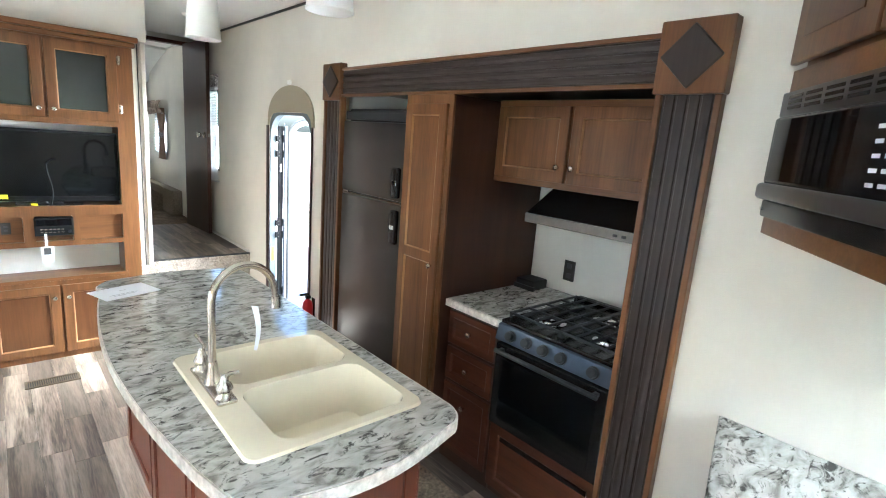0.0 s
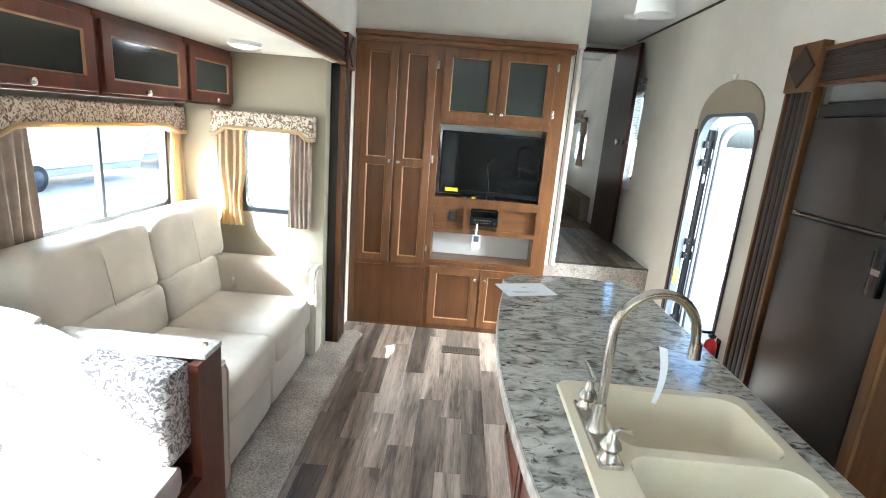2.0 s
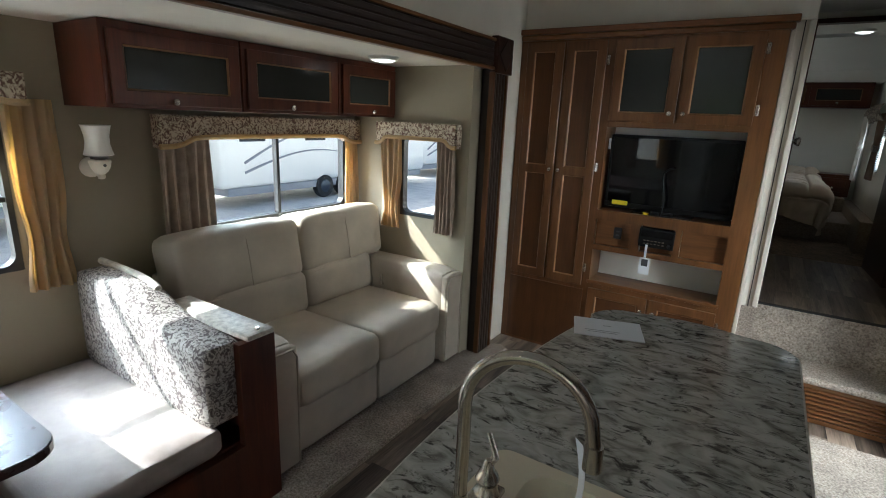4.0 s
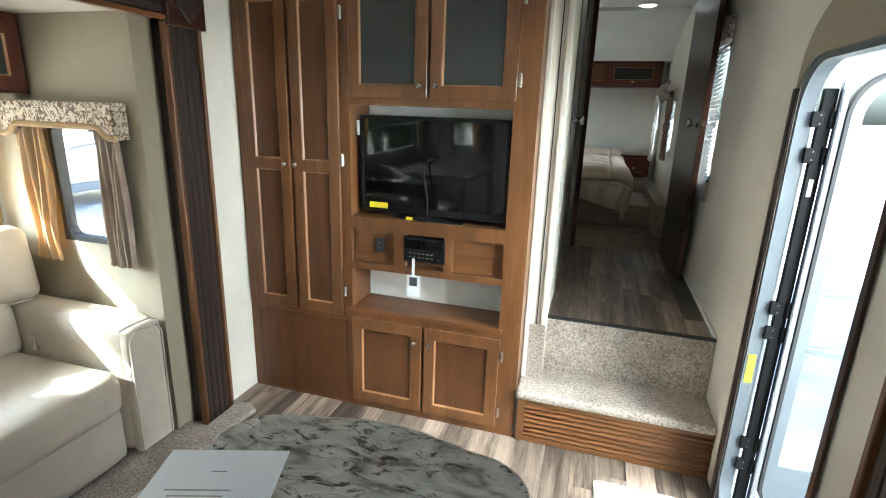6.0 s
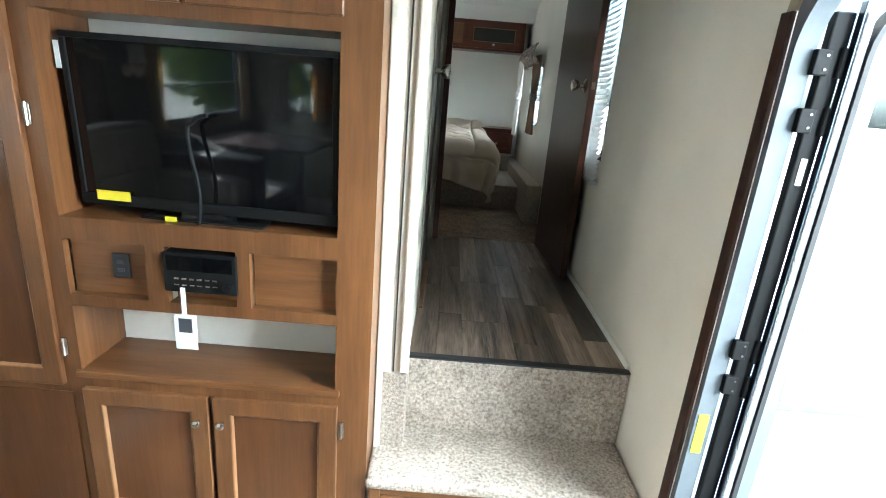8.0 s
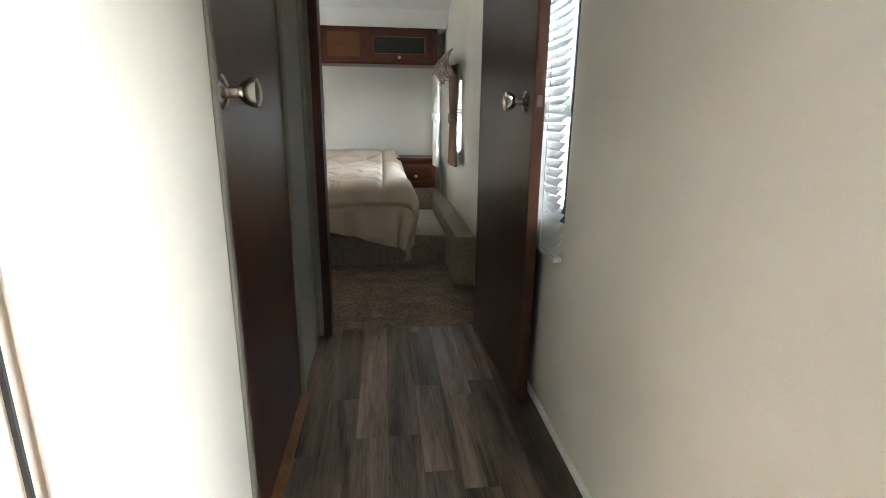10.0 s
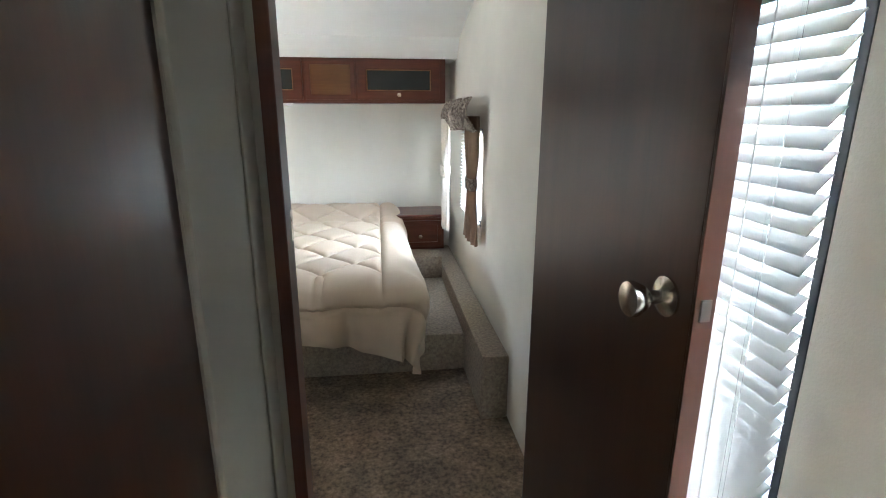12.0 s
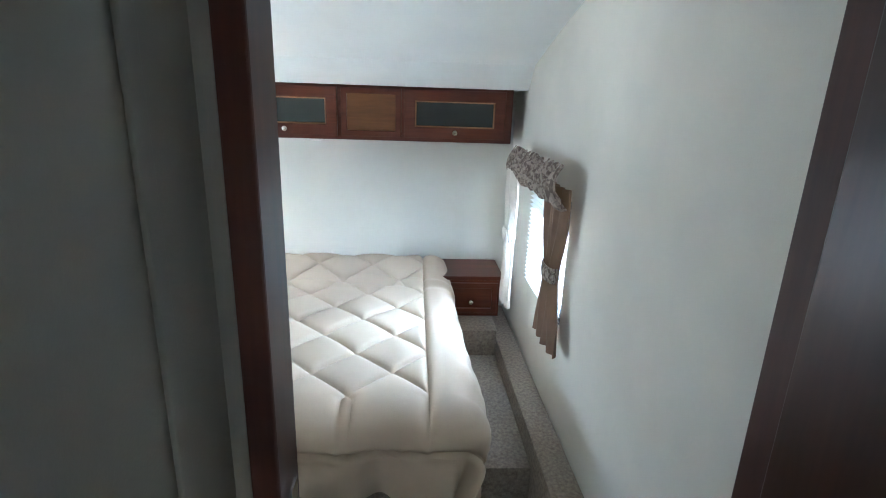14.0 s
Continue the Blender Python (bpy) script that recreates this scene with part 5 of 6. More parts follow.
# ---- windows ----
def window_frame(name, plane, pos, depth, a0, a1, z0, z1, label, mullions=(), rails=(), r=0.05, material=BLACKMAT, w=0.022):
    """A framed pane in an opening. plane 'x': the window lies across x at pos."""
    win = thing(name, (pos, (a0 + a1) / 2, z0) if plane == "x" else ((a0 + a1) / 2, pos, z0), label, "window", kind="structure")
    turn = Matrix(((0, 0, 1, 0), (1, 0, 0, 0), (0, 1, 0, 0), (0, 0, 0, 1))) if plane == "x" else Matrix(((1, 0, 0, 0), (0, 0, 1, 0), (0, 1, 0, 0), (0, 0, 0, 1)))
    ring = ring_bm(rrect(a0 - 0.002, a1 + 0.002, z0 - 0.002, z1 + 0.002, 0.004), rrect(a0 + w, a1 - w, z0 + w, z1 - w, r), pos - depth / 2, pos + depth / 2)
    bmesh.ops.transform(ring, matrix=turn, verts=ring.verts)
    bmesh.ops.recalc_face_normals(ring, faces=ring.faces[:])
    part("window_frame", ring, material, win)

    def bar(p0, p1, q0, q1):
        return box_bm(pos - depth * 0.4, pos + depth * 0.4, p0, p1, q0, q1, 0.003) if plane == "x" else box_bm(p0, p1, pos - depth * 0.4, pos + depth * 0.4, q0, q1, 0.003)
    for m in mullions:
        part("mullion", bar(m - 0.011, m + 0.011, z0 + w, z1 - w), material, win)
    for q in rails:
        part("rail", bar(a0 + w, a1 - w, q - 0.011, q + 0.011), material, win)
    cuts = [a0 + w * 0.5, *mullions, a1 - w * 0.5]
    for lo, hi in zip(cuts, cuts[1:]):
        g = part("pane", box_bm(pos - 0.002, pos + 0.002, lo, hi, z0 + w * 0.5, z1 - w * 0.5) if plane == "x" else box_bm(lo, hi, pos - 0.002, pos + 0.002, z0 + w * 0.5, z1 - w * 0.5), CLEAR, win)
        g.visible_shadow = False
    return win


window_frame("window_1", "x", SX - 0.025, 0.05, 4.50, 5.66, 0.96, 1.50, "wide sliding window with black frame behind the sofa", (5.07,))
window_frame("window_2", "y", SY1 + 0.025, 0.05, 1.38, 1.74, 0.94, 1.50, "narrow black-framed window in the slide-out end")
window_frame("window_3", "x", SX - 0.025, 0.05, 2.45, 3.72, 0.92, 1.55, "wide black-framed window beside the dinette", (), (1.22,))
window_frame("window_8", "y", SY0 - 0.025, 0.05, 1.38, 1.74, 0.94, 1.50, "narrow black-framed window beside the dinette")
window_frame("window_4", "x", RX + 0.028, 0.06, 7.35, 7.88, 1.225, 2.0, "narrow window behind white blinds in the hallway", (), (), 0.06, BLACKMAT, 0.010)
window_frame("window_5", "x", RX + 0.03, 0.05, 9.34, 9.92, 1.26, 1.76, "small bedroom window with curtains", (), (), 0.05, ALU)
# Windows 6 and 7 are unseen additions for the rear fill.
window_frame("window_6", "y", REAR - 0.03, 0.05, 2.50, 3.30, 1.40, 2.15, "unseen black-framed rear window added to admit light", (2.9,))
window_frame("window_7", "y", REAR - 0.03, 0.05, 3.70, 4.30, 1.40, 2.15, "unseen black-framed rear window added to admit light", (4.0,))


# ---- curtains and valances ----
def curtain(plane, pos, a0, a1, z0, z1, material, label, waves=5, amp=0.02, pinch=None, flare=0.0, group="curtains"):
    """A pleated curtain; pinch: (height, share of width) of a tie."""
    def fn(u, v):
        z = z1 + (z0 - z1) * v
        w = 1.0
        if pinch:
            w = 1 - (1 - pinch[1]) * math.exp(-((z - pinch[0]) / 0.13) ** 2)
        c = (a0 + a1) / 2
        a = c + (a0 + (a1 - a0) * u - c) * w * (1 + flare * v)
        d = amp * (0.6 + 0.4 * v) * math.sin(2 * math.pi * waves * u + 0.6 * math.sin(3 * v)) + 0.006 * math.sin(11 * u + 5 * v)
        return (pos + d, a, z) if plane == "x" else (a, pos + d, z)
    return tagged(part("curtain", sheet_bm(fn, waves * 8, 14, 0.002), material, smooth=True), label, "curtain", group)


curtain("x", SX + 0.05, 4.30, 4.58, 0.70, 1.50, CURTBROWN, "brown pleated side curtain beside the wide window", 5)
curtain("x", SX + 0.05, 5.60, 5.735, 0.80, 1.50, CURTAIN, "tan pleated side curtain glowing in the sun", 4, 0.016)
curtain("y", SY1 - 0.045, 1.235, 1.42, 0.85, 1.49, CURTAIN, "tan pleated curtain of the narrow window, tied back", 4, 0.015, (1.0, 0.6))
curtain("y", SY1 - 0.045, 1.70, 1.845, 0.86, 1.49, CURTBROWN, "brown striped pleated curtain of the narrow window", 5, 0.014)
curtain("y", SY0 + 0.045, 1.235, 1.42, 0.85, 1.49, CURTBROWN, "brown pleated curtain of the narrow dinette window", 4, 0.015)
curtain("y", SY0 + 0.045, 1.70, 1.845, 0.86, 1.49, CURTAIN, "tan pleated curtain of the narrow dinette window", 5, 0.014)
curtain("x", SX + 0.05, 2.34, 2.50, 0.83, 1.62, CURTAIN, "tan pleated side curtain at the dinette corner", 4, 0.018)
curtain("x", SX + 0.05, 3.71, 3.89, 0.83, 1.62, CURTAIN, "tan pleated side curtain beside the dinette window", 4, 0.018, (1.05, 0.75))


def valance(plane, wall, out, a0, a1, z0, z1, label):
    """A padded pelmet board: longer ends, a raised middle and rolled edges."""
    n = 24
    outline = []
    for k in range(n + 1):
        u = k / n
        drop = 0.045 * (1 / (1 + math.exp((u - 0.10) * 70)) + 1 / (1 + math.exp((0.90 - u) * 70)))
        outline.append((a0 + (a1 - a0) * u, z0 + 0.045 - drop))
    outline += [(a1, z1), (a0, z1)]
    bm = prism_bm(outline, 0, 0.07, 0.008)
    rail = tube_bm([(p, q + 0.006, 0.066) for p, q in outline[:n + 1]], 0.014, 8)
    turn = Matrix(((0, 0, out, wall), (1, 0, 0, 0), (0, 1, 0, 0), (0, 0, 0, 1))) if plane == "x" else Matrix(((1, 0, 0, 0), (0, 0, out, wall), (0, 1, 0, 0), (0, 0, 0, 1)))
    for b in (bm, rail):
        bmesh.ops.transform(b, matrix=turn, verts=b.verts)
        bmesh.ops.recalc_face_normals(b, faces=b.faces[:])
    v = tagged(part("valance", bm, VALFAB), label, "valance", "valances")
    part("welt", rail, CURTAIN, v, "plain tan welt along the lower edge", smooth=True)
    return v


valance("x", SX + 0.012, 1, 4.30, 5.738, 1.415, 1.575, "scroll-print padded valance over the wide window")
valance("y", SY1 - 0.012, -1, 1.215, 1.865, 1.425, 1.575, "scroll-print padded valance over the narrow window")
valance("y", SY0 + 0.012, 1, 1.215, 1.865, 1.425, 1.575, "scroll-print padded valance over the narrow dinette window")
valance("x", SX + 0.012, 1, 2.40, 3.80, 1.60, 1.72, "scroll-print padded valance over the dinette window")

# ---- sconce ----
sn = thing("wall_sconce", (SX + 0.02, 4.02, 1.28), "cream wall sconce with a waisted frosted glass shade", "lamp")
SCY = 4.02
part("back_plate", lathe_bm([(0.046, 0), (0.046, 0.008), (0.036, 0.018), (0.012, 0.022)], 28, (SX, SCY, 1.335), (1, 0, 0)), CREAMCER, sn, smooth=True)
part("arm", tube_bm([(SX + 0.015, SCY, 1.335), (SX + 0.05, SCY, 1.328), (SX + 0.080, SCY, 1.330)], 0.010, 10), CREAMCER, sn, smooth=True)
cup = part("bowl", lathe_bm([(0.004, 0.0), (0.013, 0.003), (0.016, 0.014), (0.013, 0.022), (0.026, 0.032), (0.038, 0.052), (0.044, 0.080), (0.040, 0.086), (0.020, 0.088)], 28, (SX + 0.095, SCY, 1.288)), CREAMCER, sn, "cream ceramic bowl", smooth=True)
part("socket", lathe_bm([(0.020, 0), (0.034, 0.004), (0.036, 0.012), (0.030, 0.018)], 24, (SX + 0.095, SCY, 1.375)), HOODSTEEL, sn, "dark metal collar", smooth=True)
part("rosette", lathe_bm([(0.007, 0), (0.006, 0.003), (0.001, 0.004)], 12, (SX + 0.138, SCY, 1.352), (1, 0, 0)), HOODSTEEL, cup)
part("shade", lathe_bm([(0.052, 0), (0.058, 0.004), (0.052, 0.024), (0.046, 0.055), (0.047, 0.085), (0.054, 0.118), (0.058, 0.130), (0.054, 0.131), (0.043, 0.085), (0.042, 0.055), (0.048, 0.01)], 32, (SX + 0.095, SCY, 1.392)), FROST, sn, "frosted waisted glass shade", smooth=True)


# ---- ceiling lights ----
def puck(x, y, z, watts, label, r=0.085):
    pl = thing("ceiling_light", (x, y, z), label, "lamp", "ceiling lights")
    part("rim", lathe_bm([(r, 0), (r * 0.98, -0.012), (r * 0.86, -0.022), (r * 0.82, -0.02)], 28, (x, y, z)), WHITE, pl, smooth=True)
    part("diffuser", lathe_bm([(r * 0.83, -0.018), (r * 0.6, -0.028), (r * 0.2, -0.033), (0.002, -0.034)], 28, (x, y, z)), LAMPGLOW, pl, smooth=True)
    d = bpy.data.lights.new("ceiling_light_glow", "AREA")
    d.shape, d.size, d.energy, d.color = "DISK", r * 1.5, watts, (1.0, 0.93, 0.83)
    new("ceiling_light_glow", d).matrix_world = look((x, y, z - 0.05), (x, y, z - 1))


puck(1.62, 5.27, SZ, 0.14, "round white ceiling light in the slide-out")
puck(2.5, 4.6, CZ, 0.234, "round white ceiling light in the living room")
puck(2.6, 1.6, CZ, 0.468, "round white ceiling light near the rear")
puck(4.03, 9.04, CZ, 0.00468, "round white ceiling light over the bed, switched off")

# Detector in the hall and a flush spot by the entry, both unlit.
for x, y, r, name, label in ((4.02, 6.785, 0.07, "smoke_detector", "round white smoke detector on the hallway ceiling"), (4.21, 5.56, 0.05, "ceiling_spot", "small round white flush spot on the ceiling")):
    det = thing(name, (x, y, CZ), label, "detector" if r > 0.06 else "speaker")
    part("body", lathe_bm([(r, 0), (r * 0.98, -0.012), (r * 0.80, -0.026), (r * 0.40, -0.030), (0.002, -0.030)], 28, (x, y, CZ)), WHITE, det, smooth=True)
    part("grille", lathe_bm([(r * 0.62, -0.0285), (r * 0.60, -0.0325), (r * 0.46, -0.0325), (r * 0.44, -0.0290)], 28, (x, y, CZ)), CEIL, det)

# ---- pendants over the island ----
for x, y in ((3.36, 4.245), (3.42, 3.40)):
    pe = thing("pendant_lamp", (x, y, 1.98), "frosted white glass pendant lamp over the island", "lamp", "pendants over the island")
    part("shade", lathe_bm([(0.058, 0), (0.060, 0.01), (0.056, 0.08), (0.049, 0.15), (0.042, 0.185), (0.020, 0.20)], 28, (x, y, 1.98)), FROST, pe, "frosted white glass shade", smooth=True)
    part("rim", lathe_bm([(0.054, 0), (0.062, 0.002), (0.062, 0.008), (0.054, 0.010)], 28, (x, y, 1.977)), FROST, pe, smooth=True)
    part("stem", cyl_bm((x, y, 2.175), (x, y, CZ - 0.02), 0.006, seg=10), NICKEL, pe)
    part("canopy", lathe_bm([(0.055, 0), (0.055, 0.012), (0.04, 0.02)][::-1], 20, (x, y, CZ - 0.021)), NICKEL, pe, smooth=True)

# ---- entry door ----
ring_turn = Matrix(((0, 0, 1, 0), (1, 0, 0, 0), (0, 1, 0, 0), (0, 0, 0, 1)))


def ring_yz(y0, y1, z0, z1, w, r_out, r_in, x0, x1):
    bm = ring_bm(rrect(y0, y1, z0, z1, r_out, 28), rrect(y0 + w, y1 - w, z0 + w, z1 - w, r_in, 28), x0, x1)
    bmesh.ops.transform(bm, matrix=ring_turn, verts=bm.verts)
    bmesh.ops.recalc_face_normals(bm, faces=bm.faces[:])
    return bm


ef = thing("door_1", (RX, 5.765, 0), "aluminium entry door frame with rounded top corners", "door frame", kind="structure")
part("frame", ring_yz(5.407, 6.123, -0.018, 1.798, 0.02, 0.004, 0.17, RX - 0.004, RX + 0.042), DOORALU, ef)
part("sill", box_bm(RX - 0.004, RX + 0.10, 5.43, 6.10, -0.018, 0.004, 0.003), DOORALU, ef)
part("wood_edge", merge(box_bm(RX - 0.016, RX - 0.005, 6.124, 6.164, 0.0, 1.70, 0.003), box_bm(RX - 0.014, RX - 0.005, 5.385, 5.412, 0.0, 1.70, 0.002)), WALNUT, ef, "thin dark wooden edge strip")
part("hinge_strip", box_bm(RX + 0.055, RX + 0.098, 6.090, 6.112, 0.06, 1.70, 0.004), DULLBLACK, ef, "long black hinge strip")
for z in (0.24, 0.34, 0.82, 0.92, 1.48, 1.60):
    h = part("hinge", merge(box_bm(RX + 0.036, RX + 0.070, 6.087, 6.104, z - 0.026, z + 0.026, 0.003), cyl_bm((RX + 0.092, 6.089, z - 0.030), (RX + 0.092, 6.089, z + 0.030), 0.008, seg=12)), DULLBLACK, ef, "black door hinge")
    for dz in (-0.014, 0.014):
        part("screw", cyl_bm((RX + 0.060, 6.088, z + dz), (RX + 0.060, 6.0855, z + dz), 0.003, seg=10), HOODSTEEL, h)
box("label", (RX + 0.004, RX + 0.030, 6.1005, 6.1025, 0.60, 0.72), YELLOW, ef, 0, "yellow warning sticker")
box("label", (RX + 0.068, RX + 0.082, 6.0885, 6.0895, 1.34, 1.40), LAMEDGE, ef, 0, "pale printed serial sticker")
part("edge_bead", box_bm(RX + 0.0985, RX + 0.102, 6.072, 6.09, 0.05, 1.72, 0.001), STEEL, ef, "thin grey metal bead")
part("weatherstrip", box_bm(RX + 0.102, RX + 0.123, 6.068, 6.094, 0.05, 1.70, 0.005), mat("grey_pile", (0.42, 0.43, 0.44), 0.95, scale=160, second=(0.2, 0.2, 0.21), bump=0.8, bump_scale=300), ef, "grey fuzzy weatherstrip")

sd = thing("screen_door", (4.85, 6.08, 0.05), "grey-framed screen door with two crossbars, standing open outward", "door")
flat = Matrix(((1, 0, 0, 0), (0, 0, 1, 0), (0, 1, 0, 0), (0, 0, 0, 1)))


def ring_xz(x0, x1, z0, z1, w, r_out, r_in, y0, y1):
    bm = ring_bm(rrect(x0, x1, z0, z1, r_out, 8), rrect(x0 + w, x1 - w, z0 + w, z1 - w, r_in, 8), y0, y1)
    bmesh.ops.transform(bm, matrix=flat, verts=bm.verts)
    bmesh.ops.recalc_face_normals(bm, faces=bm.faces[:])
    return bm


part("seal", ring_xz(4.524, 5.17, 0.03, 1.765, 0.012, 0.15, 0.14, 6.063, 6.097), RUBBER, sd, "black rubber edge seal")
part("door_frame", ring_xz(4.537, 5.157, 0.043, 1.752, 0.034, 0.14, 0.11, 6.067, 6.093), ALU, sd)
for z in (0.781, 1.003):
    part("crossbar", box_bm(4.57, 5.124, 6.069, 6.091, z - 0.011, z + 0.011, 0.004), ALU, sd, "pale metal crossbar")
part("kick_plate", box_bm(4.57, 5.124, 6.075, 6.085, 0.075, 0.275, 0.001), ALU, sd, "grey kick plate")
sp = part("pane", box_bm(4.57, 5.124, 6.078, 6.082, 0.275, 1.72), CLEAR, sd)
sp.visible_shadow = False
part("latch", merge(box_bm(5.10, 5.15, 6.045, 6.068, 0.84, 0.94, 0.004), cyl_bm((5.125, 6.045, 0.89), (5.125, 6.02, 0.89), 0.008, seg=10)), BLACK, sd)

arch = [(5.375, 1.70)] + [(5.765 + 0.385 * math.cos(a), 1.72 + 0.27 * math.sin(a) ** 0.8) for a in np.linspace(math.pi * 0.999, 0.001, 25)] + [(6.155, 1.70)]
inner = [(6.123, 1.70), (6.105, 1.75), (6.055, 1.79), (5.955, 1.80), (5.575, 1.80), (5.475, 1.79), (5.425, 1.75), (5.407, 1.70)]
ab = prism_bm(arch + inner, RX - 0.010, RX, 0.0)
bmesh.ops.transform(ab, matrix=ring_turn, verts=ab.verts)
structure("trim_door_arch", ab, TAUPE, "taupe arched plate above the entry door", "trim")
tagged(part("porch_switch", box_bm(RX - 0.018, RX, 5.745, 5.785, 1.995, 2.025, 0.005), WHITE), "small white sensor above the entry door", "sensor")

fe = thing("fire_extinguisher", (4.34, 5.33, 0.40), "small red fire extinguisher hung low on the wall", "extinguisher")
part("bracket", box_bm(RX - 0.008, RX, 5.31, 5.35, 0.30, 0.50, 0.002), BLACK, fe)
part("bottle", lathe_bm([(0.03, 0), (0.036, 0.01), (0.037, 0.16), (0.030, 0.19), (0.014, 0.205), (0.013, 0.215)], 20, (4.352, 5.33, 0.29)), RED, fe, smooth=True)
part("valve", merge(box_bm(4.335, 4.37, 5.315, 5.345, 0.505, 0.525, 0.003), box_bm(4.29, 4.36, 5.322, 5.338, 0.53, 0.545, 0.003)), BLACK, fe)

# ---- carpet lip, grille, vent, mat ----
lip = prism_bm([(LX - 0.08, SY0), (2.13, SY0), (2.14, 5.90), (2.16, 6.04), (2.10, 6.08), (LX + 0.04, 6.06), (LX + 0.04, 5.84), (LX - 0.08, 5.84)], -0.004, 0.022, 0.008)
structure("carpet_lip", lip, CARPET, "speckled carpet lip along the slide-out edge", "carpet")
gr = thing("step_grille", (3.95, 6.29, 0.02), "cherry slatted return-air grille in the step riser", "grille")
part("backing", box_bm(3.55, 4.39, 6.292, 6.2985, 0.02, 0.225), BLACKMAT, gr)
part("grille_frame", merge(box_bm(3.515, 3.55, 6.275, 6.298, 0.004, 0.232, 0.002), box_bm(3.55, 4.397, 6.275, 6.298, 0.004, 0.03, 0.002), box_bm(3.55, 4.397, 6.275, 6.298, 0.212, 0.232, 0.002)), CHERRY_X, gr)
for i in range(7):
    s = box_bm(3.55, 4.397, -0.011, 0.011, -0.006, 0.006, 0.003)
    bmesh.ops.transform(s, matrix=Matrix.Translation((0, 6.284, 0.044 + i * 0.0255)) @ Matrix.Rotation(radians(35), 4, "X"), verts=s.verts)
    part("slat", s, CHERRY_X, gr)
fv = thing("floor_vent", (2.91, 5.915, 0), "brown metal floor register between planks", "vent")
part("register_frame", ring_bm(rrect(2.77, 3.05, 5.865, 5.975, 0.008), rrect(2.785, 3.035, 5.88, 5.96, 0.003), 0.0, 0.007), mat("brown_metal", (0.12, 0.09, 0.06), 0.45, metal=0.3, var=0.1), fv)
part("shaft", box_bm(2.785, 3.035, 5.88, 5.96, -0.002, 0.001), BLACKMAT, fv)
for i in range(22):
    part("slat", box_bm(2.79 + i * 0.0112, 2.796 + i * 0.0112, 5.88, 5.96, 0.001, 0.0055), bpy.data.materials["brown_metal"], fv)
tagged(part("kitchen_mat", prism_bm(rrect(3.83, 4.30, 3.02, 4.30, 0.03), 0.0, 0.012, 0.005), BEDCARPET), "tan carpet runner between island and stove", "mat")
tagged(part("door_mat", prism_bm(rrect(3.90, 4.37, 5.52, 6.10, 0.02), 0.0, 0.012, 0.005), CARPET), "pale speckled carpet mat by the entry door", "mat")

# ---- hallway doors ----
def door_knob(parent, at, axis):
    """Nickel knob with rose."""
    prof = [(0.032, 0), (0.032, 0.004), (0.026, 0.008), (0.011, 0.013), (0.010, 0.030), (0.020, 0.040), (0.028, 0.056), (0.027, 0.066), (0.015, 0.070), (0.002, 0.0705)]
    return part("door_handle", lathe_bm(prof, 24, at, axis), NICKEL, parent, "brushed nickel door knob", smooth=True)


bd = thing("door_2", (3.58, 7.31, LAND), "dark walnut flush door to the bathroom, closed", "door", kind="structure")
part("leaf", box_bm(3.565, 3.598, 6.968, 7.598, LAND + 0.012, LAND + 1.825, 0.003), WALNUT, bd)
door_knob(bd, (3.598, 7.015, LAND + 0.985), (1, 0, 0))
part("casing", merge(box_bm(3.60, 3.608, 6.945, 6.968, LAND, LAND + 1.85, 0.003), box_bm(3.60, 3.612, 7.598, 7.63, LAND, LAND + 1.85, 0.003), box_bm(3.60, 3.612, 6.968, 7.598, LAND + 1.83, LAND + 1.865, 0.003)), HALLSHADE, bd, "pale door casing")
part("threshold", box_bm(3.57, 3.625, 6.968, 7.60, LAND, LAND + 0.01, 0.003), BEAD, bd, "pale wooden threshold strip")

bdoor = thing("door_3", (4.285, 8.08, LAND), "dark walnut bedroom door, swung open against the wall", "door", kind="structure")
A, B = Vector((4.285, 8.085, 0)), Vector((4.325, 7.465, 0))
along = (B - A).normalized()
side = Vector((-along.y, along.x, 0))
if side.x > 0:
    side = -side
W = (B - A).length
leafm = Matrix(((along.x, side.x, 0, A.x), (along.y, side.y, 0, A.y), (0, 0, 1, LAND + 0.012), (0, 0, 0, 1)))


def on_leaf(bm):
    bmesh.ops.transform(bm, matrix=leafm, verts=bm.verts)
    bmesh.ops.recalc_face_normals(bm, faces=bm.faces[:])
    return bm


part("leaf", on_leaf(box_bm(0, W - 0.006, -0.034, 0, 0, 1.87, 0.002)), WALNUT, bdoor)
part("edge_band", on_leaf(box_bm(W - 0.006, W, -0.034, 0, 0, 1.87, 0.001)), WALNUT, bdoor, "dark door edge")
kp = A + along * (W - 0.065) + Vector((0, 0, LAND + 0.99))
door_knob(bdoor, kp, side)
door_knob(bdoor, kp - side * 0.034, -side)
part("latch", on_leaf(box_bm(W, W + 0.003, -0.025, -0.009, 0.962, 0.995)), HOODSTEEL, bdoor, "bright latch plate")

# ---- blinds in the hall ----
bl = thing("window_blind", (4.38, 7.63, 1.12), "white slatted mini blind in the hallway window", "blind")
part("headrail", box_bm(RX - 0.035, RX - 0.004, 7.345, 7.88, 1.995, 2.02, 0.003), BLIND, bl)
for i in range(35):
    s = box_bm(-0.0150, 0.0150, 7.350 if i > 4 else 7.325, 7.865, -0.0007, 0.0007)
    bmesh.ops.transform(s, matrix=Matrix.Translation((RX - 0.020, 0, 1.145 + i * 0.0245)) @ Matrix.Rotation(radians(-48), 4, "Y"), verts=s.verts)
    part("slat", s, BLIND, bl)
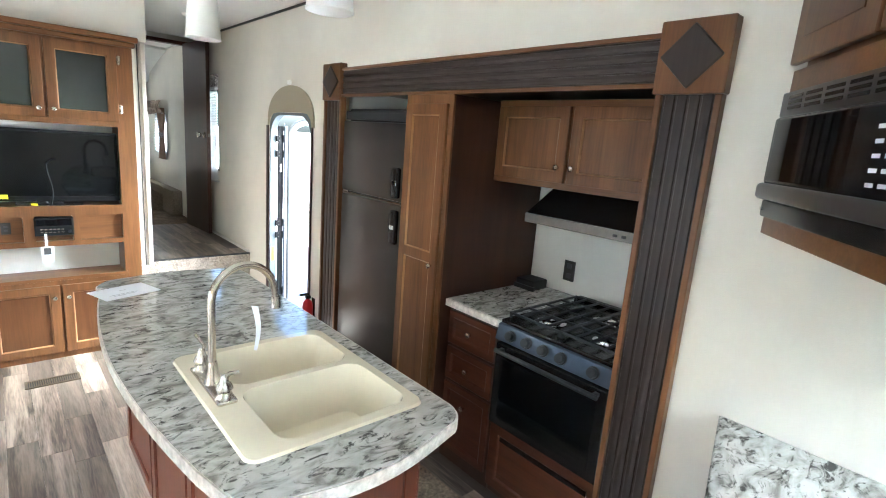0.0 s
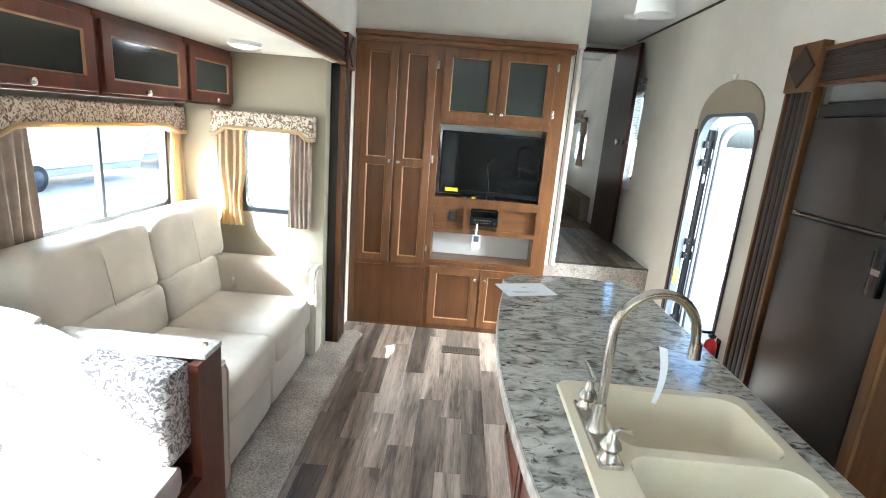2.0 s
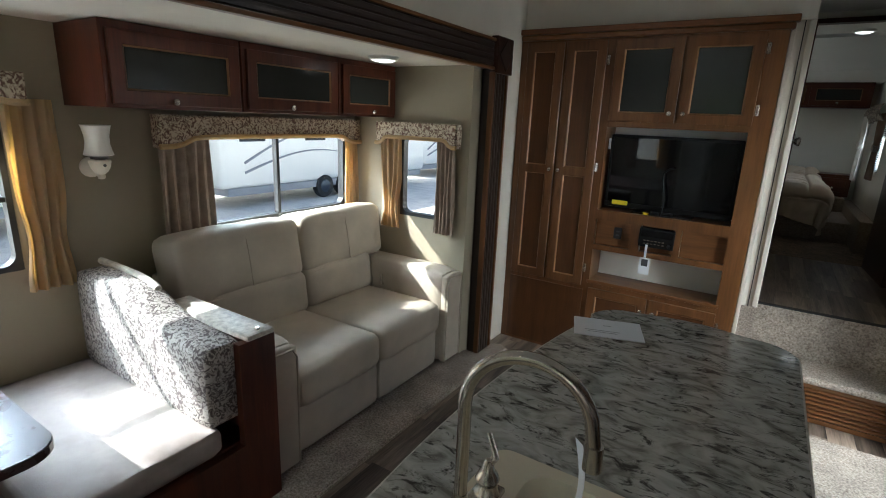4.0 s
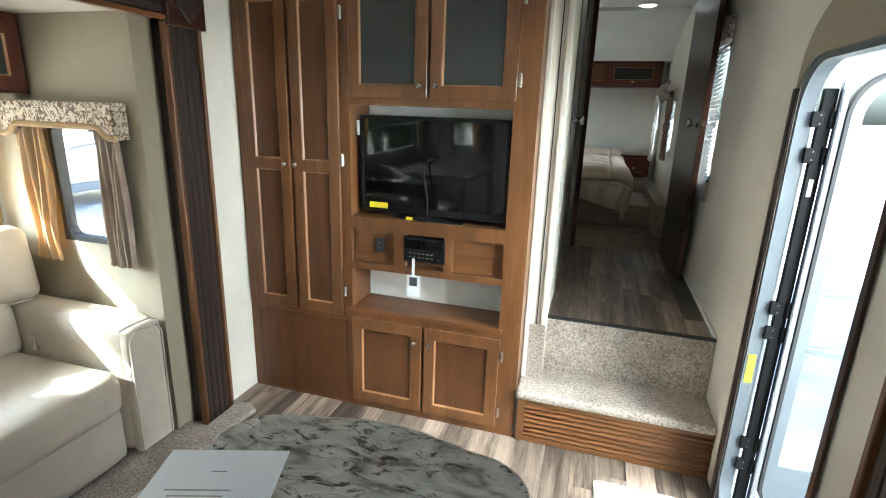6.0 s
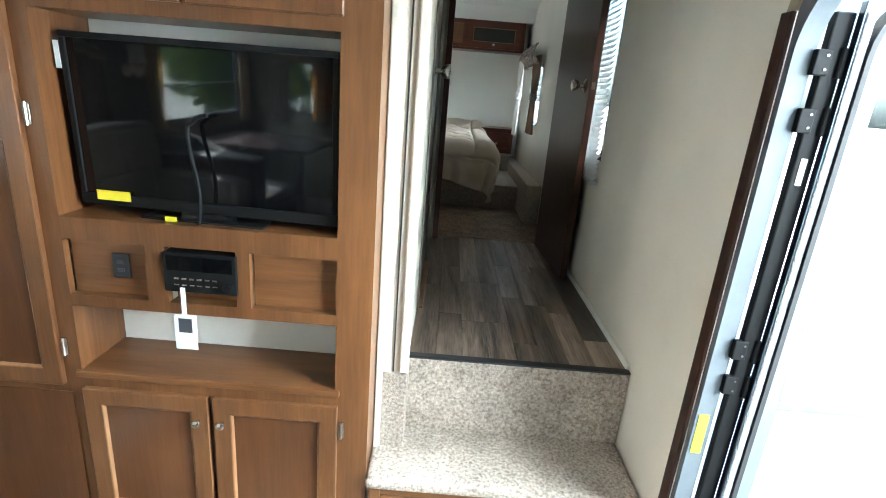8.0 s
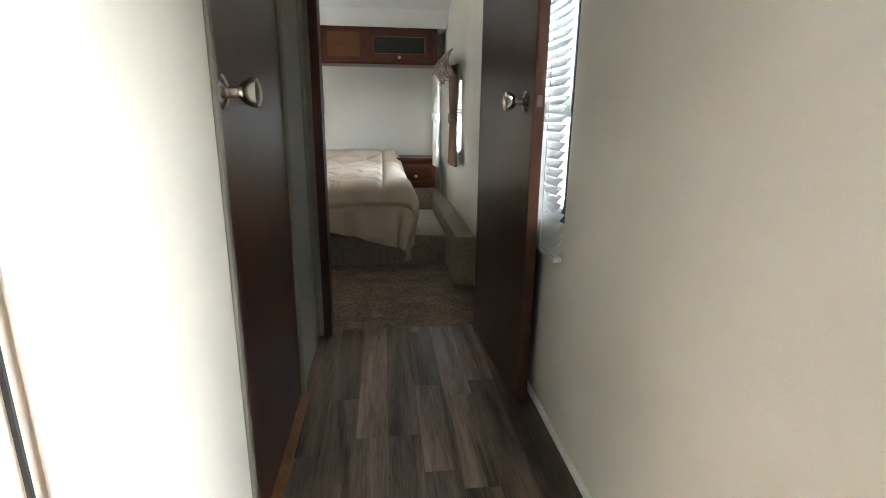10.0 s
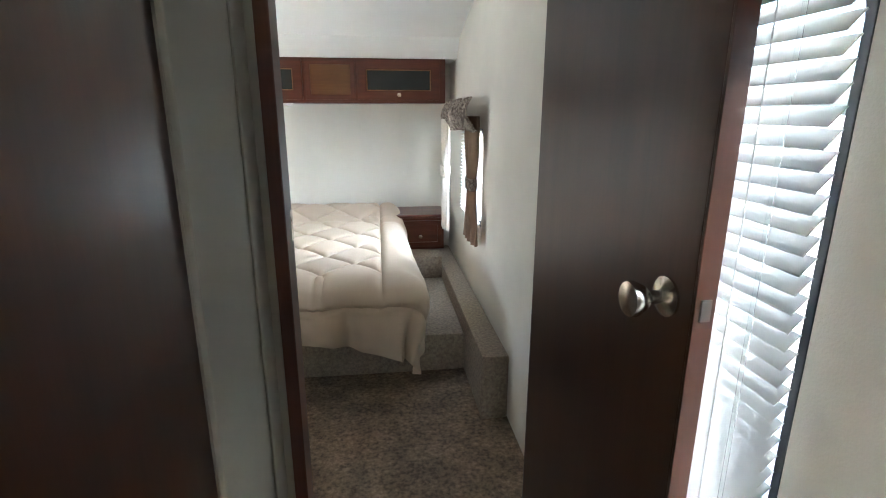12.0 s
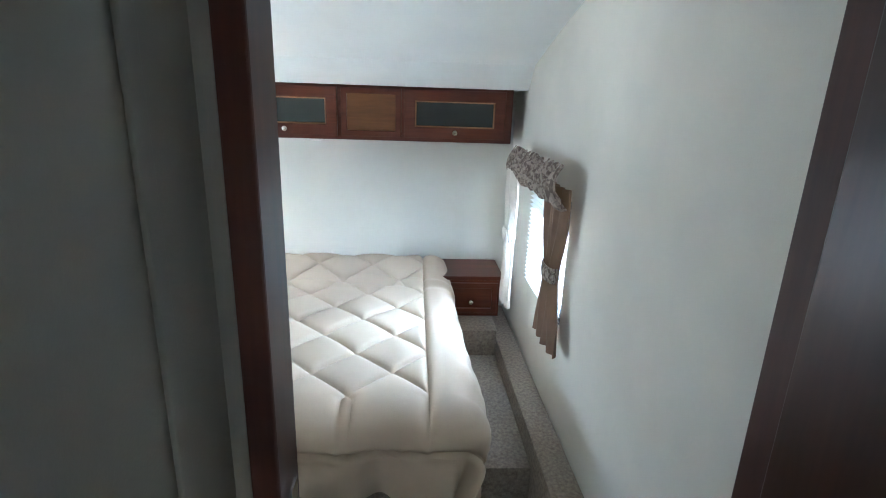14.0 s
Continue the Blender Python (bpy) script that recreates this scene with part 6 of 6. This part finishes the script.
part("bottom_rail", box_bm(RX - 0.034, RX - 0.006, 7.325, 7.875, 1.115, 1.13, 0.004), BLIND, bl)
for y in (7.45, 7.80):
    part("cord", cyl_bm((RX - 0.034, y, 1.12), (RX - 0.034, y, 2.0), 0.0012, seg=6), BLIND, bl)
part("wand", cyl_bm((RX - 0.04, 7.40, 1.25), (RX - 0.04, 7.40, 1.99), 0.003, seg=8), CLEAR, bl)
hv = tagged(part("hall_valance", cushion_bm(RX - 0.038, RX - 0.002, 7.33, 7.92, 2.022, 2.14, 0.3, 7, 0.003), FABRIC, smooth=True), "small crackled-print valance over the hallway blind", "valance", "valances")

def key_tag(u, v):
    """A paper slip over the neck of the knob, curling at its lower end."""
    q = kp - side * (0.050 + 0.012 * math.sin(v * 2.6))
    return (q.x + 0.010 * (u - 0.5), q.y + 0.034 * (u - 0.5) - 0.010 * v, q.z + 0.055 - 0.15 * v)


tagged(part("hang_tag", sheet_bm(key_tag, 2, 8, 0.0008), PAPER), "white paper tag hanging from the bedroom door knob", "tag")

# ---- bedroom ----
bp = thing("bed_platform", (3.3, 9.8, LAND), "carpeted platform under the bed", "platform")
part("platform", box_bm(1.95, 4.285, 9.14, FRONT - 0.002, LAND, 0.77, 0.010), LEDGECARPET, bp, smooth=True)
part("riser", box_bm(3.95, 4.285, 10.02, FRONT - 0.002, 0.77, 0.92, 0.010), LEDGECARPET, bp, smooth=True)
part("ledge", box_bm(4.283, RX - 0.002, 8.69, FRONT - 0.002, LAND, 0.866, 0.012), LEDGECARPET, bp, "carpeted ledge along the wall", smooth=True)

ns = thing("nightstand", (4.15, 10.36, 0.92), "dark reddish wooden nightstand with one drawer", "nightstand")
part("body", box_bm(3.97, 4.32, 10.215, FRONT - 0.003, 0.921, 1.145, 0.003), MAHOG_X, ns)
part("top", box_bm(3.95, 4.335, 10.19, FRONT - 0.003, 1.146, 1.168, 0.004), MAHOG_X, ns)
d = panel_door(ns, "y", 10.215, -1, 4.01, 4.305, 0.945, 1.125, MAHOG_X, MAHOG_X, 0.03, name="drawer")
knob((4.155, 10.197, 1.02), (0, -1, 0), d)

oc = thing("bedroom_cabinet", (3.2, 10.37, 1.895), "dark cherry overhead cabinet with smoked glass doors above the bed", "cabinet")
part("body", box_bm(2.2, 4.33, 10.235, FRONT - 0.003, 1.895, 2.172, 0.003), MAHOG_X, oc)
part("top_strip", box_bm(2.2, 4.34, 10.21, 10.24, 2.172, 2.19, 0.003), WALNUT_X, oc)
for a0, a1, k in ((3.77, 4.29, 4.03), (2.90, 3.43, 3.17), (2.25, 2.78, 2.52)):
    d = panel_door(oc, "y", 10.235, -1, a0, a1, 1.915, 2.155, MAHOG_X, SMOKE, 0.055, bead=BEAD)
    knob((k, 10.217, 1.945), (0, -1, 0), d)
panel_door(oc, "y", 10.235, -1, 3.45, 3.755, 1.915, 2.155, MAHOG_X, CHERRY_X, 0.03, name="centre_panel")
part("reading_light", lathe_bm([(0.05, 0), (0.045, -0.012), (0.02, -0.018)], 20, (3.30, 10.33, 1.895)), WHITE, oc, "small white reading light", smooth=True)

bed = thing("bed", (3.2, 9.8, 0.77), "made bed with a cream quilted comforter", "bed")
part("mattress", cushion_bm(2.42, 3.93, 9.13, FRONT - 0.02, 0.772, 1.07, 0.25, 7, 0.002), SHEET, bed, smooth=True)


def quilt_top(x, y):
    """Height of the comforter: puffed diamonds between stitched lines."""
    u, v = (x - 2.4) / 0.150, (y - 9.1) / 0.150
    a, b = u + v, u - v
    da, db = (abs(q - 2 * round(q / 2)) * 0.150 / 1.414 for q in (a, b))
    puff = 0.6 * (1 - math.exp(-da / 0.010)) * (1 - math.exp(-db / 0.010)) + 0.4 * (abs(math.sin(math.pi * a / 2)) * abs(math.sin(math.pi * b / 2))) ** 0.6
    rim = 3.885 - x                                       # inside the border seam
    puff = (puff if rim > 0 else 0.95) * (1 - 0.95 * math.exp(-abs(rim) / 0.011))
    ruck = 0.010 * noise.noise(Vector((x * 3.2, y * 3.2, 2)))
    head = 0.07 * math.exp(-((y - 10.36) / 0.17) ** 2) + 0.012 * math.sin(y * 60 + x * 9) * math.exp(-((y - 10.12) / 0.06) ** 2)
    return 1.105 + 0.030 * puff + ruck + head + 0.05 * max(0.0, (y - 9.3)) * 0.5


def quilt(u, v):
    """u across to the wall side, v from head to foot; both edges hang down."""
    L = 1.40
    sx = 2.42 + 1.96 * u
    sy = 10.48 - (L + 0.33) * v
    ex = max(0.0, sx - 3.955)
    slip = min(1.0, max(0.0, (sx - 3.45) / 0.55))
    ey = max(0.0, 9.08 - sy) * (1 + 0.42 * slip * slip * (3 - 2 * slip))    # the corner hangs lower
    x, y = min(sx, 3.955), max(sy, 9.08)
    z = quilt_top(x, y)
    r = 0.085
    rho = math.hypot(ex, ey)
    dx, dy = (ex / rho, ey / rho) if rho > 0 else (0.0, 0.0)
    rho = 0.95 * math.tanh(rho / 0.95)
    z += (1.128 - z) * min(1.0, rho / 0.22)
    turn = min(1.0, rho / r) * math.pi / 2
    hang = max(0.0, rho - r)
    foot = min(1.0, max(0.0, (10.1 - sy) / 0.9))
    wave = math.sin(sx * 11 + 0.6) * dy + math.sin(sy * 13) * dx + 0.4 * math.sin(sx * 23 + sy * 17)
    out = 0.07 * math.sin(turn) + hang * (0.13 + 0.10 * foot) + 0.055 * math.sin(math.pi * min(1.0, rho / 0.38)) * (0.35 + 0.65 * foot) + 0.06 * wave * hang
    fold = max(0.0, math.sin(sx * 19 + 2.2 * noise.noise(Vector((sx * 3, 0, 4))))) ** 2.5 * dy + 0.5 * max(0.0, math.sin(sy * 15 + 1.0)) ** 2 * dx
    out += 0.035 * math.sin(math.pi * min(1.0, rho / 0.20)) * dy - 0.15 * fold * hang
    out -= 0.022 * math.exp(-((ey - 0.165) / 0.013) ** 2) * dy        # border seam across the foot
    soft = 0.022 * noise.noise(Vector((sx * 6, sy * 6, 0))) * min(1.0, rho / 0.05) + 0.012 * noise.noise(Vector((sx * 13, sy * 13, 3))) * min(1.0, hang / 0.1)
    x += dx * (out + soft)
    y -= dy * (out + soft)
    z -= 0.05 * (1 - math.cos(turn)) + hang * 0.95 - 0.4 * soft
    return (x, y, max(z, 0.60))


part("comforter", sheet_bm(quilt, 300, 270, 0.008), QUILT, bed, "cream comforter stitched in diamonds", smooth=True)

ceil_line = [(RX - 0.006, y, bedroom_ceiling_z(y) - 0.008) for y in np.linspace(8.2, 10.22, 40)]
structure("trim_bedroom_ceiling", tube_bm(ceil_line, 0.007, 6), CEIL, "thin pale strip along the curved ceiling edge", "trim")
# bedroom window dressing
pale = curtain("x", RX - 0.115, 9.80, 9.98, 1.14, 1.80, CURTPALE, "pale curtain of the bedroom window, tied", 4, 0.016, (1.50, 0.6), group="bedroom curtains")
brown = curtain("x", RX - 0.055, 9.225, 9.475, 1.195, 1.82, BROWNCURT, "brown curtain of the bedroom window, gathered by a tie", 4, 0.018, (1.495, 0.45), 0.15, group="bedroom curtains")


def tie_band(x, y, z, half, parent, material):
    """A gathered cloth band round a curtain."""
    def fn(u, v):
        a = 2 * math.pi * u
        g = 1 + 0.05 * math.sin(26 * a) + 0.10 * math.sin(math.pi * v)
        return (x + 0.027 * g * math.cos(a), y + half * g * math.sin(a), z + 0.06 * (v - 0.5) + 0.006 * math.sin(a))
    part("tie", sheet_bm(fn, 104, 5, 0.002), material, parent, "gathered cloth tie", smooth=True)


tie_band(RX - 0.055, 9.35, 1.495, 0.062, brown, PLAID)
tie_band(RX - 0.115, 9.89, 1.50, 0.056, pale, CURTPALE)


def ruffle(u, v):
    gather = math.sin(u * 75 + 2 * math.sin(u * 9)) + 0.5 * math.sin(u * 151 + 1)
    hem = 0.022 * u - 0.012 * math.sin(u * math.pi) + 0.010 * math.sin(u * 47)
    return (RX - 0.062 - 0.055 * math.sin(math.pi * min(1.0, 0.15 + 0.8 * v)) + 0.013 * gather * (0.5 + 0.7 * v),
            9.22 + 0.80 * u, 1.90 + 0.010 * math.sin(u * 83) * (1 - v) - (0.145 + hem) * v)


tagged(part("bedroom_valance", sheet_bm(ruffle, 170, 9, 0.003), PLAID, smooth=True), "ruffled plaid valance over the bedroom window", "valance", "valances")
bb = thing("bedroom_blind", (RX - 0.01, 9.63, 1.26), "white slatted mini blind in the bedroom window", "blind")
for i in range(24):
    s = box_bm(-0.011, 0.011, 9.35, 9.91, -0.0007, 0.0007)
    bmesh.ops.transform(s, matrix=Matrix.Translation((RX - 0.008, 0, 1.275 + i * 0.0205)) @ Matrix.Rotation(radians(-15), 4, "Y"), verts=s.verts)
    part("slat", s, BLIND, bb)

# ---- outside ----
GZ = -0.95
g = bmesh.new()
bmesh.ops.create_grid(g, x_segments=2, y_segments=2, size=900)
bmesh.ops.translate(g, verts=g.verts, vec=(0, 0, GZ))
structure("ground", g, GRAVEL, "pale gravel lot reaching the horizon", "ground")


def trailer(x_face, y0, y1, depth, stripe):
    """A parked travel trailer seen from its side."""
    tr = thing("travel_trailer", (x_face - depth / 2, (y0 + y1) / 2, GZ), "white parked travel trailer with grey swooping stripes", "trailer", "parked trailers")
    body = part("body", box_bm(x_face - depth, x_face, y0, y1, GZ + 0.55, GZ + 3.3, 0.12, 3), RVWHITE, tr, smooth=True)
    part("skirt", box_bm(x_face - depth + 0.1, x_face - 0.02, y0 + 0.2, y1 - 0.2, GZ + 0.35, GZ + 0.56, 0.02), RVGREY, tr)
    n = int((y1 - y0) / 2.2)
    for k in range(n):
        yc = y0 + 1.0 + k * 2.2
        w = part("window", box_bm(x_face - 0.01, x_face + 0.015, yc - 0.4, yc + 0.4, GZ + 1.75, GZ + 2.4, 0.01), BLACKMAT, tr)
        part("pane", box_bm(x_face + 0.013, x_face + 0.018, yc - 0.36, yc + 0.36, GZ + 1.79, GZ + 2.36), SCREEN, w)
    part("slide_box", box_bm(x_face - 0.1, x_face + 0.45, y0 + (y1 - y0) * 0.52, y0 + (y1 - y0) * 0.52 + 1.7, GZ + 0.8, GZ + 3.0, 0.03), RVWHITE, tr, smooth=True)
    for k in (0, 1):
        pts = [(x_face + 0.012, y0 + (y1 - y0) * (0.08 + 0.40 * t), GZ + 0.95 + 0.25 * k + 0.75 * math.sin(t * 2.2) * (0.7 + 0.4 * k)) for t in np.linspace(0, 1, 20)]
        part("stripe", tube_bm(pts, 0.035, 6, 0.012), stripe, tr, "grey curved stripe")
    for yw in (y0 + (y1 - y0) * 0.40, y0 + (y1 - y0) * 0.40 + 0.85):
        wh = part("wheel", lathe_bm([(0.20, 0), (0.34, 0.01), (0.36, 0.06), (0.36, 0.16), (0.34, 0.22), (0.2, 0.225)], 28, (x_face - 0.20, yw, GZ + 0.36), (1, 0, 0)), RUBBER, tr, smooth=True)
        part("rim", lathe_bm([(0.20, 0), (0.19, 0.012), (0.05, 0.03), (0.001, 0.03)], 24, (x_face + 0.022, yw, GZ + 0.36), (1, 0, 0)), STEEL, wh, smooth=True)
    return tr


trailer(-8.0, 10.6, 19.5, 2.5, RVGREY)
trailer(-8.6, 1.5, 9.9, 2.5, RVGREY)
trailer(-9.0, 20.5, 29.0, 2.5, RVGREY)


def tree(x, y, h, seed):
    rnd = random.Random(seed)
    tr = thing("tree", (x, y, GZ), "leafy green broadleaf tree beyond the lot", "tree", "trees")
    trunk = [tube_bm([(x, y, GZ), (x + 0.1, y, GZ + h * 0.25), (x - 0.05, y + 0.1, GZ + h * 0.55)], 0.22, 8, 0.10)]
    for k in range(7):
        a = rnd.random() * 6.28
        z = GZ + h * (0.28 + 0.05 * k)
        trunk.append(tube_bm([(x, y, z), (x + math.cos(a) * h * 0.15, y + math.sin(a) * h * 0.15, z + h * 0.13), (x + math.cos(a) * h * 0.27, y + math.sin(a) * h * 0.27, z + h * 0.22)], 0.07, 6, 0.02))
    part("trunk", merge(*trunk), BARK, tr, smooth=True)
    verts, faces = [], []
    for k in range(2200):
        a, e, rr = rnd.random() * 6.28, rnd.uniform(-1.3, 1.5), rnd.uniform(0.45, 1.0) * h * (0.30 + 0.06 * math.sin(k * 0.7))
        c = Vector((x + rr * math.cos(a) * math.cos(e), y + rr * math.sin(a) * math.cos(e), GZ + h * 0.50 + rr * 1.1 * math.sin(e)))
        u = Vector((rnd.uniform(-1, 1), rnd.uniform(-1, 1), rnd.uniform(-1, 1))).normalized() * rnd.uniform(0.12, 0.30)
        w = u.orthogonal().normalized() * rnd.uniform(0.10, 0.22)
        i = len(verts)
        verts += [c - u, c + w, c + u, c - w]
        faces.append((i, i + 1, i + 2, i + 3))
    me = bpy.data.meshes.new("crown")
    me.from_pydata(verts, [], faces)
    me.materials.append(LEAFMAT)
    cr = new("crown", me)
    cr.parent = tr
    cr.matrix_parent_inverse = tr.matrix_world.inverted()
    cr["kind"] = "stuff"


tree(1.0, -12, 6.5, 1)
tree(4.5, -15, 7.5, 2)
tree(-4.0, -17, 7.0, 3)
tree(9.0, -13, 6.0, 4)
tree(2.6, -10.5, 6.0, 5)
tree(7.0, -11, 6.5, 6)
tree(-4.5, -6.5, 6.0, 7)
tree(-7.5, -10.5, 7.0, 8)
tree(-2.5, -4.5, 5.0, 9)

# ---- floor planks ----
def plank_floor(parent, x0, x1, y0, y1, z, width, skip=()):
    """Vinyl planks laid along the trailer in staggered rows."""
    rnd = random.Random(11)
    meshes = {}
    x = x0
    while x < x1 - 0.01:
        w = min(width, x1 - x)
        y = y0 - rnd.random() * 0.5
        while y < y1 - 0.01:
            ln = rnd.choice((0.46, 0.62, 0.78, 0.92))
            a, b = max(y, y0), min(y + ln, y1)
            y += ln
            if b - a < 0.03:
                continue
            key = (round(w, 3), round(b - a, 3))
            if key not in meshes:
                bm = box_bm(0.0006, w - 0.0006, 0.0006, b - a - 0.0006, -0.006, 0.0)
                me = bpy.data.meshes.new("plank")
                bm.to_mesh(me)
                bm.free()
                me.materials.append(PLANK)
                meshes[key] = me
            ob = new("plank", meshes[key])
            ob.parent = parent
            ob.location = (x, a, z)
        x += w


plank_floor(bpy.data.objects["floor"], LX - 0.06, RX + 0.0, REAR, 6.29, 0.0, 0.125)
plank_floor(bpy.data.objects["floor_hall"], 3.60, RX, 6.575, 8.15, LAND, 0.098)
